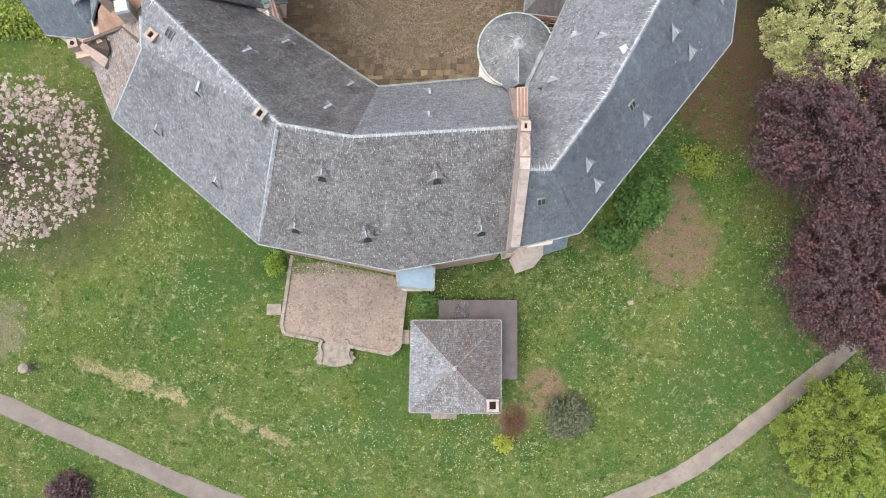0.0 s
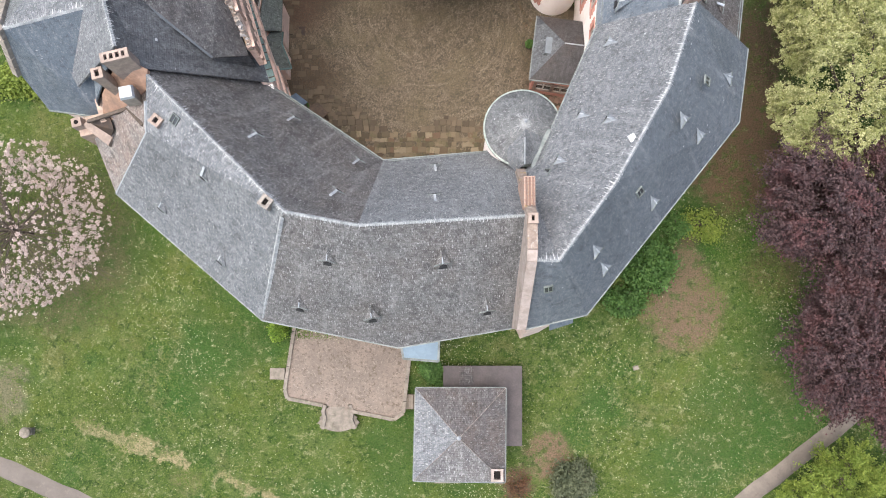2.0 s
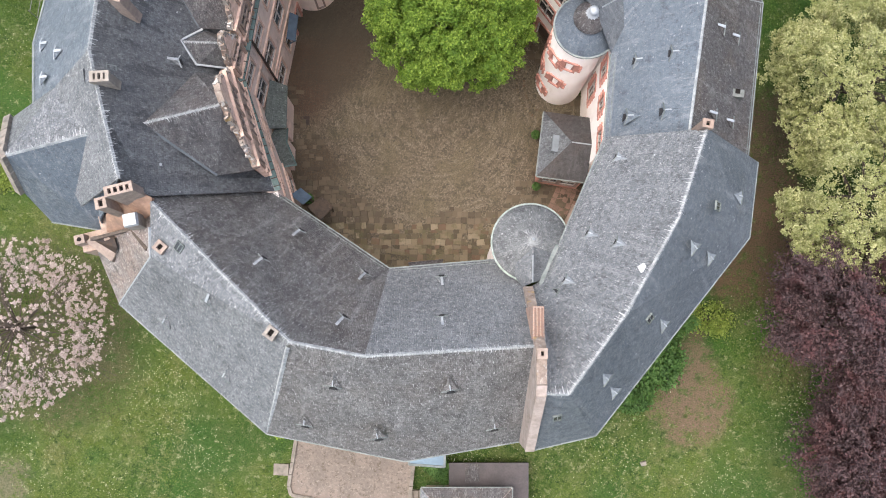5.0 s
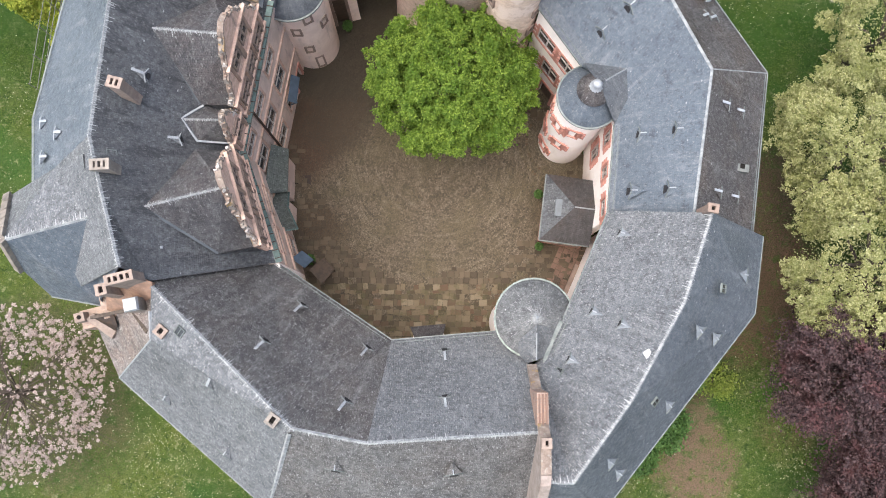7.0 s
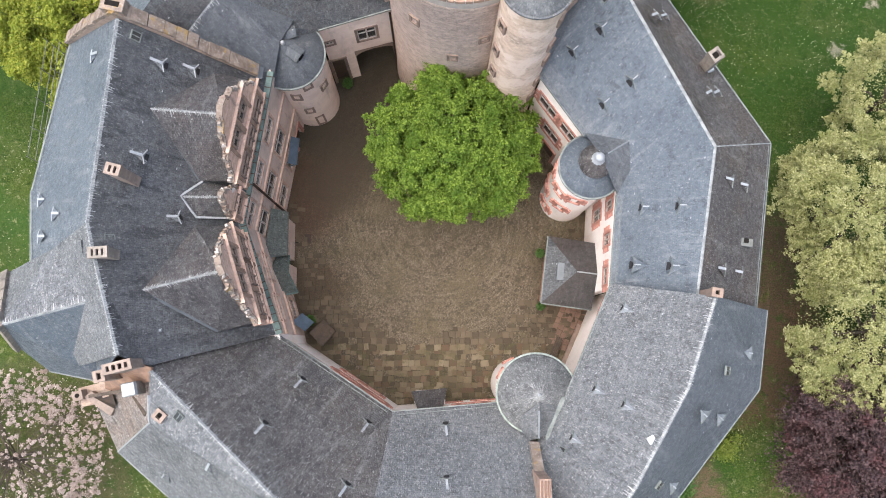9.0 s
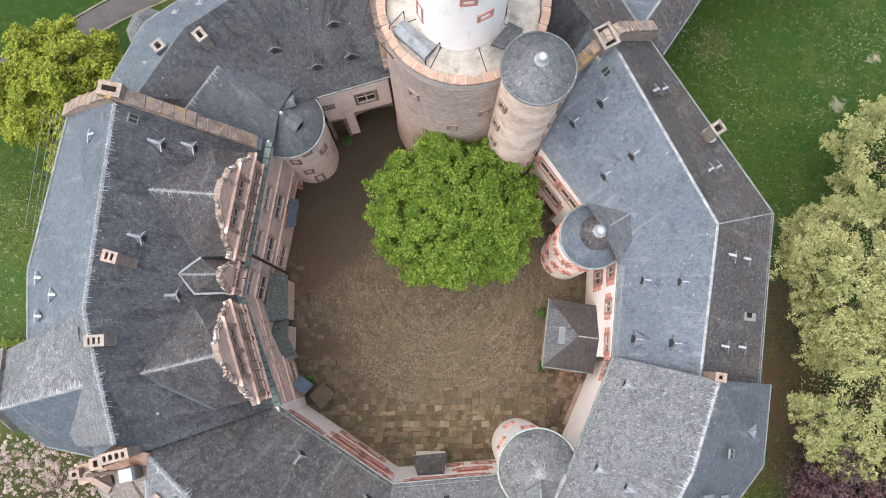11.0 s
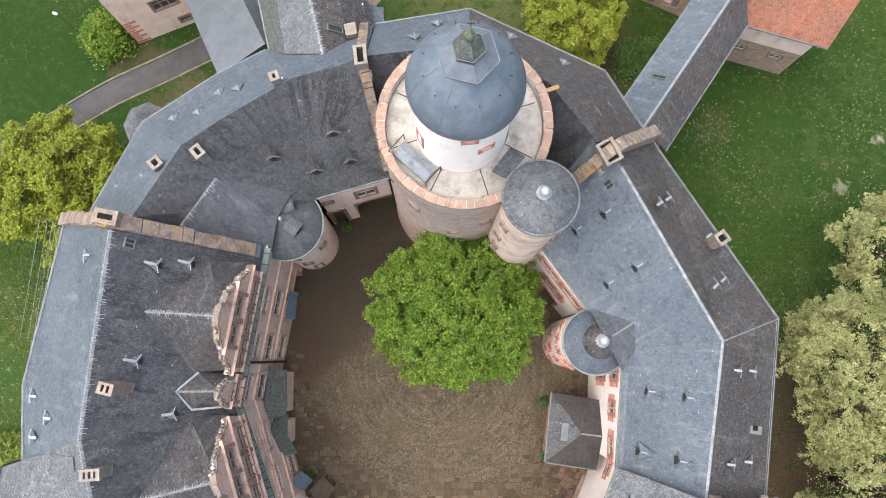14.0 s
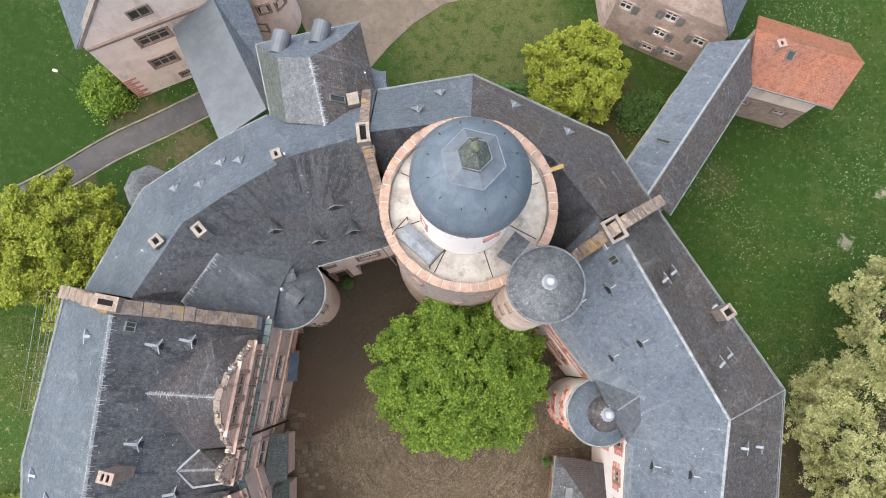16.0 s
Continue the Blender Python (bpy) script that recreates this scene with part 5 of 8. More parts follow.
for k in range(6):
    a, b = HEX + math.tau * k / 6, HEX + math.tau * (k + 1) / 6
    for r, z, w in ((1.38, 33.08, 0.04), (0.74, 33.88, 0.035)):
        bm = bmesh.new()
        beam(bm, (DX - 0.03 + r * math.cos(a), DY - 0.12 + r * math.sin(a), z), (DX - 0.03 + r * math.cos(b), DY - 0.12 + r * math.sin(b), z), w, w)
        part("edge_roll", bm, M["slate_hex"], great)
bm = bmesh.new()
hexring(bm, [(0.66, 33.5), (0.72, 33.55), (0.72, 33.82), (0.68, 33.9), (0.4, 34.35), (0.16, 34.6), (0.1, 34.9), (0, 34.9)])
part("lantern_cap", bm, M["slate_green"], great, "small greenish slated lantern cap")
bm = bmesh.new()
lathe(bm, DX - 0.03, DY - 0.12, [(0, 34.75), (0.16, 34.8), (0.22, 35.05), (0.16, 35.28), (0.05, 35.4), (0.035, 35.9), (0, 35.95)], 16)
part("finial", bm, M["gold"], great, "weathered gilt ball", smooth=True)
bm = bmesh.new()
rod(bm, (DX - 0.03, DY - 0.12, 35.8), (DX - 0.03, DY - 0.12, 36.3), 0.02, 6)
beam(bm, (DX - 0.2, DY - 0.12, 36.15), (DX + 0.14, DY - 0.12, 36.15), 0.035, 0.035)
part("weather_vane", bm, M["rust"], great)
bm = bmesh.new()
beam(bm, (4.7, 46.9, 21.7), (5.9, 47.35, 21.6), 0.24, 0.08)
part("plank", bm, M["ochre"], great, "yellow timber plank under the parapet")
for ang, z in ((-72, 15.9), (-96, 13.2), (-128, 17.0)):
    cyl_window(great, TX, TY, 4.72, ang, z, 0.45, 0.7, "cope")
# hatch house and rail on the gallery
bm = bmesh.new()
m = Matrix.Translation((TX - 2.75, TY - 2.15, 0)) @ Matrix.Rotation(radians(-42), 4, "Z")
for s in (-1, 1):
    vs = [bm.verts.new(m @ Vector(v)) for v in ((-1.2, 0, 22.45), (1.2, 0, 22.45), (1.2, s * 0.5, 22.1), (-1.2, s * 0.5, 22.1), (-1.2, s * 0.5, 21.8), (1.2, s * 0.5, 21.8))]
    bm.faces.new((vs[0], vs[1], vs[2], vs[3]))
    bm.faces.new((vs[3], vs[2], vs[5], vs[4]))
    for e in (0, 1):
        q = (0, 3, 4) if e == 0 else (1, 2, 5)
        mid = bm.verts.new(m @ Vector((-1.2 if e == 0 else 1.2, 0, 21.8)))
        bm.faces.new([vs[i] for i in q] + [mid])
part("hatch", bm, M["slate_pale"], great, "lichened lead-covered stair hatch")
bm = bmesh.new()
for sx in (-1.35, 1.35):
    bm = bmesh.new()
    pts = [m @ Vector((sx, sy, z)) for sy, z in ((-0.6, 21.8), (-0.6, 22.8), (0.6, 22.8), (0.6, 21.8))]
    for p, q in zip(pts, pts[1:]):
        rod(bm, p, q, 0.03, 6)
    part("handrail", bm, M["rust"], great)
bm = bmesh.new()
for p, q in (((-4.7, 45.5, 22.6), (-5.1, 43.6, 22.6)), ((-5.1, 43.6, 22.6), (-3.4, 41.6, 22.6)), ((-5.1, 43.6, 22.6), (-4.2, 43.4, 22.5))):
    rod(bm, p, q, 0.035, 6)
part("cable_bracket", bm, M["rust"], great)


def turret(label, cx, cy, r, z_eave, z_top, wall_m, roof_m, a0=0.0, a1=360.0, flare=0.18, knob=1.0, foot=0.94, shift=0.0, edge="gutter"):
    t = thing("stair_turret", label, "turret", (cx, cy, 0), "castle towers")
    bm = bmesh.new()
    lathe(bm, cx, cy + shift, [(r * foot, -0.3), (r * 0.92, z_eave - 0.1)], 40)
    round_uv(part("turret_wall", bm, M[wall_m], t, smooth=True), cx, cy + shift, r)
    bm = bmesh.new()
    lathe(bm, cx, cy, [(r * 0.9, z_eave - 0.12), (r, z_eave - 0.1), (r, z_eave), (r * 0.55, z_eave + (z_top - z_eave) * (0.45 - flare)), (0.1, z_top - 0.25), (0, z_top - 0.2)], 40)
    round_uv(part("turret_roof", bm, M[roof_m], t, "conical slate roof", smooth=True), cx, cy, r * 0.6)
    bm = bmesh.new()
    lathe(bm, cx, cy, [(r + 0.0, z_eave - 0.1), (r + 0.07, z_eave - 0.1), (r + 0.07, z_eave + 0.02), (r - 0.04, z_eave + 0.05)], 48)
    part("eave_edge", bm, M[edge], t, "weathered eaves edge")
    bm = bmesh.new()
    lathe(bm, cx, cy, [(0.5 * knob, z_top - 0.2 - 0.42 * knob), (0.36 * knob, z_top - 0.42), (0.28 * knob, z_top - 0.25), (0.34 * knob, z_top - 0.1), (0.2 * knob, z_top + 0.05), (0, z_top + 0.1)], 14)
    part("finial", bm, M["lead"], t, "bright zinc cap", smooth=True)
    return t


st = turret("tall round stone stair turret against the keep", 4.35, 40.35, 1.98, 24.5, 26.3, "stair", "slate_cone", knob=0.8, edge="slate_cone")
for ang, z in ((-30, 21.5), (-35, 18.0), (-35, 15.5), (-40, 12.0), (-45, 9.0), (-150, 20.5), (-155, 16.5), (-152, 13.0)):
    cyl_window(st, 4.35, 40.35, 1.83, ang, z, 0.35, 0.8, "cope")
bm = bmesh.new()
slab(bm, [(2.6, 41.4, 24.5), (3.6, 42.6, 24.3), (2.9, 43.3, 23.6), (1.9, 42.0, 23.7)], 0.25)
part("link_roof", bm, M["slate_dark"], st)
et = turret("white and red round stair turret of the east wing", 9.35, 33.12, 2.18, 12.4, 15.25, "white", "slate_blue", foot=0.88, shift=0.12)
for ang, z in ((160, 8.6), (215, 8.2), (250, 8.8), (175, 4.4), (235, 4.8), (205, 1.4)):
    cyl_window(et, 9.35, 33.24, 1.9 + 0.0066 * z, ang, z, 0.7, 1.3, "red", True)
bm = bmesh.new()
slab(bm, [(9.5, 33.2, 15.0), (11.32, 34.26, 14.86), (11.62, 32.6, 13.76), (10.95, 31.2, 12.8)], 0.2)
slab(bm, [(9.5, 33.2, 15.0), (8.85, 35.3, 13.05), (11.32, 34.26, 14.86)], 0.2)
part("link_roof", bm, M["slate_gate"], et)
bm = bmesh.new()
ridge_cap(bm, [(9.9, 33.4, 15.05), (11.32, 34.26, 14.9)], 0.1)
part("link_ridge", bm, M["lead"], et)
bm = bmesh.new()
lathe(bm, 9.35, 33.12, [(1.12, 13.86), (1.14, 13.92), (0.7, 14.42), (0.12, 15.06)], 32)
round_uv(part("upper_roof", bm, M["slate_rust"], et, "darker stained upper cone", smooth=True), 9.35, 33.12, 0.7)
stt = turret("broad round stair turret in the court corner", 5.27, 18.17, 2.52, 13.5, 15.4, "white", "slate_swirl", knob=0.36, foot=0.8, edge="verdigris")
for ang, z in ((95, 9.6), (150, 8.6), (118, 4.0)):
    cyl_window(stt, 5.27, 18.17, 1.99 + 0.0225 * z, ang, z, 0.6, 1.1, "red")
bm = bmesh.new()
slab(bm, [(5.27, 17.7, 15.02), (5.25, 15.5, 14.7), (5.95, 15.75, 14.0), (6.7, 17.4, 13.9)], 0.2)
slab(bm, [(5.27, 17.7, 15.02), (5.25, 15.5, 14.7), (4.75, 15.3, 13.75), (4.05, 16.1, 13.35), (4.3, 16.8, 14.0)], 0.2)
part("link_roof", bm, M["slate_cone"], stt)
bm = bmesh.new()
ridge_cap(bm, [(5.26, 17.2, 15.0), (5.25, 15.5, 14.75)], 0.1)
part("link_ridge", bm, M["lead"], stt)
bm = bmesh.new()
for p, q, w in (((5.74, 14.5, 14.45), (5.86, 15.7, 14.1), 0.24), ((5.86, 15.7, 14.1), (6.2, 16.45, 13.98), 0.32), ((6.2, 16.45, 13.98), (6.95, 17.95, 13.95), 0.26)):
    beam(bm, p, q, w, 0.12)
part("valley_gutter", bm, M["gutter"], southeast, "pale metal gutter where the turret meets the slope")
nt = turret("round plastered stair turret beside the gate", -11.3, 41.2, 2.5, 11.7, 14.0, "plaster", "slate_gate", knob=0.45, foot=0.84, shift=0.3)
for ang, z in ((-32, 7.4), (-62, 9.6), (-90, 7.8), (-80, 4.2), (-68, 0.6)):
    cyl_window(nt, -11.3, 41.5, 2.06 + 0.017 * z, ang, z, 0.45, 0.9 if z > 1 else 1.9, "cope")

bm = bmesh.new()
rod(bm, (-4.35, 44.35, 11.4), (-4.35, 44.35, 0.1), 0.08)
part("down_pipe", bm, M["rust"], northwest)

# small gabled dormers on the gate turret's roof and the roof beside it
for x, y, z, az, w in ((-10.55, 40.75, 13.25, -35, 0.5), (-11.0, 42.15, 13.3, 20, 0.42)):
    m = Matrix.Translation((x, y, z)) @ Matrix.Rotation(radians(az), 4, "Z")
    bm = bmesh.new()
    vs = [bm.verts.new(m @ Vector(v)) for v in ((-1.0, 0, 0.32), (0.5, 0, 0.3), (0.42, w, -0.1), (-0.6, w, 0.0), (0.42, -w, -0.1), (-0.6, -w, 0.0), (0.4, w * 0.8, -0.5), (0.4, -w * 0.8, -0.5))]
    for f in ((0, 1, 2, 3), (1, 0, 5, 4), (1, 4, 7, 6, 2)):
        bm.faces.new([vs[i] for i in f])
    dm = part("turret_dormer", bm, M["slate_gate"], nt, "small slated dormer")
    bm = bmesh.new()
    box(bm, (0.43, 0, -0.4), (0.04, w, 0.4), m=m)
    part("opening", bm, M["soot_shade"], dm)

# ---- trees and shrubs ----
def leaf_mesh(name, pts, size, rng, up=0.5, parent=None, material=None, label="", curl=0.35):
    """Leaves: lozenges folded along the middle, round the given points."""
    n = len(pts)
    d = rng.normal(size=(n, 3))
    d[:, 2] *= 0.35
    d /= np.linalg.norm(d, axis=1)[:, None]
    nn = rng.normal(size=(n, 3)) + np.array([0, 0, up * 3])
    nn /= np.linalg.norm(nn, axis=1)[:, None]
    s = np.cross(d, nn)
    s /= np.linalg.norm(s, axis=1)[:, None] + 1e-9
    nn = np.cross(s, d)
    sz = size * rng.uniform(0.6, 1.3, size=(n, 1))
    v = np.stack([pts - d * sz * 0.5, pts + s * sz * 0.36 + nn * sz * curl * 0.4, pts + d * sz * 0.55 - nn * sz * curl * 0.5, pts - s * sz * 0.36 + nn * sz * curl * 0.4], 1)
    vs = v.reshape(-1, 3)
    base = (np.arange(n) * 4)[:, None]
    tri = np.stack([base + np.array([[0, 1, 2]]), base + np.array([[0, 2, 3]])], 1).reshape(-1, 3)
    me = bpy.data.meshes.new(name)
    me.vertices.add(len(vs))
    me.vertices.foreach_set("co", vs.astype(np.float32).ravel())
    me.loops.add(len(tri) * 3)
    me.loops.foreach_set("vertex_index", tri.astype(np.int32).ravel())
    me.polygons.add(len(tri))
    me.polygons.foreach_set("loop_start", (np.arange(len(tri)) * 3).astype(np.int32))
    me.update(calc_edges=True)
    me.validate()
    return mesh_part(name, me, material, parent, label)


def tree(name, label, cat, x, y, h, rx, ry, mat, leaves=14000, size=0.32, clumps=70, seed=1, base_h=0.3, open_=0.0, trunk=0.3, limbs=9, fill=0.16, group="", lean=0.0, spread=0.2, tight=0.3, comb=0.0):
    """A tapered trunk with limbs, and a crown of leaves gathered in clumps with gaps between."""
    rng = np.random.default_rng(seed)
    z0 = ground_z(x, y)
    t = thing(name, label, cat, (x, y, z0), group)
    ch = h * (1 - base_h)
    cz = z0 + h * base_h + ch * 0.5
    # clump centres on an uneven shell
    k = np.arange(clumps) + 0.5
    phi = np.arccos(1 - 1.75 * k / clumps)
    th = math.pi * (1 + 5 ** 0.5) * k + rng.normal(0, 0.25, clumps)
    rad = rng.uniform(0.62, 1.0, clumps)
    cen = np.stack([np.sin(phi) * np.cos(th) * rx * rad, np.sin(phi) * np.sin(th) * ry * rad, np.cos(phi) * ch * 0.5 * rad], 1) + np.array([x, y, cz])
    if open_ > 0:
        cen = cen[rng.random(clumps) > open_]
    w = rng.uniform(0.5, 1.5, len(cen))
    which = rng.choice(len(cen), leaves, p=w / w.sum())
    cs = spread * math.sqrt(rx * ry) * rng.uniform(0.65, 1.25, len(cen))
    g = rng.normal(size=(leaves, 3))
    g /= np.linalg.norm(g, axis=1)[:, None]
    g *= (rng.random((leaves, 1)) ** 0.4) * cs[which][:, None]
    g[:, 2] *= 0.7
    # leaves gather on twigs within each clump; comb draws the twigs out along the limbs
    twigs = max(leaves // 34, 1)
    tw = rng.choice(len(cen), twigs, p=w / w.sum())
    d = rng.normal(size=(twigs, 3))
    d[:, 2] = np.abs(d[:, 2]) * 0.9 - 0.25
    d /= np.linalg.norm(d, axis=1)[:, None]
    at = cen[tw] + d * (cs[tw] * rng.uniform(0.35, 1.1, twigs))[:, None]
    mine = rng.integers(0, twigs, leaves)
    out = at - np.array([x, y, cz - ch * 0.3])
    out /= np.linalg.norm(out, axis=1)[:, None]
    along = rng.normal(size=(leaves, 1)) * comb * cs[tw][mine][:, None]
    loose = rng.random(leaves) < 0.12
    pts = at[mine] + rng.normal(size=(leaves, 3)) * (cs[tw][mine] * tight * 0.6)[:, None] + out[mine] * along
    pts[loose] = (cen[which] + g)[loose]
    inner = np.clip(rng.normal(size=(int(leaves * fill), 3)), -1.6, 1.6) * np.array([rx * 0.4, ry * 0.4, ch * 0.18]) + np.array([x, y, cz - ch * 0.05])
    pts = np.concatenate([pts, inner])
    pts[:, 2] = np.maximum(pts[:, 2], z0 + 0.15)
    bm = bmesh.new()
    top = Vector((x + lean, y, z0 + h * 0.75))
    mid = Vector((x + lean * 0.3 + 0.1, y - 0.1, z0 + h * max(base_h, 0.15)))
    rod(bm, (x, y, z0 - 0.1), mid, trunk, 10, trunk * 0.75)
    rod(bm, mid, top, trunk * 0.75, 8, trunk * 0.2)
    part("trunk", bm, M["bark"], t, smooth=True)
    for i in range(min(limbs, len(cen))):
        c = cen[int(i * len(cen) / limbs)]
        bm = bmesh.new()
        f = mid.lerp(top, rng.uniform(0, 0.6))
        e = Vector(c)
        kn = f.lerp(e, 0.5) + Vector((0, 0, 0.08 * h))
        rod(bm, f, kn, trunk * 0.4, 6, trunk * 0.26)
        rod(bm, kn, e, trunk * 0.26, 6, trunk * 0.07)
        for _ in range(5):
            e2 = e + Vector(np.clip(rng.normal(size=3), -1, 1)) * rx * 0.13
            rod(bm, kn.lerp(e, 0.5), e2, trunk * 0.1, 4, 0.015)
        part("limb", bm, M["bark"], t)
    leaf_mesh("crown", pts, size, rng, 0.5, t, M[mat])
    return t


tree("court_tree", "full green horse chestnut in the cobbled court", "tree", 0.25, 35.9, 12.8, 6.2, 6.0, "leaf_court", 200000, 0.165, 300, 3, 0.3, trunk=0.45, limbs=12, fill=0.1, spread=0.125, tight=0.24)
tree("copper_beech", "large dark purple copper beech on the lawn", "tree", 30.8, 14.4, 13, 8.0, 5.8, "leaf_purple", 150000, 0.17, 300, 5, 0.2, 0.5, 0.5, 30, spread=0.17, tight=0.16, comb=0.5)
tree("copper_beech", "dark purple copper beech beside the gravel path", "tree", 32.2, 4.2, 12, 6.2, 6.6, "leaf_purple", 140000, 0.17, 420, 6, 0.15, 0.5, 0.45, 28, spread=0.17, tight=0.16, comb=0.5)
tree("maple_tree", "tall pale yellow-green tree in young leaf", "tree", 30.3, 22.2, 14, 6.7, 6.6, "leaf_pale", 150000, 0.13, 360, 7, 0.25, 0.42, 0.4, 16, 0.03, spread=0.14, tight=0.16)
tree("maple_tree", "pale yellow-green tree in young leaf", "tree", 30.2, 31.5, 14, 7.0, 6.2, "leaf_pale", 140000, 0.13, 340, 8, 0.25, 0.45, 0.4, 16, 0.03, spread=0.14, tight=0.16)
tree("maple_tree", "pale yellow-green tree in young leaf at the lawn's edge", "tree", 33.4, 40.0, 12, 5.2, 4.6, "leaf_pale", 60000, 0.13, 200, 9, 0.25, 0.5, 0.35, 12, 0.03, spread=0.14, tight=0.16)
tree("lime_tree", "bright yellow-green tree by the drive", "tree", -29.2, 45.0, 11, 5.4, 5.8, "leaf_yellow", 120000, 0.18, 190, 10, 0.2, 0.2, 0.35, 10, spread=0.12, tight=0.2)
tree("lime_tree", "bright yellow-green round tree by the link wing", "tree", 10.0, 59.0, 8, 4.2, 4.0, "leaf_yellow", 80000, 0.17, 150, 11, 0.2, 0.08, 0.3, 8, spread=0.125, tight=0.2)
tree("magnolia_tree", "magnolia covered with pale pink blossom", "tree", -33.2, 12.8, 6.0, 8.3, 7.0, "petal", 40000, 0.13, 4000, 12, 0.35, 0.0, 0.13, 60, 0.0, spread=0.016, tight=0.9)
tree("lime_tree", "feathery fresh green tree at the lawn's edge", "tree", 32.8, -9.0, 6, 6.0, 5.2, "leaf_fresh", 46000, 0.15, 260, 13, 0.1, 0.5, 0.25, 12, spread=0.12, tight=0.2, comb=0.3)

# tufts of grass and daisies over the lawns
_r = np.random.default_rng(40)


def bare(q):
    """True where a path, forecourt or bare patch keeps the lawn away."""
    out = (q[:, 1] > 60) & (q[:, 0] > -24) & (q[:, 0] < 14)
    for line, half in PATHS:
        d = np.min((q[:, None, 0] - line[None, :, 0]) ** 2 + (q[:, None, 1] - line[None, :, 1]) ** 2, axis=1)
        out |= d < (half + 0.1) ** 2
    for c, r, col, k in DIRT:
        if k > 0.65:
            out |= np.hypot(q[:, 0] - c[0], q[:, 1] - c[1]) < r * (0.35 + 0.75 * _r.random(len(q)))
    return out


def scatter(count, size, material, name, label, clump, up, zoff, cut=0.0):
    pts = np.empty((0, 3))
    while len(pts) < count:
        q = np.stack([_r.uniform(-42, 44, count), _r.uniform(-19, 72, count)], 1)
        inside = ((q[:, 0] + 2.5) / 24.5) ** 2 + ((q[:, 1] - 30) / 25.5) ** 2 < 0.93
        dens = np.array([noise.noise((x * clump, y * clump, 3.0)) for x, y in q])
        k = q[(~inside) & (dens + _r.normal(0, 0.25, count) > cut + (0.55 if size > 0.1 else 0.0) * (q[:, 1] > 42))]
        k = k[~bare(k)]
        pts = np.concatenate([pts, np.stack([k[:, 0], k[:, 1], [ground_z(x, y) + zoff for x, y in k]], 1)])
    return tagged(leaf_mesh(name, pts[:count], size, _r, up, None, material), label, "grass", kind="stuff")


scatter(170000, 0.13, M["tuft"], "grass_tufts", "uneven tufts of lawn grass", 0.35, 1.3, 0.05)
scatter(16000, 0.09, M["daisy"], "daisies", "scattered pale daisies in the lawn", 0.16, 1.2, 0.1, 0.3)

# ---- west hall: court facade and gables ----
FA0, FA1 = (-13.95, 29.3), (-12.15, 39.5)
FB0, FB1 = (-11.7, 22.0), (-13.95, 29.3)
court_wall("wall", FA0, FA1, 12.9, M["pink"], west, [(1.4, 2.3, 1.7, (3.8, 7.0)), (5.9, 2.5, 1.8, (0.9, 3.75, 7.0)), (10.2, 1.5, 1.7, (0.9, 3.75, 6.9))],
           style="plain", sm="gablestone", doors=((9.0, 1.4, 2.4),), thick=0.7, label="pale pink plaster court facade", z1b=13.4)
court_wall("wall", FB0, FB1, 11.0, M["pink"], west, [(1.2, 2.0, 1.4, (2.2,)), (7.0, 1.9, 1.8, (2.0, 5.0)), (10.2, 0.75, 1.6, (1.9, 4.75))],
           style="plain", sm="gablestone", thick=0.7, label="pale pink plaster court facade", z1b=12.9)
# string courses
for q0, q1, zz in ((FA0, FA1, 4.6), (FA0, FA1, 8.8), (FB0, FB1, 4.6), (FB0, FB1, 8.2)):
    bm = bmesh.new()
    m = frame_of(q0, q1)
    ln = (Vector(q1) - Vector(q0)).length
    box(bm, (ln / 2, -0.03, zz), (ln - 0.1, 0.2, 0.22), m=m)
    part("string_course", bm, M["gablestone"], west)


# half width (share) and height (share) of the curved outline, from the eaves up
GABLE = ((1.0, 0.0), (1.0, 0.36), (1.05, 0.38), (1.04, 0.42), (0.9, 0.46), (0.84, 0.55), (0.74, 0.6), (0.75, 0.66), (0.6, 0.7), (0.54, 0.78), (0.44, 0.83), (0.4, 0.9), (0.22, 0.94), (0.16, 1.0))


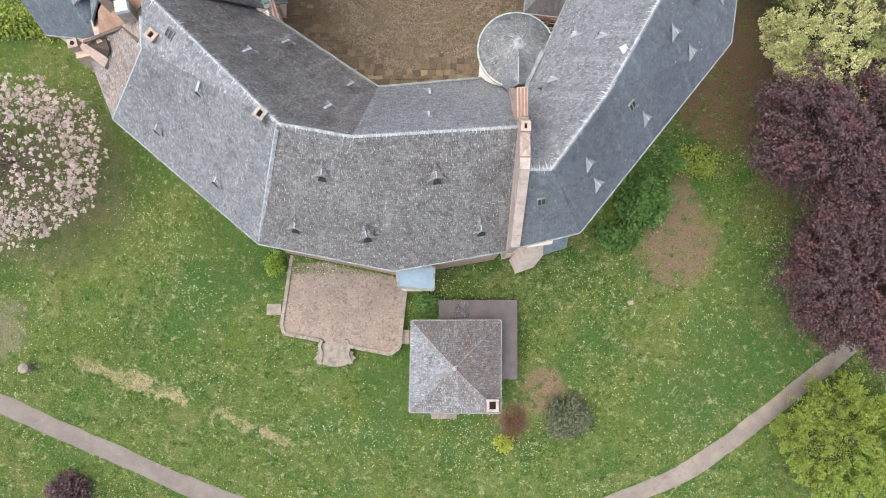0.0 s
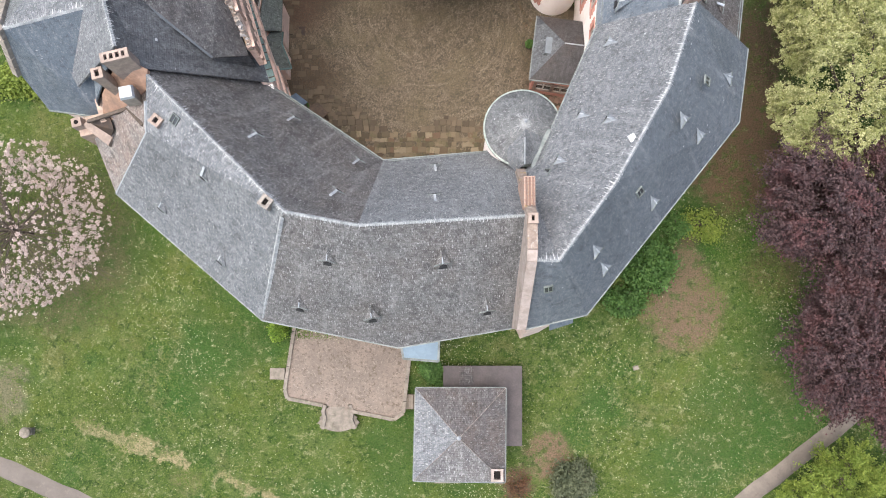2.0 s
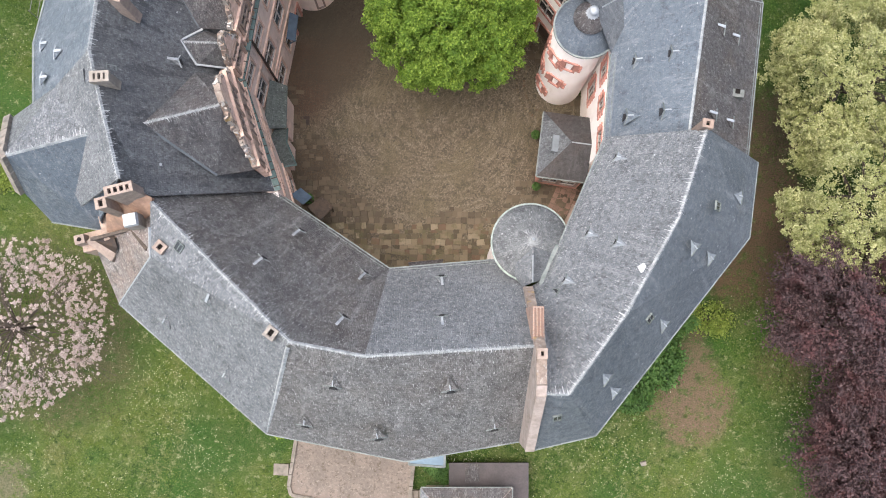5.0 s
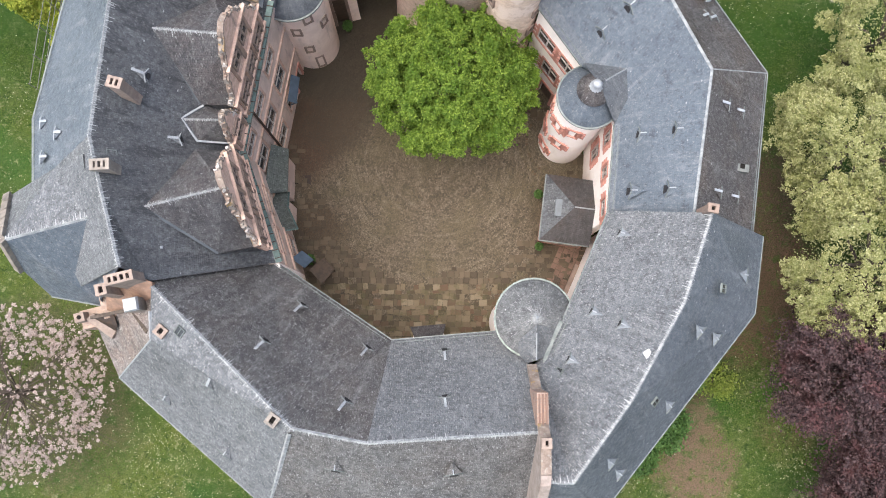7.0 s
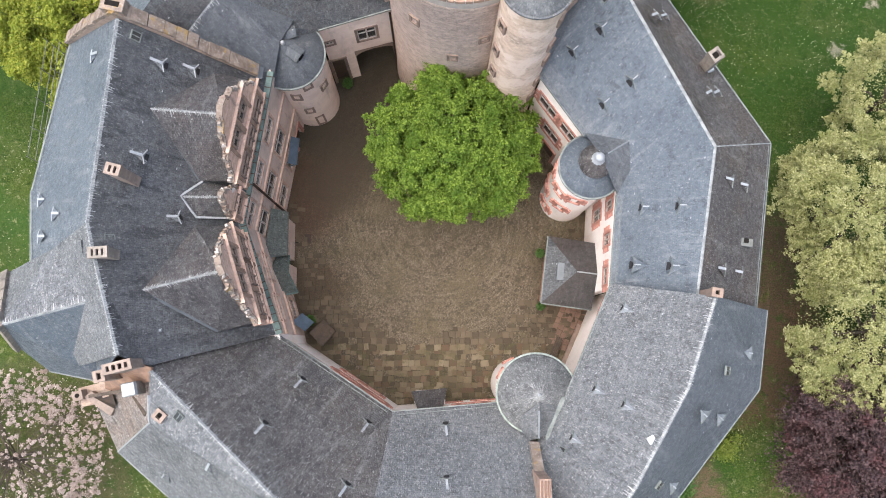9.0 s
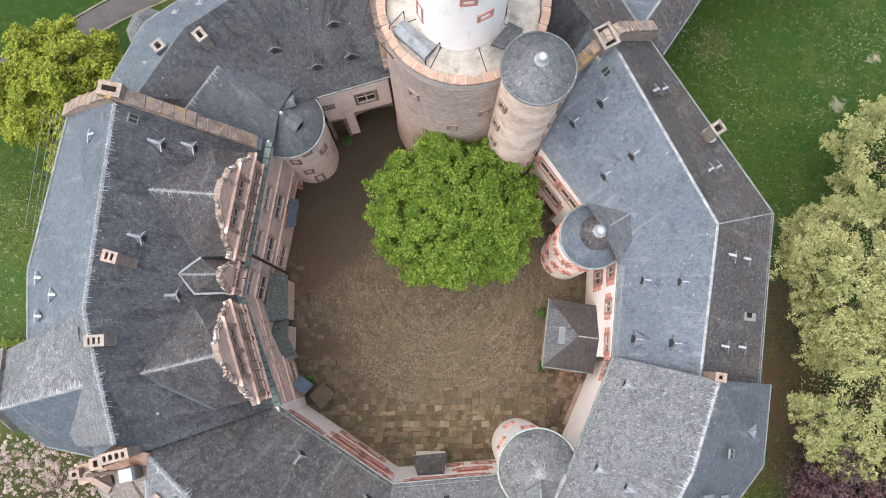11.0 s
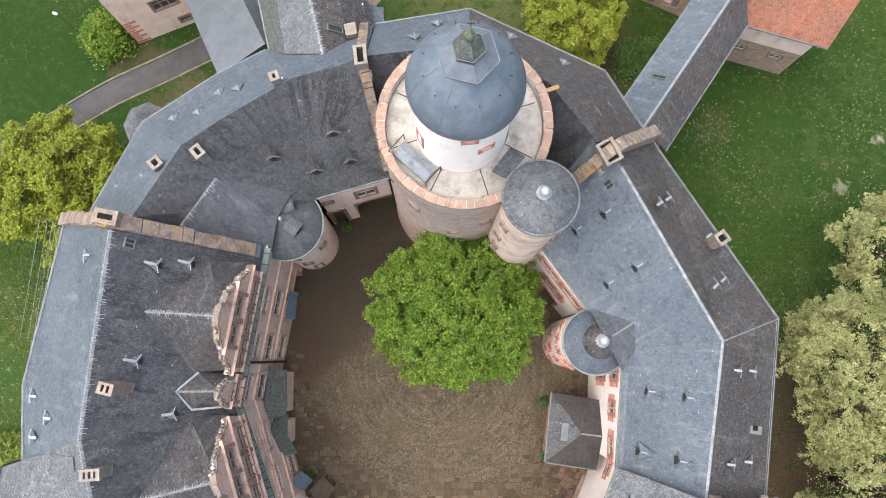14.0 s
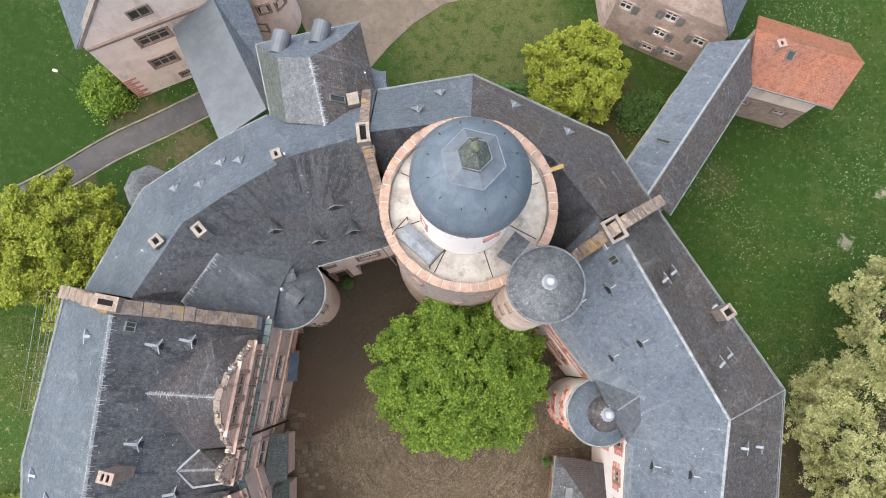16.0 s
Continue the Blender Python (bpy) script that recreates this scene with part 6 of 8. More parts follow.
def stone_gable(q0, q1, uc, width, z0, z1, zr, wins, parent, back, valley_l, valley_r, tiers):
    """A curved Renaissance gable with scroll stones over the eaves, and the cross roof behind it."""
    m = frame_of(q0, q1)
    hw, hh = width / 2, z1 - z0
    side = [(a * hw, z0 + b * hh) for a, b in GABLE]
    outline = [(-u, z) for u, z in side] + [(0, z1 + 0.25)] + [(u, z) for u, z in reversed(side)]
    bm = bmesh.new()
    fr = [bm.verts.new(m @ Vector((uc + u, -0.06, z))) for u, z in outline]
    bk = [bm.verts.new(m @ Vector((uc + u, 0.28, z))) for u, z in outline]
    f1, f2 = bm.faces.new(fr), bm.faces.new(bk[::-1])
    for i in range(len(outline)):
        j = (i + 1) % len(outline)
        bm.faces.new((fr[i], bk[i], bk[j], fr[j]))
    bmesh.ops.triangulate(bm, faces=[f1, f2])
    g = part("stone_gable", bm, M["gablestone"], parent, "curved red sandstone gable with scrolls")
    for a, b in zip(outline, outline[1:]):
        if min(a[1], b[1]) > z0 + 0.3 * hh:
            bm = bmesh.new()
            beam(bm, m @ Vector((uc + a[0], 0.11, a[1] + 0.04)), m @ Vector((uc + b[0], 0.11, b[1] + 0.04)), 0.09, 0.36, m.to_3x3() @ Vector((0, 1, 0)))
            part("coping_stone", bm, M["oldcope"], g)
    for b, w in tiers:
        bm = bmesh.new()
        box(bm, (uc, -0.11, z0 + b * hh - 0.06), (2 * hw * w, 0.2, 0.16), m=m)
        part("cornice", bm, M["gablestone"], g)
        bm = bmesh.new()
        box(bm, (uc, -0.13, z0 + b * hh + 0.102), (2 * hw * w + 0.06, 0.2, 0.05), m=m)
        part("cornice_ledge", bm, M["gablestone"], g, "pale worn cornice ledge")
    rg = random.Random(int(uc * 100))
    for k in range(3, len(side) - 1):
        for s in (-1, 1):
            for f in (0.0, 0.35, 0.7):
                if rg.random() < 0.15:
                    continue
                u, z = (side[k][n] + (side[k + 1][n] - side[k][n]) * f for n in (0, 1))
                bm = bmesh.new()
                q = rg.uniform(0.14, 0.34)
                box(bm, (uc + s * u, rg.uniform(0.05, 0.22), z - 0.1), (q, rg.uniform(0.22, 0.42), rg.uniform(0.2, 0.48)), rg.uniform(-0.6, 0.6), rg.uniform(0.35, 0.7), m)
                part("scroll_stone", bm, M[("chim", "oldcope", "frame", "frame", "cope")[rg.randrange(5)]], g, "weathered scroll stone")
    for u, v, w, h in wins:
        t = 0.12
        us = [u - w / 2 - t, u - w / 2, u - 0.06, u + 0.06, u + w / 2, u + w / 2 + t]
        vs = [v - t, v, v + h * 0.6 - 0.05, v + h * 0.6 + 0.05, v + h, v + h + t]
        bm = bmesh.new()
        cells(bm, [uc + a for a in us], vs, lambda a, b: b < v or b > v + h or abs(b - v - h * 0.6) < 0.05 or abs(a - uc - u) < 0.06 or abs(a - uc - u) > w / 2, -0.2, -0.062, m)
        wn = part("window", bm, M["cope"], g)
        bm = bmesh.new()
        box(bm, (uc + u, -0.085, v), (w - 0.01, 0.04, h - 0.01), m=m)
        part("pane", bm, M["glass"], wn, "dark glass pane")
    for (b0, w0), (b1, w1) in zip(tiers, tiers[1:]):
        za, zb = z0 + b0 * hh + 0.18, z0 + b1 * hh - 0.1
        gaps = sorted({round(u + s * (w / 2 + 0.3), 2) for u, v, w, h in wins if za - 0.5 < v < zb for s in (-1, 1)})
        for u in gaps:
            if abs(u) < hw * w1 - 0.1:
                bm = bmesh.new()
                box(bm, (uc + u, -0.11, za), (0.2, 0.12, zb - za), m=m)
                part("pilaster", bm, M["parapet"], g)
    top = m @ Vector((uc, 0.4, zr))
    for v in (valley_l, valley_r):
        bm = bmesh.new()
        slab(bm, [tuple(top), back, v[1], v[0]], 0.2)
        part("cross_roof", bm, M["slate_cross"], g)
        bm = bmesh.new()
        vv = [bm.verts.new(q) for q in (v[0], v[1], (v[1][0], v[1][1], v[1][2] - 1.2), (v[0][0], v[0][1], v[0][2] - 2.4))]
        bm.faces.new(vv)
        part("cheek", bm, M["slate_dark"], g)
        bm = bmesh.new()
        beam(bm, Vector(back) + Vector((0, 0, 0.03)), Vector(v[1]) + Vector((0, 0, 0.05)), 0.14, 0.05)
        part("valley", bm, M["zinc"], g, "worn lead valley")
    bm = bmesh.new()
    ridge_cap(bm, [back, tuple(top)], 0.14)
    part("ridge", bm, M["ridge"], g)
    tt = tuple(top)
    fringe(g, [back, tt], [(tt, back, valley_l[1], valley_l[0]), (tt, back, valley_r[1], valley_r[0])], M["fringe"])


stone_gable(FA0, FA1, 5.3, 6.4, 13.0, 21.3, 19.75, [(-1.9, 13.9, 1.3, 1.7), (-0.1, 13.9, 1.2, 1.7), (1.8, 13.9, 1.3, 1.7), (-0.95, 17.7, 0.95, 1.45), (0.75, 17.7, 0.95, 1.45)],
            west, (-17.75, 34.87, 19.9), ((-13.85, 31.5, 15.6), (-15.8, 31.38, 16.15)), ((-12.6, 38.3, 14.2), (-14.9, 38.1, 16.9)), ((0.0, 1.0), (0.13, 1.0), (0.4, 1.06), (0.74, 0.66)))
stone_gable(FA0, FA1, 0.9, 2.0, 13.0, 17.9, 16.7, [(0, 14.3, 0.9, 1.4)], west, (-16.6, 30.25, 16.95), ((-14.1, 29.3, 14.6), (-15.95, 29.15, 15.75)), ((-13.85, 31.3, 14.6), (-15.6, 31.3, 15.95)), ((0.0, 1.0), (0.42, 1.05)))
stone_gable(FB0, FB1, 3.75, 6.2, 12.8, 21.4, 19.7, [(-1.9, 13.8, 1.2, 1.7), (0.0, 13.8, 1.1, 1.7), (1.8, 13.8, 1.2, 1.7), (-0.75, 17.7, 0.95, 1.45), (0.85, 17.7, 0.95, 1.45)],
            west, (-17.9, 24.35, 19.45), ((-12.5, 22.65, 14.5), (-14.5, 22.08, 15.6)), ((-14.1, 28.75, 14.6), (-16.1, 28.65, 15.9)), ((0.0, 1.0), (0.13, 1.0), (0.42, 1.05), (0.74, 0.66)))
# lead-lined edges of the small cross roof, copper gutter and down pipe
for a, b, mk in (((-16.65, 30.25, 17.05), (-15.6, 31.35, 16.1), "lead"), ((-16.65, 30.25, 17.05), (-15.95, 29.1, 15.9), "lead"), ((-15.95, 29.12, 15.9), (-14.1, 29.25, 14.75), "lead"),
                 ((-14.3, 39.2, 15.2), (-12.5, 39.0, 14.1), "zinc")):
    bm = bmesh.new()
    beam(bm, a, b, 0.12 if mk == "lead" else 0.8, 0.06)
    part("flashing", bm, M[mk], west)
for a, b in (((-12.1, 39.3, 13.55), (-13.85, 29.25, 12.95)), ((-13.85, 29.25, 12.95), (-11.6, 22.0, 11.1))):
    bm = bmesh.new()
    beam(bm, a, b, 0.4, 0.2)
    part("gutter", bm, M["copper"], west, "green copper box gutter")
    for i in range(14):
        p = Vector(a).lerp(Vector(b), (i + 0.5) / 14)
        e = (Vector(b) - Vector(a)).normalized().cross(Vector((0, 0, 1)))
        bm = bmesh.new()
        beam(bm, p + e * 0.22 + Vector((0, 0, 0.12)), p - e * 0.22 + Vector((0, 0, 0.12)), 0.06, 0.05)
        part("gutter_strap", bm, M["rust"], west)
bm = bmesh.new()
rod(bm, (-13.3, 31.9, 12.8), (-13.3, 31.9, 0.1), 0.09)
part("down_pipe", bm, M["rust"], west)
# lean-to roofs at the foot of the facade
lean = thing("porch", "slate lean-to porch against the hall facade", "porch", (-13.0, 29.3, 0))
bm = bmesh.new()
slab(bm, [(-13.9, 27.6, 6.1), (-13.45, 31.4, 6.1), (-12.35, 31.3, 5.0), (-12.35, 28.0, 5.0)], 0.2)
part("porch_roof", bm, M["slate_green"], lean)
bm = bmesh.new()
box(bm, (-13.0, 29.6, 0), (0.6, 3.0, 4.9))
part("porch_wall", bm, M["pink"], lean)
lean2 = thing("porch", "small gabled porch with green copper edges", "porch", (-12.4, 26.5, 0))
bm = bmesh.new()
slab(bm, [(-13.3, 26.9, 6.2), (-12.1, 26.6, 5.9), (-11.6, 25.2, 4.4), (-12.6, 25.0, 4.6)], 0.15)
slab(bm, [(-13.3, 26.9, 6.2), (-12.1, 26.6, 5.9), (-12.3, 28.0, 4.6), (-13.2, 28.2, 4.6)], 0.15)
part("porch_roof", bm, M["slate_green"], lean2)
bm = bmesh.new()
for a, b in (((-12.1, 26.6, 5.98), (-11.6, 25.2, 4.48)), ((-12.1, 26.6, 5.98), (-12.3, 28.0, 4.68)), ((-11.6, 25.2, 4.48), (-12.6, 25.0, 4.68))):
    beam(bm, a, b, 0.12, 0.08)
part("edge_strip", bm, M["copper"], lean2)
bm = bmesh.new()
box(bm, (-12.9, 26.6, 0), (0.8, 1.8, 4.3))
part("porch_wall", bm, M["pink"], lean2)
bm = bmesh.new()
slab(bm, [(-12.5, 35.1, 5.0), (-12.3, 37.2, 5.0), (-11.75, 37.2, 4.3), (-11.95, 35.1, 4.3)], 0.12)
for yy in (35.2, 37.0):
    beam(bm, (-11.9, yy, 4.2), (-12.5, yy, 3.6), 0.08, 0.08)
tagged(part("canopy", bm, M["bluetarp"]), "blue canopy over a hall door", "canopy")
# stone party wall at the north end
PW = [(-25.0, 41.1, 14.9), (-22.4, 40.5, 18.3), (-18.7, 39.55, 23.1), (-16.75, 39.4, 20.6), (-12.75, 39.05, 14.4)]


def party_wall(parent, pts, thick, low, material, cope_m, step=0.8, rough=0.1):
    rg = random.Random(int(abs(pts[0][0]) * 31))
    for a, b in zip(pts, pts[1:]):
        a, b = Vector(a), Vector(b)
        d = b - a
        s = Vector((-d.y, d.x, 0)).normalized() * thick / 2
        bm = bmesh.new()
        v = [bm.verts.new(q) for q in (a + s, b + s, b - s, a - s)]
        w = [bm.verts.new((q.co.x, q.co.y, low)) for q in v]
        bm.faces.new(v)
        bm.faces.new(w[::-1])
        for i in range(4):
            bm.faces.new((v[i], w[i], w[(i + 1) % 4], v[(i + 1) % 4]))
        part("party_wall", bm, M[material], parent)
        k = max(2, int(d.length / step))
        rows = 1 if step > 0.6 else 2
        for i in range(k):
            for r in range(rows):
                off = Vector((0, 0, 0.08 + rg.uniform(0, 0.1))) + s * ((r - 0.5) * 0.95 if rows > 1 else rg.uniform(-rough, rough))
                j = 0.02 + rg.uniform(0, 0.06) * (rows > 1)
                bm = bmesh.new()
                beam(bm, a.lerp(b, (i + j) / k) + off, a.lerp(b, (i + 1 - j) / k) + off + Vector((0, 0, rg.uniform(-rough, rough) * 0.6)), thick / rows * rg.uniform(0.92, 1.12), 0.2)
                part("coping_stone", bm, M[cope_m], parent)


party_wall(west, PW, 0.75, 9.0, "stone", "oldcope")
bm = bmesh.new()
box(bm, (-18.7, 39.7, 21.0), (1.3, 0.8, 2.3), -0.2)
ch = part("chimney", bm, M["oldcope"], west, "stone chimney on the party wall")
bm = bmesh.new()
box(bm, (-18.7, 39.7, 23.22), (0.8, 0.3, 0.1), -0.2)
part("flue", bm, M["soot_shade"], ch)

# ---- west tower house that juts out of the hall ----
wx = thing("tower_house", "slate-roofed west tower house with stone gable", "tower house", (-24, 22.5, 0), CASTLE)
VA, VB = (-25.6, 22.45, 19.5), (-20.7, 23.75, 19.65)
VNW, VNE = (-27.46, 25.75, 15.6), (-20.6, 27.0, 21.3)
VSW, VSE, VSM = (-26.2, 19.6, 12.4), (-22.2, 18.9, 13.2), (-26.6, 21.0, 15.3)
roof(wx, [(VNW, VA, VB, VNE, (-23.6, 26.9, 18.2)), (VA, VSM, VSW, VSE, VB), (VB, VSE, (-21.6, 19.2, 15.8), W0, W1)], ["slate", "slate_blue", "slate_blue"],
     [(VA, VB)], [(VSW, VSE)])
bm = bmesh.new()
pts = [(-27.5, 25.9), (-26.6, 26.2), (-22.3, 26.2), (-22.3, 19.3), (-25.9, 19.9), (-26.3, 21.2), (-27.0, 23.0)]
top = [15.3, 15.3, 15.3, 12.9, 12.2, 15.0, 15.3]
vt = [bm.verts.new((x, y, z)) for (x, y), z in zip(pts, top)]
vb = [bm.verts.new((x, y, -0.5)) for x, y in pts]
for i in range(len(pts)):
    j = (i + 1) % len(pts)
    bm.faces.new((vt[i], vb[i], vb[j], vt[j]))
part("wall", bm, M["pink"], wx)
for a, b in ((VNW, VA), (VA, VSM)):
    for i in range(5):
        p, q = Vector(a).lerp(Vector(b), (i + 0.05) / 5), Vector(a).lerp(Vector(b), (i + 0.95) / 5)
        bm = bmesh.new()
        beam(bm, p + Vector((-0.2, 0, 0.1)), q + Vector((-0.2, 0, 0.1)), 0.45, 0.3)
        part("coping_stone", bm, M["chim"], wx)

# ---- southwest corner: chimneys, cowl, oriel, rough slates ----
corner = thing("corner_house", "pink plastered corner with clustered chimneys and oriel", "corner house", (-20.5, 18, 0), CASTLE)
roof(corner, [(SWA, SWS, (-17.4, 19.4, 18.3), (-20.6, 18.6, 15.4), (-22.9, 17.6, 12.9))], ["slate_mossy"], [], [])
bm = bmesh.new()
ridge_cap(bm, [SWA, SWS, (-17.5, 18.4, 18.6)], 0.3)
part("verge", bm, M["lead"], corner)
bm = bmesh.new()
slab(bm, [(-17.1, 20.0, 19.5), (-18.4, 20.5, 20.3), (-20.9, 19.4, 16.6), (-21.6, 18.4, 14.6), (-20.2, 18.5, 15.6), (-17.5, 19.2, 18.4)], 0.4)
part("plaster_slope", bm, M["shoulder"], corner, "pinkish weathered masonry shoulder")
bm = bmesh.new()
box(bm, (-20.2, 19.3, 8), (3.4, 1.6, 7.0), 0.3)
part("corner_wall", bm, M["stone"], corner)
bm = bmesh.new()
for x, y, w, d, z0, z1 in ((-22.6, 18.2, 1.8, 1.2, 10.0, 13.9),):
    box(bm, (x, y, z0), (w, d, z1 - z0), 0.25)
ori = part("oriel", bm, M["stone"], corner, "small stone oriel turret")
bm = bmesh.new()
slab(bm, [(-23.05, 18.04, 14.35), (-22.5, 18.4, 14.5), (-21.2, 17.32, 14.1), (-21.55, 16.84, 13.8)], 0.9)
part("oriel_roof", bm, M["tan"], ori, "pink plastered sloping cheek")
# dark sheet laid where the hollow behind the oriel is in shade
bm = bmesh.new()
slab(bm, [(-22.4, 18.1, 14.6), (-21.0, 18.5, 15.2), (-20.8, 17.6, 14.9), (-21.2, 17.35, 14.3)], 0.1)
part("recess", bm, M["rust"], ori, "dark sheet standing for the shaded recess behind the oriel")
bm = bmesh.new()
box(bm, (-23.3, 18.15, 13.4), (0.62, 0.58, 1.3), 0.25)
orc = part("oriel_chimney", bm, M["tan"], ori, "small pink plastered flue")
bm = bmesh.new()
lathe(bm, -23.3, 18.15, [(0.14, 14.68), (0.14, 14.74), (0, 14.74)], 12)
part("flue", bm, M["soot_shade"], orc)
for a, b, w in (((-22.43, 18.13, 14.9), (-19.4, 18.6, 16.3), 0.2), ((-19.4, 18.6, 16.3), (-17.96, 17.2, 17.5), 0.22)):
    bm = bmesh.new()
    beam(bm, a, b, w, w)
    part("beam", bm, M["bark"], corner, "weathered timber edge")


def chimney(label, x, y, z0, z1, w, d, rz=0.0, flues=1, mk="chim", pots=False, skirt=True):
    c = thing("chimney", label, "chimney", (x, y, z0), "chimneys")
    bm = bmesh.new()
    m = Matrix.Translation((x, y, 0)) @ Matrix.Rotation(radians(rz), 4, "Z")
    box(bm, (0, 0, z0), (w, d, z1 - z0 - 0.25), m=m)
    part("shaft", bm, M[mk], c)
    bm = bmesh.new()
    # open head: four sides round each flue
    t = 0.14
    box(bm, (0, -d / 2 + t / 2 - 0.04, z1 - 0.25), (w + 0.08, t, 0.25), m=m)
    box(bm, (0, d / 2 - t / 2 + 0.04, z1 - 0.25), (w + 0.08, t, 0.25), m=m)
    for k in range(flues + 1):
        u = -w / 2 + (w - t) * k / flues + t / 2
        box(bm, (u, 0, z1 - 0.25), (t + (0.06 if k in (0, flues) else 0), d - 2 * t + 0.08, 0.25), m=m)
    part("head", bm, M[mk], c)
    for k in range(flues):
        u = -w / 2 + w * (k + 0.5) / flues
        bm = bmesh.new()
        box(bm, (u, 0, z1 - 0.252), (w / flues - t, d - 2 * t, 0.06), m=m)
        part("flue", bm, M["soot_shade"], c, "sooty flue")
    if skirt:
        bm = bmesh.new()
        box(bm, (0, 0, z0 - 0.1), (w + 0.3, d + 0.3, 0.35), m=m, taper=0.9)
        part("flashing", bm, M["lead"], c)
    return c


chimney("four-flue brick chimney at the southwest corner", -18.2, 20.1, 17.6, 21.6, 1.5, 0.5, 14, 4, "tan", skirt=False)
chimney("stone chimney at the southwest corner", -19.72, 19.55, 15.5, 20.2, 0.58, 0.58, 14, 1, "tan", skirt=False)
chimney("low stone chimney above the rough slates", -16.86, 17.25, 16.2, 18.6, 0.62, 0.55, -38, 1, "tan", skirt=False)
chimney("square stone chimney on the southwest ridge", -10.15, 12.3, 17.5, 19.4, 0.62, 0.62, -35, 1)
chimney("small flue on the firewall coping", 5.0, 11.2, 19.0, 20.78, 0.5, 0.5, 0, 1, "tan", skirt=False)
chimney("tan two-flue stone chimney on the hall roof", -18.5, 30.65, 19.6, 22.7, 0.78, 0.56, -14, 2, "tan", skirt=False)
chimney("three-flue chimney on the hall roof", -19.25, 26.2, 20.0, 22.3, 1.0, 0.55, 4, 3)
chimney("slim pale stone chimney on the gatehouse roof", -15.0, 44.15, 17.6, 19.9, 0.6, 0.7, 40, 1)
chimney("square stone chimney on the gatehouse ridge", -17.45, 43.5, 18.0, 19.85, 0.65, 0.6, 40, 1)
chimney("square pale chimney on the gatehouse ridge", -10.47, 48.4, 19.0, 20.7, 0.52, 0.5, 20, 1)
chimney("two-flue stone chimney on the party wall", -5.45, 49.55, 18.5, 21.0, 0.7, 1.1, 6, 1)
chimney("large open stone chimney on the northeast party wall", 9.0, 43.95, 18.3, 20.1, 1.05, 1.35, 28, 1)
chimney("square stone chimney on the outer east slope", 16.55, 39.35, 14.2, 16.7, 0.75, 0.7, -57, 1)
chimney("small sandstone chimney at the ridge end", 14.5, 24.1, 18.6, 20.85, 0.56, 0.44, -10, 1, "cope", skirt=False)
cw = thing("chimney_cowl", "white metal box cowl on the corner house", "chimney cowl", (-18.45, 18.77, 18.0))
bm = bmesh.new()
box(bm, (-18.45, 18.77, 17.6), (0.8, 0.75, 1.3), 0.2)
part("cowl_shaft", bm, M["chim"], cw)
bm = bmesh.new()
box(bm, (-18.45, 18.77, 18.95), (0.85, 0.8, 0.25), 0.2, 0.85)
part("cowl_lid", bm, M["lead"], cw, "bright zinc lid")

# party walls of the north side
party_wall(north, [(13.3, 46.7, 14.9), (9.9, 44.6, 19.6), (8.9, 43.9, 19.9), (6.5, 42.3, 15.6)], 0.75, 9.0, "stone", "oldcope", 0.34, 0.2)
party_wall(north, [(-5.9, 54.6, 13.6), (-5.45, 49.6, 20.5), (-4.3, 44.6, 13.2)], 0.6, 9.0, "stone", "oldcope", 0.36, 0.18)
bm = bmesh.new()
rod(bm, (-5.9, 55.3, 12.5), (-5.9, 55.3, 15.2), 0.06)
tagged(part("flagpole", bm, M["chrome"]), "short white metal mast on the north eaves", "mast")

# ---- roof dormers, vents, skylights ----
def roof_frame(tri, x, y):
    """Pose on a slope: x along the level, y up the slope in plan, z up; and its pitch."""
    z, n = on_plane(*tri, x, y)
    d = Vector((-n.x, -n.y, 0)).normalized()
    return Matrix(((d.y, d.x, 0, x), (-d.x, d.y, 0, y), (0, 0, 1, z), (0, 0, 0, 1))), math.atan2(math.hypot(n.x, n.y), n.z)


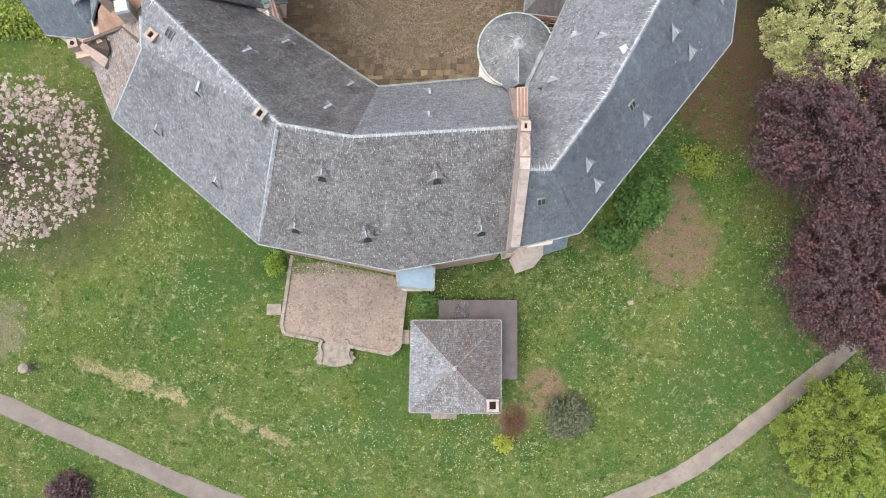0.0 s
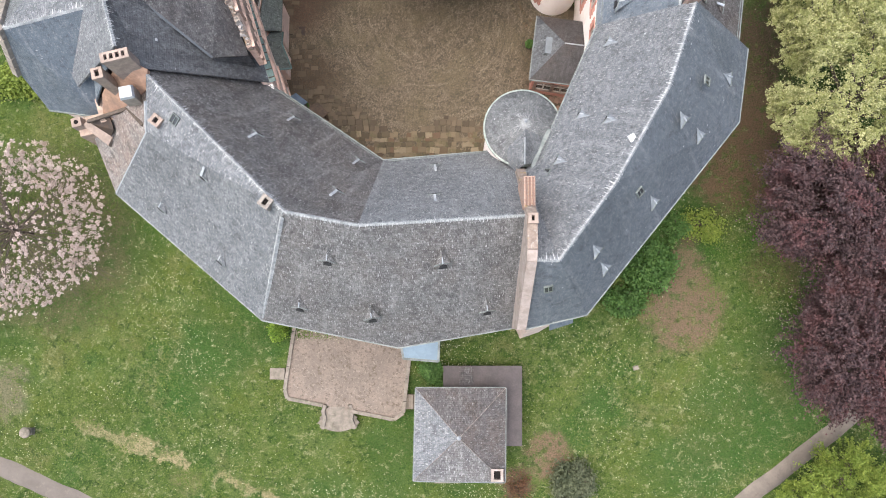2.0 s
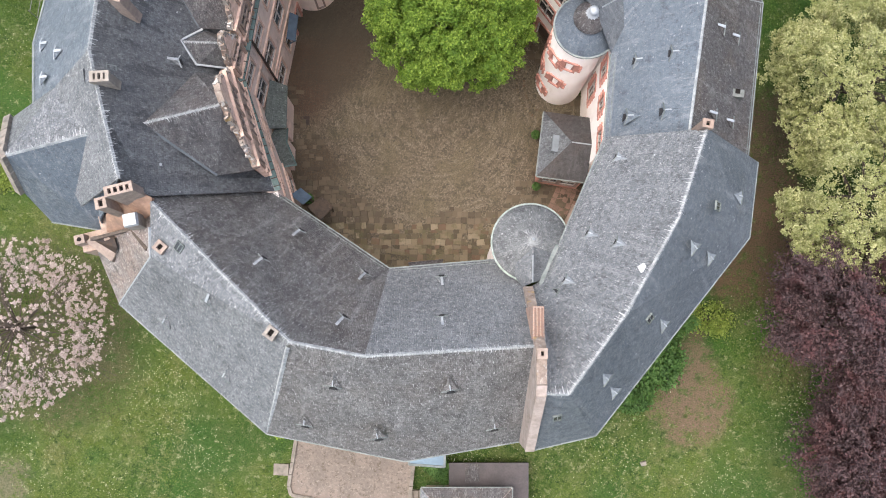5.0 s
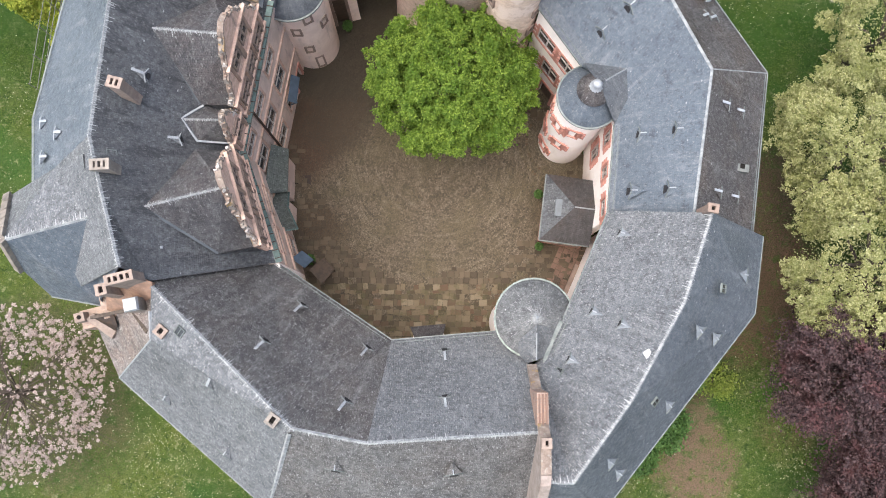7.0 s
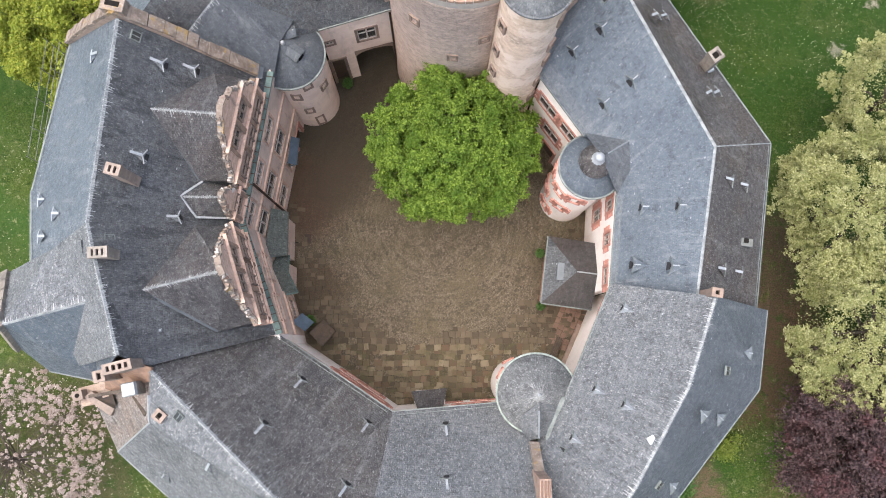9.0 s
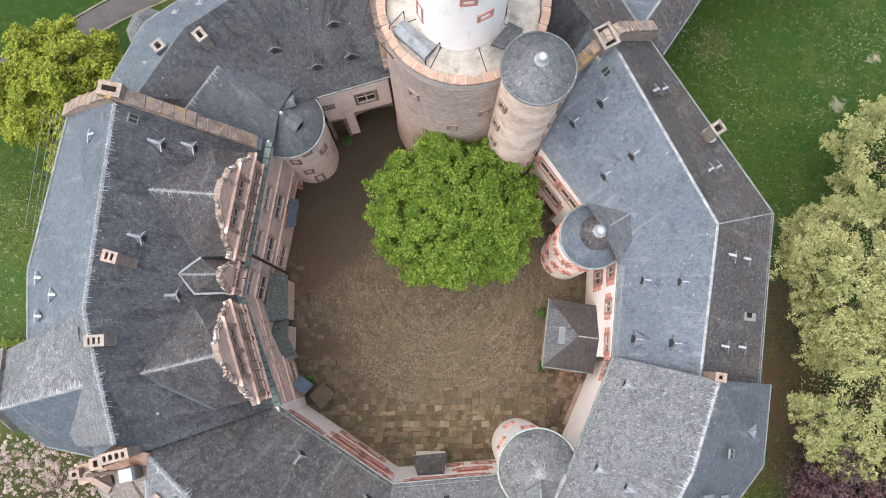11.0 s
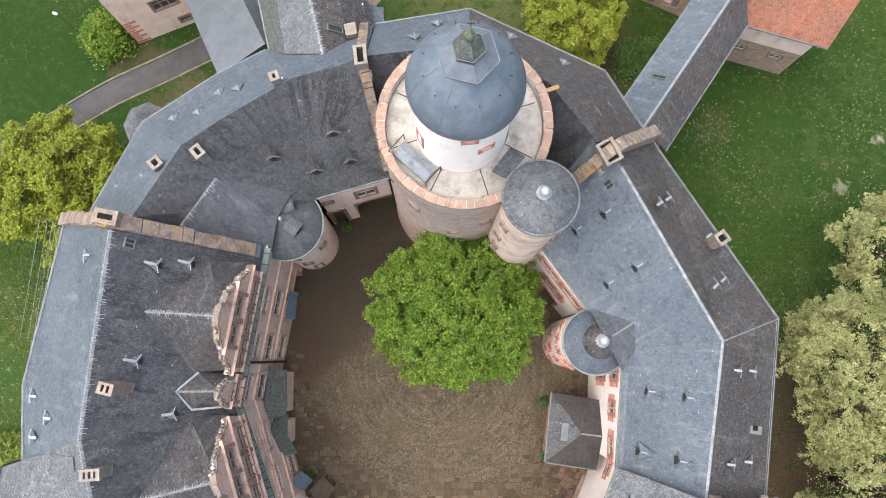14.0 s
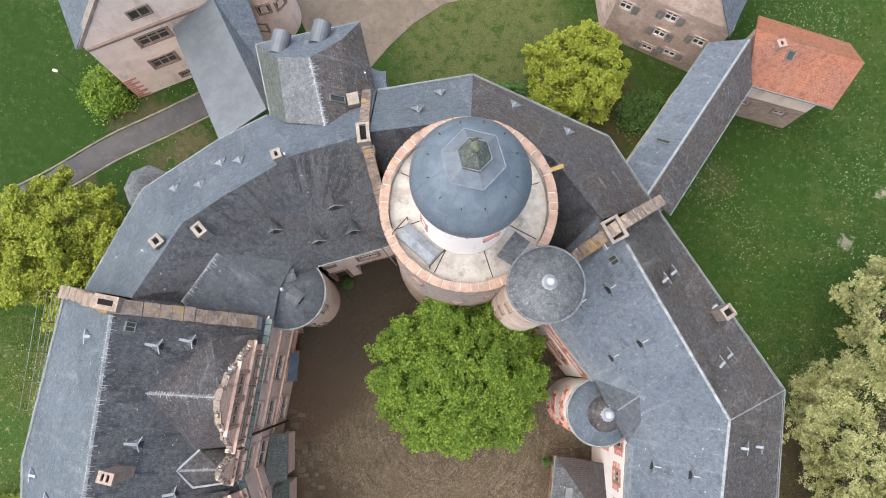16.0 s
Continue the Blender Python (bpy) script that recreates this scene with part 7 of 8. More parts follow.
def lucarne(tri, x, y, parent, hood_m, style, k=1.0):
    """A small roof dormer: swept hood that runs back to a point, dark opening, pale ridge and verges."""
    m, pitch = roof_frame(tri, x, y)
    tp = math.tan(pitch)
    w, h, back = 0.46 * k, 0.46 * k, 0.78 * k
    m = m @ Matrix.Translation((0, -0.3 * k, -0.3 * k * tp))
    F, B = Vector((0, 0.04, h)), Vector((0, back, back * tp + 0.02))
    lean = 0.03 if style == "p" else (0.2 if parent is south else 0.12) * k
    bm = bmesh.new()
    f, b = bm.verts.new(m @ F), bm.verts.new(m @ B)
    side = []
    for s in (-1, 1):
        c, mid, low = Vector((s * w, -0.04, 0.12 * k)), Vector((s * w * 0.36, back * 0.5, back * 0.5 * tp + 0.05)), Vector((s * w * 0.88, -lean, -lean * tp - 0.05))
        vc, vm, vl = (bm.verts.new(m @ q) for q in (c, mid, low))
        bm.faces.new((f, vc, vm))
        bm.faces.new((f, vm, b))
        bm.faces.new((vc, vl, vm))
        side.append((vc, vl))
    bm.faces.new((side[0][0], side[0][1], side[1][1], side[1][0], f))
    dm = part("roof_dormer", bm, hood_m, parent, "small slated roof dormer with swept hood")
    bm = bmesh.new()
    ring = ((-w * 0.5, 0.95), (w * 0.5, 0.95), (w * 0.4, 0.5), (0, 0.3), (-w * 0.4, 0.5))
    lo, hi = Vector((0, -lean, -lean * tp - 0.05)), F
    out = Vector((0, -0.035, 0.02))
    top = [bm.verts.new(m @ (Vector((u, 0, 0)) + hi.lerp(lo, v) + out)) for u, v in ring]
    bot = [bm.verts.new(m @ (Vector((u, 0, 0)) + hi.lerp(lo, v) - out)) for u, v in ring]
    bm.faces.new(top)
    for q in range(5):
        bm.faces.new((top[q], bot[q], bot[(q + 1) % 5], top[(q + 1) % 5]))
    part("opening", bm, M["louvre"], dm, "dark louvred opening")
    if style in "vp" or parent in (east, south, southwest):
        bm = bmesh.new()
        wide = 0.15 if style == "v" else 0.07
        beam(bm, m @ (F + Vector((0, -0.03, 0.02))), m @ (F.lerp(B, 0.82 if style == "v" else 0.35) + Vector((0, 0, 0.03))), wide, 0.05)
        part("cap", bm, M["lead"], dm, "pale lead ridge")
    for s in (-1, 1):
        bm = bmesh.new()
        beam(bm, m @ (F + Vector((0, -0.02, 0))), m @ Vector((s * (w + 0.03), -0.06, 0.11 * k)), 0.06, 0.05)
        part("verge_strip", bm, M["lead" if style == "v" and parent is west else "gutter"], dm)
    return dm


def skylight(tri, x, y, parent, w=0.5, h=0.6, panes=2):
    m, pitch = roof_frame(tri, x, y)
    m = m @ Matrix.Rotation(pitch, 4, "X")
    bm = bmesh.new()
    t = 0.05
    for s in (-1, 1):
        box(bm, (s * w / 2, 0, 0), (t, h + t, 0.12), m=m)
        box(bm, (0, s * h / 2, 0), (w - t, t, 0.12), m=m)
    for k in range(1, panes):
        box(bm, (-w / 2 + w * k / panes, 0, 0.02), (0.045, h - t, 0.09), m=m)
    s = part("skylight", bm, M["gutter"], parent, "small iron-framed roof light")
    bm = bmesh.new()
    box(bm, (0, 0, 0.01), (w - t, h - t, 0.05), m=m)
    part("pane", bm, M["glass"], s)


for tri, parent, mk, kind, spots in (
    ((E3, E2, R2), south, "slate_old", "d", ((-6.9, 9.5), (-9.2, 6.8))),
    ((E2, E1, R1), south, "slate_old", "d", ((-4.52, 6.1), (-0.02, 9.3), (2.9, 6.6))),
    ((R1, C1, C2), south, "slate", "v", ((-0.44, 15.78), (-0.45, 13.06))),
    ((C2, C3, SWR), southwest, "slate_old", "v", ((-5.63, 16.04), (-6.38, 13.04), (-9.9, 18.83), (-11.23, 16.5))),
    ((E3, R3, SWA), southwest, "slate", "d", ((-18.21, 13.2), (-14.32, 9.76))),
    ((SWA, R3, SWS), southwest, "slate", "v", ((-14.2, 14.3),)),
    ((A3, D3, D2), southeast, "slate", "v", ((8.81, 18.44), (10.11, 17.63), (10.82, 23.41), (12.54, 22.95), (7.35, 15.52), (7.09, 12.12))),
    ((B1, B2, A2), southeast, "slate_blue", "d", ((14.01, 17.35), (15.71, 16.95), (12.94, 12.92), (9.06, 9.78), (9.93, 8.87))),
    ((B2, B3, A4), southeast, "slate_blue", "d", ((17.76, 20.74),)),
    ((F1, F3, H3), east, "slate_blue", "d", ((9.46, 40.95), (8.01, 40.24), (11.34, 37.69), (9.98, 36.85))),
    ((F0, F1, H1), east, "slate_blue", "d", ((12.41, 29.94), (14.1, 29.64), (11.79, 26.23), (13.53, 25.95))),
    ((G1, G2, F3), east, "slate_rust", "v", ((12.22, 41.15), (13.2, 41.75), (15.2, 36.2), (16.2, 36.7))),
    ((G0, G1, F1), east, "slate_rust", "v", ((16.83, 31.26), (18.25, 31.19), (16.16, 25.79), (17.77, 25.74))),
    ((J0, J1, I1), north, "slate_rust", "d", ((8.74, 47.09), (10.07, 47.96))),
    ((J1, J2, I2), north, "slate_rust", "v", ((3.88, 53.07), (7.31, 51.16))),
    ((J2, J3, I3), north, "slate_blue", "v", ((-0.94, 53.7), (-2.35, 51.83))),
    ((N2, L2, L3), northwest, "slate_blue", "v", ((-13.49, 48.98), (-14.94, 49.08))),
    ((N1, L1, L2), northwest, "slate_blue", "v", ((-15.91, 47.46), (-18.04, 47.59))),
    ((N0, L0, L1), northwest, "slate_blue", "v", ((-18.9, 43.2), (-21.71, 43.24), (-20.11, 45.48))),
    ((L2, O1, O2), northwest, "slate_fan", "d", ((-7.55, 46.27), (-6.72, 45.14), (-8.98, 44.53), (-11.4, 44.96))),
    ((L0, O0, L1), northwest, "slate_fan", "d", ((-16.65, 41.51),)),
    ((X3, W4, W3), west, "slate_blue", "v", ((-23.37, 35.56), (-22.36, 33.6), (-20.98, 38.05))),
    ((X2, W3, W2), west, "slate_blue", "v", ((-25.09, 30.05), (-23.29, 28.89), (-24.67, 27.72))),
    ((W4, Y3, Y2), west, "slate", "v", ((-17.18, 37.52), (-15.88, 37.81), (-18.15, 32.11))),
    ((W2, Y1, Y0), west, "slate", "v", ((-16.93, 28.95), (-17.19, 22.08))),
):
    for x, y in spots:
        pale = parent in (southeast, northwest, north) and kind == "v" or (parent is southeast and mk == "slate_blue")
        lucarne(tri, x, y, parent, M["slate_pale" if pale else mk], "p" if pale else kind, (0.85 if kind == "v" else 1.15 if parent in (east, south, southwest) else 0.95))
for tri, parent, x, y in (((R3, SWR, SWS), southwest, -15.66, 17.25), ((A1, D2, D1), southeast, 6.55, 14.8), ((B1, B2, A2), southeast, 11.69, 13.21), ((B0, B1, A1), southeast, 6.23, 7.47),
                          ((A3, D3, D2), southeast, 14.3, 22.95), ((B2, B3, A4), southeast, 15.62, 19.74), ((F0, F1, H1), east, 12.14, 33.27), ((W4, Y3, Y2), west, -18.0, 38.5),
                          ((F1, F3, H3), east, 9.3, 42.4), ((W2, Y1, Y0), west, -19.3, 27.1), ((W2, Y1, Y0), west, -18.1, 21.4)):
    skylight(tri, x, y, parent)
# snow guards: a pale rail on brackets above the eaves
for a, b, c, parent in ((C1, C2, R2, south), (C2, (-12.3, 22.3, 10.45), SWR, southwest), (D1, D2, A2, southeast), (D2, D3, A3, southeast), (H0, H1, F1, east), (H3, H4, F3, east),
                        (G0, G1, F1, east), (G1, G2, F3, east), (J0, J1, I1, north), (J1, J2, I2, north), (J2, J3, I3, north), (X1, X2, W2, west), (X2, X3, W3, west)):
    a, b, c = Vector(a), Vector(b), Vector(c)
    d = (b - a).normalized()
    up = (c - a) - d * (c - a).dot(d)
    up.normalize()
    lift = up * 0.32 + Vector((0, 0, 0.1))
    bm = bmesh.new()
    beam(bm, a + d * 0.3 + lift, b - d * 0.3 + lift, 0.035, 0.04)
    rail = part("snow_guard", bm, M["gutter"], parent, "pale metal snow guard")
    bm = bmesh.new()
    k = max(2, int((b - a).length / 0.45))
    for i in range(k):
        p = a.lerp(b, (i + 0.5) / k)
        beam(bm, p + lift * 0.95, p + up * 0.5 + Vector((0, 0, 0.04)), 0.045, 0.03)
    tagged(part("bracket", bm, M["gutter"], rail), kind="stuff")
# white verge between the south and southwest slopes, lead patch on the ridge
bm = bmesh.new()
ridge_cap(bm, [(E3[0] + 0.05, E3[1] + 0.1, E3[2] + 0.12), (-9.3, 11.5, 18.85)], 0.28, 0.1)
part("verge", bm, M["ridge"], southwest, "white painted raised verge")
bm = bmesh.new()
box(bm, (10.86, 16.0, 19.5), (0.42, 0.42, 0.24), 0.5)
part("lead_patch", bm, M["chrome"], southeast, "bright metal ridge hatch")
# boxed roof window on the outer east slope
m, pt = roof_frame((G0, G1, F1), 18.34, 27.62)
bm = bmesh.new()
box(bm, (0, 0, -0.3), (0.5, 0.95, 0.55), m=m)
bx = part("roof_box", bm, M["iron"], east, "small boxed roof outlet")
bm = bmesh.new()
box(bm, (0.1, -0.05, 0.253), (0.3, 0.3, 0.03), m=m)
part("opening", bm, M["soot_shade"], bx)

# ---- garden side: terrace, bay, pavilion ----
ter = thing("terrace", "gravelled garden terrace with low stone edge", "terrace", (-7.5, 1.5, -1.5))
TP = [(-11.7, 5.85), (-12.55, 0.25), (-12.35, -0.45), (-3.75, -2.15), (-3.0, -1.6), (-2.4, 3.9)]
bm = bmesh.new()
slab(bm, [(x, y, -0.12 - 0.095 * (5.5 - y)) for x, y in TP], 1.6)
part("terrace_floor", bm, M["terrace"], ter)
for a, b in zip(TP, TP[1:]):
    n = max(1, int((Vector(b) - Vector(a)).length / 0.9))
    for i in range(n):
        p, q = Vector(a).lerp(Vector(b), (i + 0.02) / n), Vector(a).lerp(Vector(b), (i + 0.98) / n)
        if -9.3 < (p.x + q.x) / 2 < -7.2 and (p.y + q.y) / 2 < 0:
            continue
        bm = bmesh.new()
        beam(bm, (p.x, p.y, -0.06 - 0.095 * (5.5 - p.y)), (q.x, q.y, -0.06 - 0.095 * (5.5 - q.y)), 0.28, 0.2)
        part("edge_stone", bm, M["oldstone"], ter)
stairs = thing("garden_steps", "curved stone garden steps with scrolled cheeks", "steps", (-8.3, -2.0, -2))
for k in range(5):
    bm = bmesh.new()
    z = -0.75 - 0.17 * k
    r = 0.75 + 0.42 * k
    lathe(bm, -8.3, -0.75, [(0.01, z - 0.3), (r, z - 0.3), (r, z), (0.01, z)], 14, radians(205 + k * 5), radians(335 - k * 5))
    part("step", bm, M["oldstone"], stairs)
for s in (-1, 1):
    bm = bmesh.new()
    pts = [(-8.3 + s * 0.95, -0.9), (-8.3 + s * 1.2, -1.5), (-8.3 + s * 1.05, -2.1), (-8.3 + s * 1.25, -2.75)]
    for i, (p, q) in enumerate(zip(pts, pts[1:])):
        beam(bm, (*p, -0.75 - 0.25 * i), (*q, -1.0 - 0.25 * i), 0.26, 0.5)
    rod(bm, (*pts[-1], -2.0), (*pts[-1], -1.35), 0.24, 12)
    part("cheek", bm, M["oldstone"], stairs)
side = thing("side_steps", "short stone steps at the terrace side", "steps", (-2.6, -0.7, -1))
for k in range(3):
    bm = bmesh.new()
    box(bm, (-2.85 + 0.42 * k, -0.75, -1.8), (0.4, 1.15, 1.0 - 0.15 * k))
    part("step", bm, M["oldstone"], side)
sw_ = thing("side_steps", "short mossy steps at the terrace corner", "steps", (-13.1, 1.5, -1))
for k in range(3):
    bm = bmesh.new()
    box(bm, (-12.8 - 0.42 * k, 1.5, -1.5), (0.4, 0.9, 0.95 - 0.14 * k))
    part("step", bm, M["oldstone"], sw_)

bay = thing("bay_window", "bay with a pale blue metal roof above the terrace", "bay", (-1.5, 3.6, 0))
bm = bmesh.new()
slab(bm, [(-3.0, 4.4, 6.15), (-2.75, 2.95, 5.85), (-0.2, 2.75, 5.75), (-0.15, 4.4, 6.05)], 0.12)
part("bay_roof", bm, M["blueglass"], bay, "pale blue sheet roof")
bm = bmesh.new()
for a, b in (((-2.75, 2.95, 5.85), (-0.2, 2.75, 5.75)), ((-3.0, 4.4, 6.15), (-2.75, 2.95, 5.85)), ((-0.15, 4.4, 6.05), (-0.2, 2.75, 5.75))):
    beam(bm, a, b, 0.16, 0.16)
part("bay_gutter", bm, M["gutter"], bay)
bm = bmesh.new()
box(bm, (-1.5, 3.75, -1.5), (2.4, 1.6, 7.1))
part("bay_wall", bm, M["plaster"], bay)

but = thing("buttress", "white plastered sloping buttress with slate cap", "buttress", (7.0, 5.2, -0.5))
bm = bmesh.new()
vs = [bm.verts.new(v) for v in ((5.9, 5.4, -1), (8.2, 6.0, -1), (8.0, 6.3, 10.5), (6.0, 6.0, 10.5), (6.4, 4.3, -1), (7.9, 4.8, -1), (7.9, 5.7, 10.5), (6.2, 5.4, 10.5))]
for f in ((4, 5, 6, 7), (0, 4, 7, 3), (5, 1, 2, 6), (7, 6, 2, 3), (0, 1, 5, 4), (1, 0, 3, 2)):
    bm.faces.new([vs[i] for i in f])
part("buttress_body", bm, M["pink"], but)
bm = bmesh.new()
slab(bm, [(7.4, 5.0, 9.6), (9.0, 5.5, 9.6), (9.0, 6.4, 10.8), (7.3, 6.1, 10.8)], 0.2)
part("buttress_cap", bm, M["slate_blue"], but)

pav = thing("pavilion", "square garden pavilion with slate pyramid roof", "pavilion", (1.4, -3, -2))
c4 = [(-1.95, 0.55, 1.85), (5.05, 0.55, 1.85), (4.95, -6.6, 1.9), (-2.1, -6.5, 1.85)]
apex = (1.38, -3.1, 3.15)
# one roof, three slates by facing: west light put into their colour
for i in range(4):
    bm = bmesh.new()
    slab(bm, [c4[i], c4[(i + 1) % 4], apex], 0.16)
    part("roof_slope", bm, M[("slate_rust", "slate_rust", "slate_old", "slate")[i]], pav)
for i in range(4):
    bm = bmesh.new()
    ridge_cap(bm, [c4[i], apex], 0.22, 0.04)
    part("hip", bm, M["slate_mossy"], pav)
    a, b = Vector(c4[i]), Vector(c4[(i + 1) % 4])
    bm = bmesh.new()
    beam(bm, a + Vector((0, 0, -0.08)), b + Vector((0, 0, -0.08)), 0.14, 0.12)
    part("gutter", bm, M["gutter"], pav)
    ia, ib = a.lerp(Vector(apex), 0.1), b.lerp(Vector(apex), 0.1)
    wall("wall", (ib.x, ib.y), (ia.x, ia.y), -4.2, 1.75, M["plaster"], pav, thick=0.35)
bm = bmesh.new()
lathe(bm, 1.38, -3.1, [(0.2, 3.05), (0.14, 3.18), (0.06, 3.27), (0, 3.3)], 10)
part("finial", bm, M["lead"], pav)
chimney("low white chimney on the pavilion corner", 4.3, -5.95, 1.9, 2.6, 0.85, 0.85, 0, 1, "palecope", skirt=False)
bm = bmesh.new()
for k in range(2):
    box(bm, (0.6, -6.9 - 0.4 * k, -4.6), (2.2 - 0.05 * k, 0.5, 1.9 - 0.2 * k))
tagged(part("door_step", bm, M["oldstone"]), "worn sandstone steps at the pavilion door", "steps")
ann = thing("annex", "low flat-roofed annex behind the pavilion", "annex", (4, 0, -1.5))
bm = bmesh.new()
slab(bm, [(0.2, 2.2, 0.35), (6.5, 2.2, 0.3), (6.45, -4.1, 0.2), (4.0, -4.1, 0.3), (4.0, -0.5, 0.35), (0.2, -0.5, 0.4)], 0.2)
part("flat_roof", bm, M["felt"], ann, "brown roofing-felt flat roof")
bm = bmesh.new()
box(bm, (3.35, 0.85, -2.2), (6.0, 2.4, 2.35))
box(bm, (5.2, -1.9, -3.0), (2.2, 4.2, 3.1))
part("annex_wall", bm, M["plaster"], ann)
bm = bmesh.new()
slab(bm, [(1.5, 2.1, 0.39), (2.6, 2.1, 0.39), (2.6, 0.7, 0.39), (1.5, 0.7, 0.39)], 0.03)
part("roof_panel", bm, M["slate_rust"], ann, "paler roof panel")

# ---- north side: gate dormer house, link roofs ----
nd = thing("gate_house", "slate-roofed house over the north gate", "gatehouse", (-9.5, 55.5, 0), CASTLE)
P0, P1 = (-8.19, 51.2, 16.95), (-9.2, 55.5, 17.3)
QW0, QW1, QE1, QE0 = (-12.6, 53.3, 12.4), (-13.6, 58.2, 13.0), (-6.45, 59.8, 13.0), (-5.4, 55.0, 13.0)
MW0, MW1, ME0, ME1 = (-11.0, 52.0, 15.0), (-11.7, 56.4, 15.2), (-6.9, 51.3, 15.6), (-7.4, 57.5, 15.4)
roof(nd, [(P0, P1, MW1, MW0), (MW0, MW1, QW1, QW0), (P0, ME0, ME1, P1), (ME0, QE0, QE1, ME1), (P1, ME1, MW1), (MW1, ME1, QE1, QW1)],
     ["slate_cone", "slate_green", "slate_rust", "slate_rust", "slate_blue", "slate_blue"], [(P0, P1)], [(QW0, QW1, QE1)])
for a, b in (((-12.4, 53.2), (-13.3, 58.0)), ((-13.3, 58.0), (-6.7, 59.5)), ((-6.7, 59.5), (-5.6, 55.0))):
    wall("wall", b, a, -0.3, 12.6, M["pink"], nd)
for x, y in ((-11.6, 58.3), (-8.9, 59.0)):
    bm = bmesh.new()
    d = Vector((0.23, 1, 0)).normalized()
    a = Vector((x, y, 14.2))
    rod(bm, a - d * 1.4, a + d * 0.2, 0.62, 20)
    dm = part("barrel_dormer", bm, M["zinc"], nd, "round-backed zinc dormer")
bm = bmesh.new()
box(bm, (-6.6, 53.3, 14.0), (0.75, 0.8, 1.9), 0.2)
g = part("brick_stub", bm, M["chim"], nd, "small masonry dormer")
skylight((P0, MW0, MW1), -10.1, 52.9, nd, 0.55, 0.6)
skylight((P0, ME0, ME1), -7.6, 53.2, nd, 0.4, 1.2, 1)
bm = bmesh.new()
slab(bm, [(-6.0, 57.0, 11.9), (-4.9, 56.6, 11.7), (-4.6, 55.3, 11.9), (-5.4, 55.0, 12.3)], 0.2)
box(bm, (-5.3, 56.0, -0.2), (1.1, 1.6, 11.7))
part("stair_annex", bm, M["slate_blue"], nd)

lw = thing("link_roof_west", "standing-seam zinc roof linking gate and house", "link roof", (-17, 57, 0))
lw.name = "link_wing"
ZA, ZB, ZC, ZD = (-20.6, 60.9, 9.6), (-17.3, 62.6, 11.0), (-13.0, 53.9, 12.0), (-16.4, 51.9, 11.2)
bm = bmesh.new()
slab(bm, [ZA, ZB, ZC, ZD], 0.2)
part("link_roof", bm, M["zinc"], lw, "ribbed zinc roof sheets")
bm = bmesh.new()
slab(bm, [ZB, (-15.4, 63.8, 9.0), (-12.3, 55.6, 9.0), ZC], 0.2)
part("link_roof", bm, M["slate_blue"], lw)
for k in range(1, 44):
    t = k / 44
    bm = bmesh.new()
    a, b = Vector(ZD).lerp(Vector(ZA), t), Vector(ZC).lerp(Vector(ZB), t)
    beam(bm, a + Vector((0, 0, 0.01)), b + Vector((0, 0, 0.01)), 0.025, 0.012)
    part("seam", bm, M["zinc"], lw)
wall("wall", (-16.2, 52.2), (-20.3, 60.8), 5.0, 9.4, M["plaster"], lw, z1b=9.2, thick=0.3)
bm = bmesh.new()
rod(bm, (-20.3, 60.7, 9.3), (-17.7, 55.2, 10.4), 0.05)
part("gutter", bm, M["rust"], lw)

le = thing("link_wing", "slate-roofed covered link to the northeast house", "link wing", (17, 53, 0))
S0, S1 = (13.0, 47.5, 12.7), (21.1, 59.0, 11.6)
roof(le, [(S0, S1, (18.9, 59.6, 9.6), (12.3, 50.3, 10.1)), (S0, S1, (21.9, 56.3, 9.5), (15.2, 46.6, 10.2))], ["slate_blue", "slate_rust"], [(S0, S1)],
     [((18.9, 59.6, 9.6), (12.3, 50.3, 10.1)), ((21.9, 56.3, 9.5), (15.2, 46.6, 10.2))], "lead")
wall("wall", (18.9, 59.0), (12.9, 50.6), -0.2, 9.6, M["plaster"], le, thick=0.4)
wall("wall", (15.1, 47.2), (21.5, 56.4), -0.2, 9.6, M["plaster"], le, thick=0.4)
skylight((S0, S1, (12.3, 50.3, 10.1)), 14.7, 51.6, le, 0.25, 1.3, 1)

# ---- houses behind ----
rr = thing("outbuilding", "cream outbuilding with orange clay tile roof", "house", (26, 58, 0))
T0, T1 = (21.9, 60.0, 10.9), (29.6, 57.5, 10.75)
roof(rr, [(T0, T1, (28.6, 55.1, 7.8), (22.3, 57.0, 7.8)), (T0, T1, (30.2, 60.1, 8.0), (23.4, 62.4, 8.0)), (T1, (30.2, 60.1, 8.0), (28.6, 55.1, 7.8))], ["tile", "tile", "tile"], [(T0, T1)], [((28.6, 55.1, 7.8), (22.3, 57.0, 7.8))], "tile")
court_wall("wall", (22.8, 57.5), (28.2, 55.9), 7.6, M["plaster"], rr, [], z0=4.3)
court_wall("wall", (22.8, 57.5), (28.2, 55.9), 4.3, M["stone"], rr, [(2.6, 0.8, 0.9, (1.0, 4.0))], style="plain", sm="cope", thick=0.7)
wall("wall", (28.2, 55.9), (29.7, 59.9), -0.2, 7.7, M["stone"], rr)
wall("wall", (29.7, 59.9), (23.6, 61.9), -0.2, 7.7, M["plaster"], rr)
skylight((T0, T1, (28.6, 55.1, 7.8)), 24.6, 58.4, rr, 0.5, 0.7, 1)
chimney("small chimney on the orange tile roof", 23.7, 59.0, 9.6, 10.9, 0.55, 0.5, 15, 1, "brick")

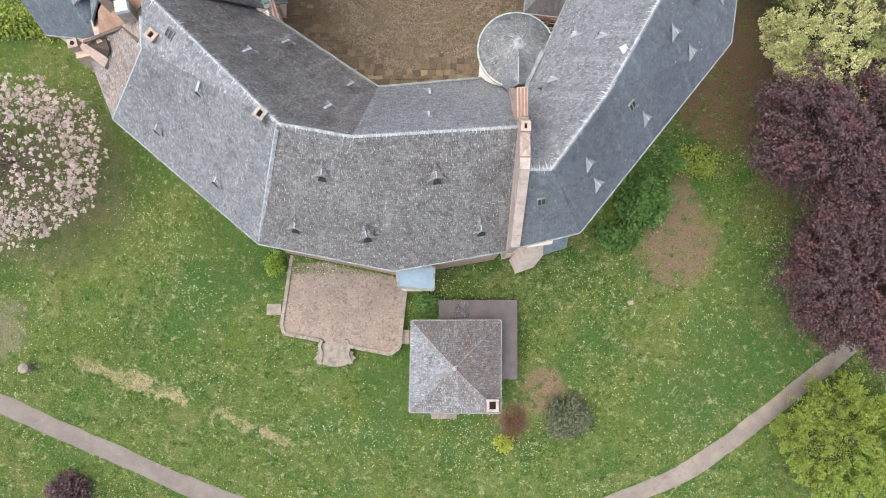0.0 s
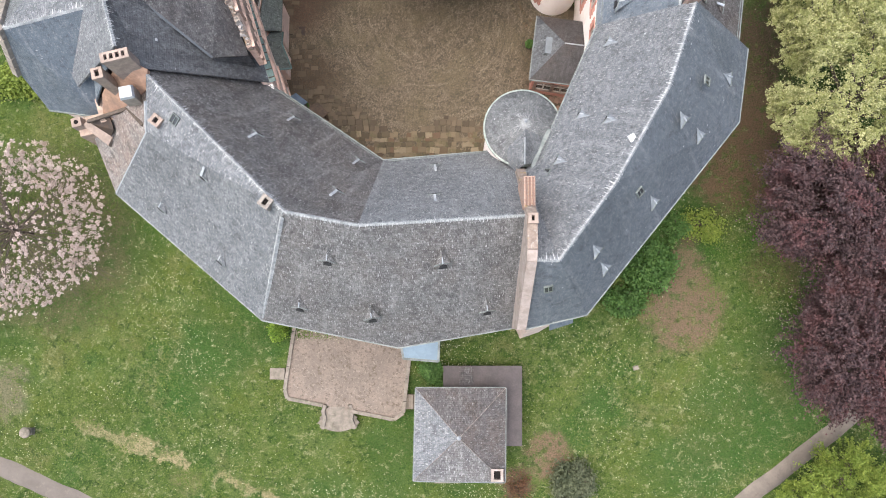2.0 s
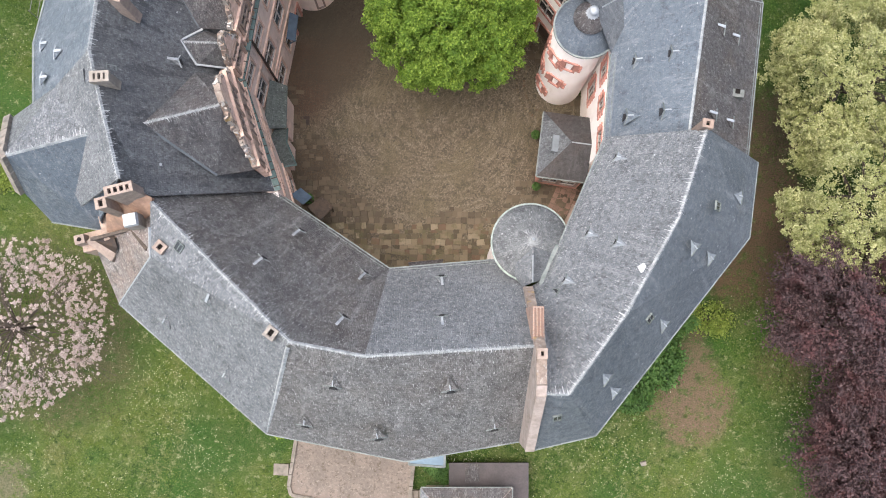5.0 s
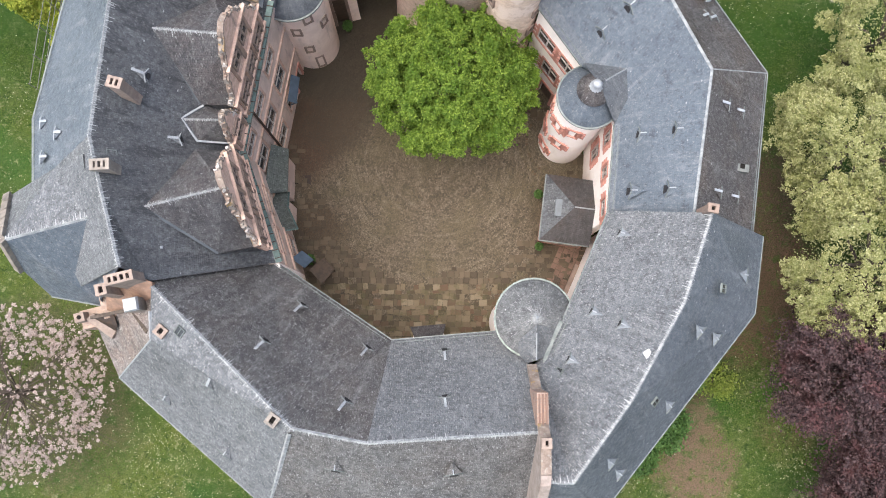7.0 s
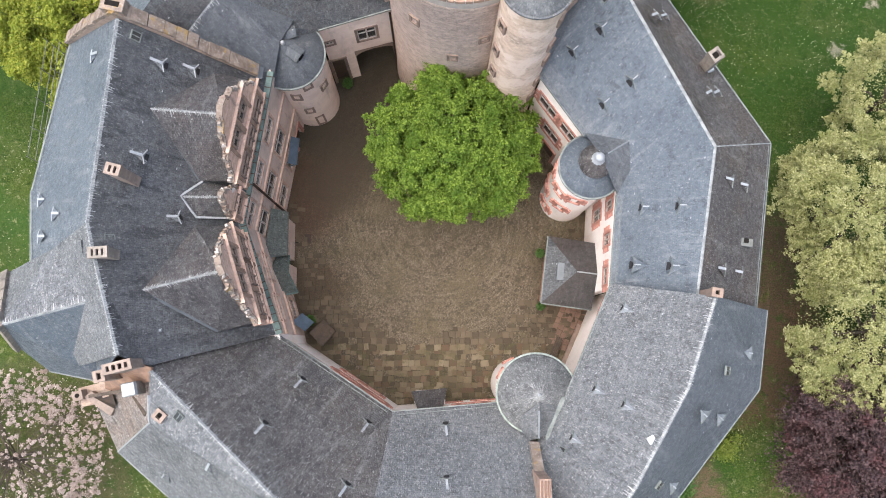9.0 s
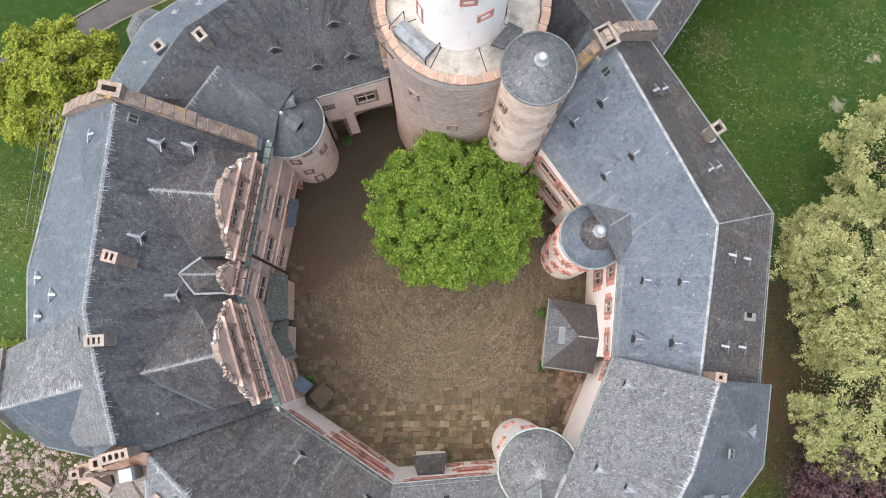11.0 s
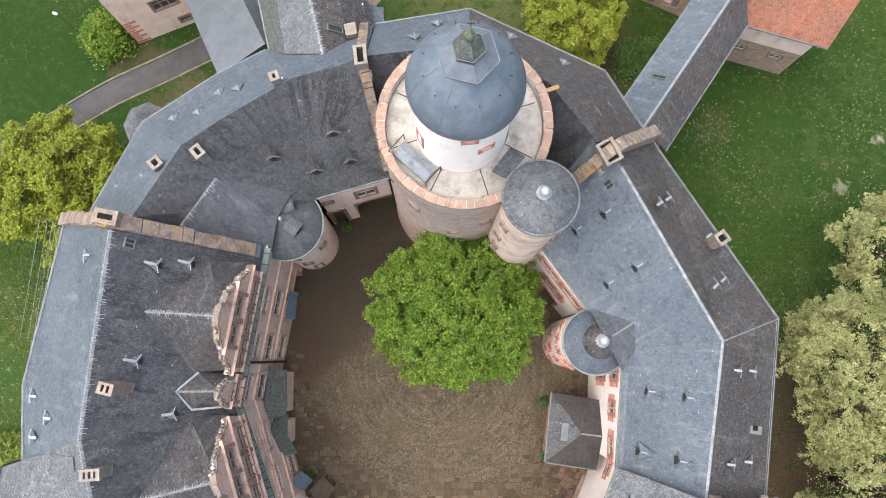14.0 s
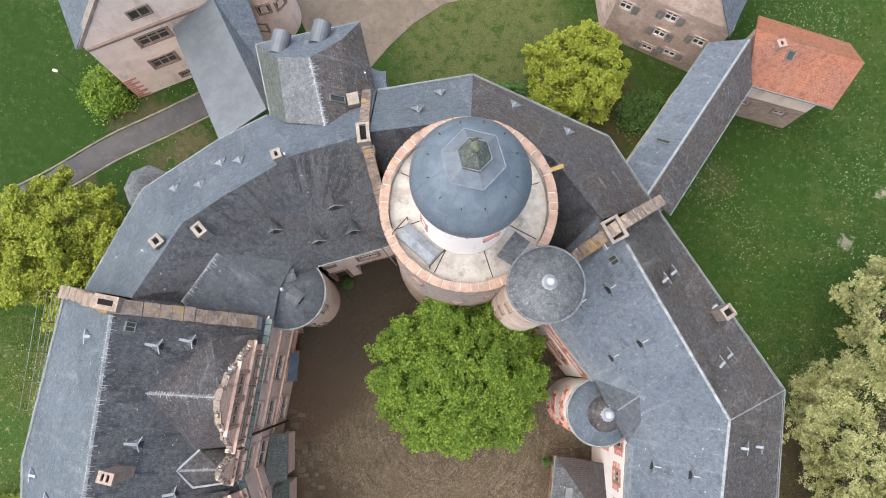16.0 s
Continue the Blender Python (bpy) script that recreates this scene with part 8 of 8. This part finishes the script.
neh = thing("manor_house", "old stone house with slate gable roof", "house", (17, 66, 0))
court_wall("wall", (13.0, 64.4), (20.9, 60.7), 8.6, M["housewall"], neh, [(5.7, 1.2, 0.95, (0.8,)), (6.8, 1.2, 0.95, (4.28,)), (3.8, 1.2, 0.95, (4.24,)), (0.8, 1.0, 0.95, (4.0,)), (1.5, 1.0, 0.95, (5.85,)), (5.0, 1.2, 0.95, (7.2,))], style="plain", sm="housewall", fm="wframe", label="patched pink rubble front wall", z1b=9.2)
wall("wall", (12.2, 72.0), (13.0, 64.4), -0.2, 9.0, M["housewall"], neh)
mh = frame_of((13.0, 64.4), (20.9, 60.7))
for u, v, h in ((0.8, 5.7, 1.2), (4.28, 6.8, 1.2), (4.24, 3.8, 1.2), (4.0, 0.8, 1.0), (5.85, 1.5, 1.0), (7.2, 5.0, 1.2)):
    for sd in (-1, 1):
        if 0.3 < u + sd * 0.85 < 8.3:
            bm = bmesh.new()
            box(bm, (u + sd * 0.83, -0.13 if sd > 0 else -0.18, v - 0.05), (0.5, 0.06, h + 0.1), 0.12 * sd, m=mh)
            for i in range(5):
                box(bm, (u + sd * 0.83, -0.17 if sd > 0 else -0.22, v + h * i / 5), (0.42, 0.03, 0.05), 0.12 * sd, m=mh)
            part("shutter", bm, M["shutter"], neh, "grey louvred window shutter")
wall("wall", (20.9, 60.7), (24.8, 68.5), -0.2, 9.0, M["stone"], neh)
roof(neh, [((20.6, 60.2, 9.2), (24.2, 67.2, 9.2), (21.5, 70.0, 13.5), (18.6, 62.6, 13.0)), ((12.3, 64.0, 9.0), (18.6, 62.6, 13.0), (21.5, 70.0, 13.5), (12.0, 74.0, 9.0))], ["slate_blue", "slate_old"], [((18.6, 62.6, 13.0), (21.5, 70.0, 13.5))], [])
bm = bmesh.new()
vs = [bm.verts.new(v) for v in ((13.0, 64.35, 8.6), (20.9, 60.65, 9.1), (18.5, 62.6, 13.0))]
vb = [bm.verts.new(v) for v in ((13.2, 64.9, 8.6), (21.1, 61.2, 9.1), (18.7, 63.1, 13.0))]
bm.faces.new(vs)
bm.faces.new(vb[::-1])
for i in range(3):
    bm.faces.new((vs[i], vb[i], vb[(i + 1) % 3], vs[(i + 1) % 3]))
part("gable_wall", bm, M["housewall"], neh)

nwh = thing("manor_house", "cream plastered house with red quoins and tall gable", "house", (-20, 64, 0))
court_wall("wall", (-26.4, 58.9), (-17.4, 62.6), 11.3, M["plaster"], nwh, [(4.0, 1.5, 1.9, (3.9,)), (8.0, 1.4, 2.3, (4.5,)), (0.9, 0.8, 0.8, (4.6,))], style="plain", sm="cope", lights=3, fm="cope")
bm = bmesh.new()
cells(bm, [4.05, 4.2, 4.8, 4.95, 5.55, 5.7], [12.0, 12.15, 13.2, 13.35], lambda a, b: b < 12.15 or b > 13.2 or a < 4.2 or a > 5.55 or 4.8 < a < 4.95, -0.12, -0.004, frame_of((-26.4, 58.9), (-17.4, 62.6)))
gw = part("window", bm, M["cope"], nwh)
bm = bmesh.new()
box(bm, (4.87, -0.03, 12.15), (1.3, 0.04, 1.05), m=frame_of((-26.4, 58.9), (-17.4, 62.6)))
part("pane", bm, M["glass"], gw)
bm = bmesh.new()
m = frame_of((-26.4, 58.9), (-17.4, 62.6))
box(bm, (4.9, -0.06, 10.3), (9.6, 0.25, 0.3), m=m)
part("string_course", bm, M["cope"], nwh, "dark weathered string course")
for k in range(9):
    bm = bmesh.new()
    e = 0.6 if k % 2 else 1.1
    box(bm, (e / 2 - 0.02, 0.06, 0.2 + 0.42 * k), (e, 0.2, 0.3), m=m)
    part("quoin", bm, M["red"], nwh, "red sandstone quoin")
bm = bmesh.new()
vs = [bm.verts.new(m @ Vector(v)) for v in ((0, 0, 11.3), (9.7, 0, 11.3), (4.9, 0, 18.0), (0, 0.5, 11.3), (9.7, 0.5, 11.3), (4.9, 0.5, 18.0))]
for f in ((0, 1, 2), (5, 4, 3), (0, 2, 5, 3), (1, 4, 5, 2), (0, 3, 4, 1)):
    bm.faces.new([vs[i] for i in f])
part("gable_wall", bm, M["plaster"], nwh)
for i in range(9):
    bm = bmesh.new()
    p, q = Vector((-0.3, 0.25, 10.9)).lerp(Vector((4.9, 0.25, 18.2)), (i + 0.04) / 9), Vector((-0.3, 0.25, 10.9)).lerp(Vector((4.9, 0.25, 18.2)), (i + 0.96) / 9)
    beam(bm, m @ p, m @ q, 0.6, 0.3)
    part("coping_stone", bm, M["chim"], nwh)
wall("wall", (-30.0, 68.0), (-26.4, 58.9), -0.2, 11.0, M["plaster"], nwh)
bm = bmesh.new()
slab(bm, [(-26.9, 58.7, 11.0), tuple(m @ Vector((4.9, 0.3, 18.0))), tuple(m @ Vector((4.9, 10, 18.0))), (-30.5, 68.0, 11.0)], 0.25)
part("roof_slope", bm, M["slate_blue"], nwh)
bm = bmesh.new()
slab(bm, [tuple(m @ Vector((4.9, 0.3, 18.0))), tuple(m @ Vector((4.9, 10, 18.0))), tuple(m @ Vector((9.8, 10, 11.0))), tuple(m @ Vector((9.8, 0.3, 11.0)))], 0.25)
part("roof_slope", bm, M["slate_blue"], nwh)
tw = thing("round_tower", "cream plastered round corner tower", "tower", (-14.6, 65.6, 0))
bm = bmesh.new()
lathe(bm, -15.2, 66.0, [(2.4, -0.3), (2.3, 9.6)], 36)
part("tower_wall", bm, M["plaster"], tw, smooth=True)
bm = bmesh.new()
lathe(bm, -15.2, 66.0, [(2.2, 9.5), (2.6, 9.5), (2.5, 9.65), (0.1, 14.0), (0, 14.1)], 36)
part("tower_roof", bm, M["slate_blue"], tw, smooth=True)
for ang, z in ((-110, 6.6), (-75, 6.0), (-40, 5.6), (-95, 2.8)):
    cyl_window(tw, -15.2, 66.0, 2.3, ang, z, 0.8, 1.2, "cope")
orl = thing("oriel", "small slate-roofed oriel on the gatehouse corner", "oriel", (-22.5, 49.3, 0), CASTLE)
bm = bmesh.new()
lathe(bm, -22.2, 49.1, [(1.5, -0.3), (1.45, 8.6)], 8)
part("oriel_wall", bm, M["plaster"], orl)
bm = bmesh.new()
lathe(bm, -22.2, 49.1, [(1.4, 8.55), (1.75, 8.6), (1.7, 8.75), (0.1, 10.9), (0, 11)], 8)
part("oriel_roof", bm, M["slate"], orl)

# ---- court things ----
por = thing("porch", "hipped slate court porch with red sandstone base", "porch", (9.0, 26.6, 0))
q = [(7.5, 29.5, 4.5), (11.1, 28.9, 4.8), (10.6, 23.85, 4.8), (6.85, 24.4, 4.5)]
ra, rb = (9.3, 26.6, 6.4), (10.85, 26.4, 6.4)
roof(por, [(q[0], q[1], rb, ra), (q[2], q[3], ra, rb), (q[3], q[0], ra)], ["slate_porch", "slate_porch", "slate_dark"], [(ra, rb)], [(q[0], q[3]), (q[3], q[2])], "lead")
court_wall("wall", (7.85, 29.1), (7.25, 24.75), 4.3, M["red"], por, [(1.2, 1.6, 1.1, (1.2, 3.2))], style="plain", sm="cope", thick=0.4)
court_wall("wall", (7.25, 24.75), (10.6, 24.2), 4.3, M["red"], por, [(1.2, 1.6, 1.3, (1.0, 2.4))], style="plain", sm="cope", thick=0.4)
wall("wall", (11.0, 28.6), (7.85, 29.1), -0.1, 4.3, M["red"], por, thick=0.4)
bm = bmesh.new()
m, pt = roof_frame((q[3], q[0], ra), 8.1, 26.7)
box(bm, (0, 0.1, -0.15), (1.3, 0.55, 0.45), m=m)
part("roof_dormer", bm, M["zinc"], por, "low zinc-covered porch dormer")
sp = thing("porch", "small slate porch roof on the south court wall", "porch", (-1.6, 17.2, 0))
bm = bmesh.new()
slab(bm, [(-3.0, 17.75, 4.0), (-0.3, 18.0, 4.0), (-0.6, 16.7, 5.6), (-2.5, 16.6, 5.6)], 0.2)
part("porch_roof", bm, M["slate_rust"], sp)
bm = bmesh.new()
box(bm, (-1.6, 17.25, 0), (2.3, 0.8, 4.0))
part("porch_wall", bm, M["white"], sp)
dr = thing("shed", "dark timber cellar hood and blue-grey hatch", "cellar hood", (-10.0, 21.8, 0))
bm = bmesh.new()
slab(bm, [(-10.9, 22.2, 3.0), (-9.9, 21.1, 3.0), (-9.0, 22.3, 2.3), (-9.9, 23.2, 2.3)], 0.15)
part("hood", bm, M["wood"], dr)
bm = bmesh.new()
slab(bm, [(-12.2, 23.0, 3.6), (-11.2, 22.3, 3.4), (-10.6, 23.0, 2.8), (-11.5, 23.7, 3.0)], 0.12)
part("hatch", bm, M["bluetarp"], dr)
bm = bmesh.new()
for x, y in ((-9.3, 22.3), (-9.9, 22.9), (-10.9, 23.0), (-11.4, 23.4)):
    box(bm, (x, y, 0), (0.14, 0.14, 2.5))
part("post", bm, M["wood"], dr)


def potted(x, y, s=1.0):
    rng = np.random.default_rng(int(x * 10 + 500))
    p = thing("potted_shrub", "clipped green shrub in a round pot", "potted plant", (x, y, 0.09), "court pots")
    bm = bmesh.new()
    lathe(bm, x, y, [(0.01, 0.09), (0.22 * s, 0.09), (0.3 * s, 0.5 * s), (0.33 * s, 0.52 * s), (0.26 * s, 0.5 * s), (0.01, 0.46 * s)], 14)
    part("pot", bm, M["rust"], p)
    g = rng.normal(size=(500, 3))
    g /= np.linalg.norm(g, axis=1)[:, None]
    leaf_mesh("shrub", g * np.array([0.36, 0.36, 0.34]) * s * rng.uniform(0.7, 1.05, (500, 1)) + np.array([x, y, 0.8 * s]), 0.14, rng, 0.3, p, M["leaf_dark"])


potted(7.3, 28.6)
potted(7.3, 24.3, 0.9)
potted(-11.2, 23.2, 1.2)
potted(-8.45, 42.8, 1.2)
bn = thing("bench", "dark weathered timber bench by the turret", "bench", (8.4, 20.8, 0.09))
d = (Vector((8.81, 21.82, 0)) - Vector((8.0, 19.83, 0))).normalized()
s = Vector((-d.y, d.x, 0))
for k in (-0.16, 0, 0.16):
    bm = bmesh.new()
    beam(bm, Vector((8.0, 19.83, 0.52)) + s * k, Vector((8.81, 21.82, 0.52)) + s * k, 0.14, 0.05)
    part("seat_slat", bm, M["wood"], bn)
for t in (0.15, 0.85):
    bm = bmesh.new()
    p = Vector((8.0, 19.83, 0)).lerp(Vector((8.81, 21.82, 0)), t)
    box(bm, (p.x, p.y, 0.09), (0.4, 0.1, 0.4), math.atan2(s.y, s.x))
    part("leg", bm, M["wood"], bn)
for x, y in ((-12.65, 29.91), (-11.64, 29.91)):
    bm = bmesh.new()
    box(bm, (x, y, 0.09), (0.5, 0.7, 0.025))
    tagged(part("cellar_grate", bm, M["soot_shade"] if x < -12 else M["rust"]), "dark iron grate in the court paving", "grate", "court grates")

# ---- park things ----
lp = thing("street_lamp", "slim park lamp post with white head", "lamp post", (-31.6, 59.8, 0))
bm = bmesh.new()
rod(bm, (-31.6, 59.8, 0), (-31.6, 59.8, 3.9), 0.06, 8, 0.045)
part("post", bm, M["iron"], lp)
bm = bmesh.new()
beam(bm, (-31.6, 59.8, 3.95), (-31.95, 59.9, 4.0), 0.18, 0.1)
part("lamp_head", bm, M["white"], lp, "white lamp head")
bo = thing("stone_urn", "grey mossy stone urn on a plinth", "urn", (-33.4, -3.2, -1.85))
bm = bmesh.new()
box(bm, (-33.4, -3.2, -2.0), (0.55, 0.55, 0.5))
part("plinth", bm, M["oldstone"], bo)
bm = bmesh.new()
lathe(bm, -33.4, -3.2, [(0.12, -1.5), (0.15, -1.35), (0.4, -1.1), (0.45, -0.9), (0.36, -0.8), (0, -0.75)], 14)
part("bowl", bm, M["oldstone"], bo, smooth=True)
bm = bmesh.new()
box(bm, (15.85, 2.0, -0.75), (0.45, 0.35, 0.28), 0.3, 0.85)
tagged(part("stone_block", bm, M["chim"]), "pale squared stone lying in the grass", "stone")
sc = thing("scaffold", "galvanised steel scaffold against the west wing", "scaffold", (-28, 37, 0))
A, B = Vector((-25.9, 41.1, 0)), Vector((-27.0, 33.4, 0))
o = Vector((-0.85, 0.1, 0))
for i in range(5):
    p = A.lerp(B, i / 4)
    for q in (p, p + o):
        bm = bmesh.new()
        rod(bm, q, q + Vector((0, 0, 14.6 - 0.2 * i)), 0.025, 6)
        part("standard", bm, M["iron"], sc)
for z in (7.5, 9.5, 11.0, 12.0, 13.2, 14.2):
    for off in (Vector(), o):
        bm = bmesh.new()
        rod(bm, A + off + Vector((0, 0, z)), B + off + Vector((0, 0, z - 0.6)), 0.025, 6)
        part("ledger", bm, M["iron"], sc)


def shrub(name, label, x, y, rx, ry, h, mat, n=2500, size=0.2, seed=1, clumps=26):
    rng = np.random.default_rng(seed)
    z0 = ground_z(x, y)
    t = thing(name, label, "shrub", (x, y, z0))
    bm = bmesh.new()
    for k in range(6):
        a = k * math.tau / 6
        rod(bm, (x, y, z0), (x + math.cos(a) * rx * 0.6, y + math.sin(a) * ry * 0.6, z0 + h * 0.7), 0.05, 5, 0.015)
    part("stem", bm, M["bark"], t)
    c = rng.normal(size=(clumps, 3))
    c /= np.linalg.norm(c, axis=1)[:, None]
    c[:, 2] = np.abs(c[:, 2])
    c = c * np.array([rx, ry, h]) * rng.uniform(0.45, 0.85, (clumps, 1)) + np.array([x, y, z0 + 0.1])
    w = rng.integers(0, clumps, n)
    pts = c[w] + rng.normal(size=(n, 3)) * np.array([rx, ry, h * 0.8]) * 0.17
    pts[:, 2] = np.maximum(pts[:, 2], z0 + 0.06)
    leaf_mesh("foliage", pts, size, rng, 0.5, t, M[mat])
    return t


shrub("round_bush", "round grey-green clipped bush on the lawn", 10.9, -7.2, 1.9, 1.9, 2.6, "leaf_grey", 6000, 0.2, 21, 50)
shrub("laurel_bush", "dense green laurel bush by the wall", 16.6, 10.0, 2.2, 2.4, 3.2, "leaf_dark", 7000, 0.26, 22, 40)
shrub("laurel_bush", "sprawling green laurel along the wall", 14.6, 7.4, 1.8, 1.4, 1.8, "leaf_dark", 3500, 0.24, 23)
shrub("yellow_shrub", "low yellow-green shrub on the lawn", 21.3, 13.6, 2.2, 1.6, 1.2, "leaf_fresh", 2200, 0.17, 24)
shrub("green_shrub", "low green shrub near the wall", 19.3, 13.3, 1.2, 1.3, 1.2, "leaf_dark", 2000, 0.2, 25)
shrub("red_shrub", "sparse red-brown shrub beside the pavilion", 6.3, -7.9, 1.3, 1.7, 0.8, "leaf_red", 900, 0.13, 26)
shrub("yellow_shrub", "low yellowish shrub beside the pavilion", 5.6, -9.6, 0.9, 0.8, 0.6, "leaf_yellow", 700, 0.18, 27)
shrub("green_shrub", "green shrub between terrace and annex", -0.6, 1.7, 1.2, 1.3, 1.8, "leaf_dark", 3000, 0.18, 28)
shrub("ivy", "green ivy at the foot of the wall", -12.9, 5.0, 0.9, 1.1, 2.2, "leaf_court", 1800, 0.16, 29)
shrub("red_tree", "dark red round ornamental tree", -30.6, -13.6, 1.9, 1.9, 3.0, "leaf_purple", 4000, 0.22, 30)
shrub("hedge", "bright green hedge by the west lawn", -33.5, 25.2, 4.5, 1.5, 2.2, "leaf_fresh", 6000, 0.22, 31, 50)
shrub("hedge", "bright green hedge under the west wing", -28.7, 24.6, 1.6, 2.2, 1.8, "leaf_court", 3000, 0.2, 32)
shrub("round_bush", "dense green bush before the house", -28.8, 59.2, 2.2, 2.2, 3.4, "leaf_court", 9000, 0.2, 33, 60)
shrub("green_shrub", "low dark green shrubs under the north wing", 5.4, 58.6, 3.2, 1.4, 1.4, "leaf_dark", 4500, 0.2, 34, 40)
shrub("green_shrub", "dark green shrubs beside the link wing", 16.2, 57.2, 2.6, 2.2, 1.2, "leaf_dark", 4500, 0.2, 35, 40)
shrub("hedge", "green hedge below the northwest lawn", -32.0, 33.0, 1.5, 3.0, 1.6, "leaf_fresh", 2600, 0.2, 36)

# ---- court paving: flags round the cobbles ----
def in_court(x, y):
    inside = False
    for (x0, y0), (x1, y1) in zip(COURT, COURT[1:] + COURT[:1]):
        if (y0 > y) != (y1 > y) and x < (x1 - x0) * (y - y0) / (y1 - y0) + x0:
            inside = not inside
    return inside


_rp = random.Random(77)
_shared = []
for k in range(15):
    w, d = 0.3 + 0.09 * (k % 5), 0.32 + 0.09 * (k // 5)
    bm = bmesh.new()
    box(bm, (0, 0, 0), (w, d, 0.05), 0, 0.985)
    me = bpy.data.meshes.new("flagstone")
    bmesh.ops.recalc_face_normals(bm, faces=bm.faces)
    bm.to_mesh(me)
    bm.free()
    me.materials.append(M["flag"])
    uv_metres(me)
    _shared.append((me, w, d))
_rest = bmesh.new()
_count = 0
y = 16.6
while y < 45:
    x = -14.4 + _rp.uniform(0, 0.3)
    row = _rp.randrange(3)
    while x < 11.2:
        me, w, d = _shared[row * 5 + _rp.randrange(5)]
        cx, cy = x + w / 2, y + d / 2 + _rp.uniform(-0.07, 0.07)
        ang = math.atan2(cy - 29.5, cx + 1.2)
        lim = 7.8 + 1.3 * noise.noise((math.cos(ang) * 2, math.sin(ang) * 2, 0.0)) + (1.3 if cy > 30 else 0.0)
        dist = math.hypot((cx + 1.2) * 0.82, cy - 29.5)
        if in_court(cx, cy) and dist > lim and cy < (40 if cx > 4 else 33) and _rp.random() > (0.14 if cy < 25 else 0.5):
            z = 0.092 + _rp.uniform(0, 0.012)
            if cy < 26.5 and _count < 300:
                ob = new("flagstone", me)
                ob.parent = floor_court
                ob.location = (cx, cy, z)
                ob.rotation_euler = (_rp.uniform(-0.02, 0.02), _rp.uniform(-0.02, 0.02), _rp.uniform(-0.16, 0.16))
                _count += 1
            else:
                box(_rest, (cx, cy, z), (w, d, 0.05), _rp.uniform(-0.1, 0.1), 0.96)
        x += w + 0.012
    y += 0.33 + 0.09 * row
_fl = Net("court_flags_rest", 0.75, spec=0.35)
_q = _fl.pos()
_cc = _fl.mix(_fl.island(), (0.066, 0.047, 0.028), (0.145, 0.11, 0.07))
_cc = _fl.mix(_fl.ramp(_fl.noise(_q, 1.2, 5, 0.7), 0.5, 0.7, 0, 0.6), _cc, (0.1, 0.085, 0.05))
_fl.bump(_fl.noise(_q, 14, 4, 0.75), 0.4, 0.02)
tagged(part("flagstones", _rest, _fl.color(_cc), floor_court), kind="stuff")

# stone rings and reddish paving at the feet of the turrets
for cx, cy, rr_ in ((9.35, 33.12, 2.9), (9.35, 33.12, 3.5), (5.27, 18.17, 3.4), (5.27, 18.17, 4.0)):
    for i in range(26):
        a = radians(150 + 110 * i / 26) if cy > 30 else radians(30 + 130 * i / 26)
        x, y = cx + rr_ * math.cos(a), cy + rr_ * math.sin(a)
        if not in_court(x, y):
            continue
        ob = new("ring_stone", _shared[1][0])
        ob.parent = floor_court
        ob.location = (x, y, 0.094 + _rp.uniform(0, 0.01))
        ob.scale = (0.5, 0.45, 1)
        ob.rotation_euler = (0, 0, a + _rp.uniform(-0.1, 0.1))
_along, _across = Vector((0.406, 0.914, 0)), Vector((0.914, -0.406, 0))
for i in range(11):
    for k in range(5):
        p = Vector((8.4, 19.7, 0.097)) + _along * (0.48 * i + 0.07 * (k % 2)) + _across * (0.43 * k - 1.1)
        if _rp.random() < 0.15 or math.hypot(p.x - 5.27, p.y - 18.17) < 4.3:
            continue
        bm = bmesh.new()
        box(bm, (p.x, p.y, p.z + _rp.uniform(0, 0.012)), (0.41, 0.45, 0.05), math.atan2(_across.y, _across.x) + _rp.uniform(-0.06, 0.06), 0.97)
        part("paving_slab", bm, M["redpave"], floor_court, "reddish sandstone slab")
bm = bmesh.new()
beam(bm, (9.05, 19.7, 0.26), (10.45, 22.85, 0.26), 0.34, 0.34)
tagged(part("plinth", bm, M["cope"]), "worn pinkish stone plinth along the court wall", "plinth", kind="structure")
trough = thing("trough", "long weathered wooden trough on the court paving", "trough", (8.45, 20.8, 0.1))
for off, w, h, z in ((-0.2, 0.06, 0.36, 0.33), (0.2, 0.06, 0.36, 0.33), (0.0, 0.34, 0.06, 0.2)):
    bm = bmesh.new()
    o = _across * off + Vector((0, 0, z))
    beam(bm, Vector((8.05, 19.85, 0)) + o, Vector((8.87, 21.7, 0)) + o, w, h)
    part("bottom_board" if off == 0 else "side_board", bm, M["wood"], trough)
for q in ((8.05, 19.85), (8.87, 21.7)):
    bm = bmesh.new()
    beam(bm, Vector((*q, 0.3)) - _across * 0.17, Vector((*q, 0.3)) + _across * 0.17, 0.06, 0.4)
    part("end_board", bm, M["wood"], trough)
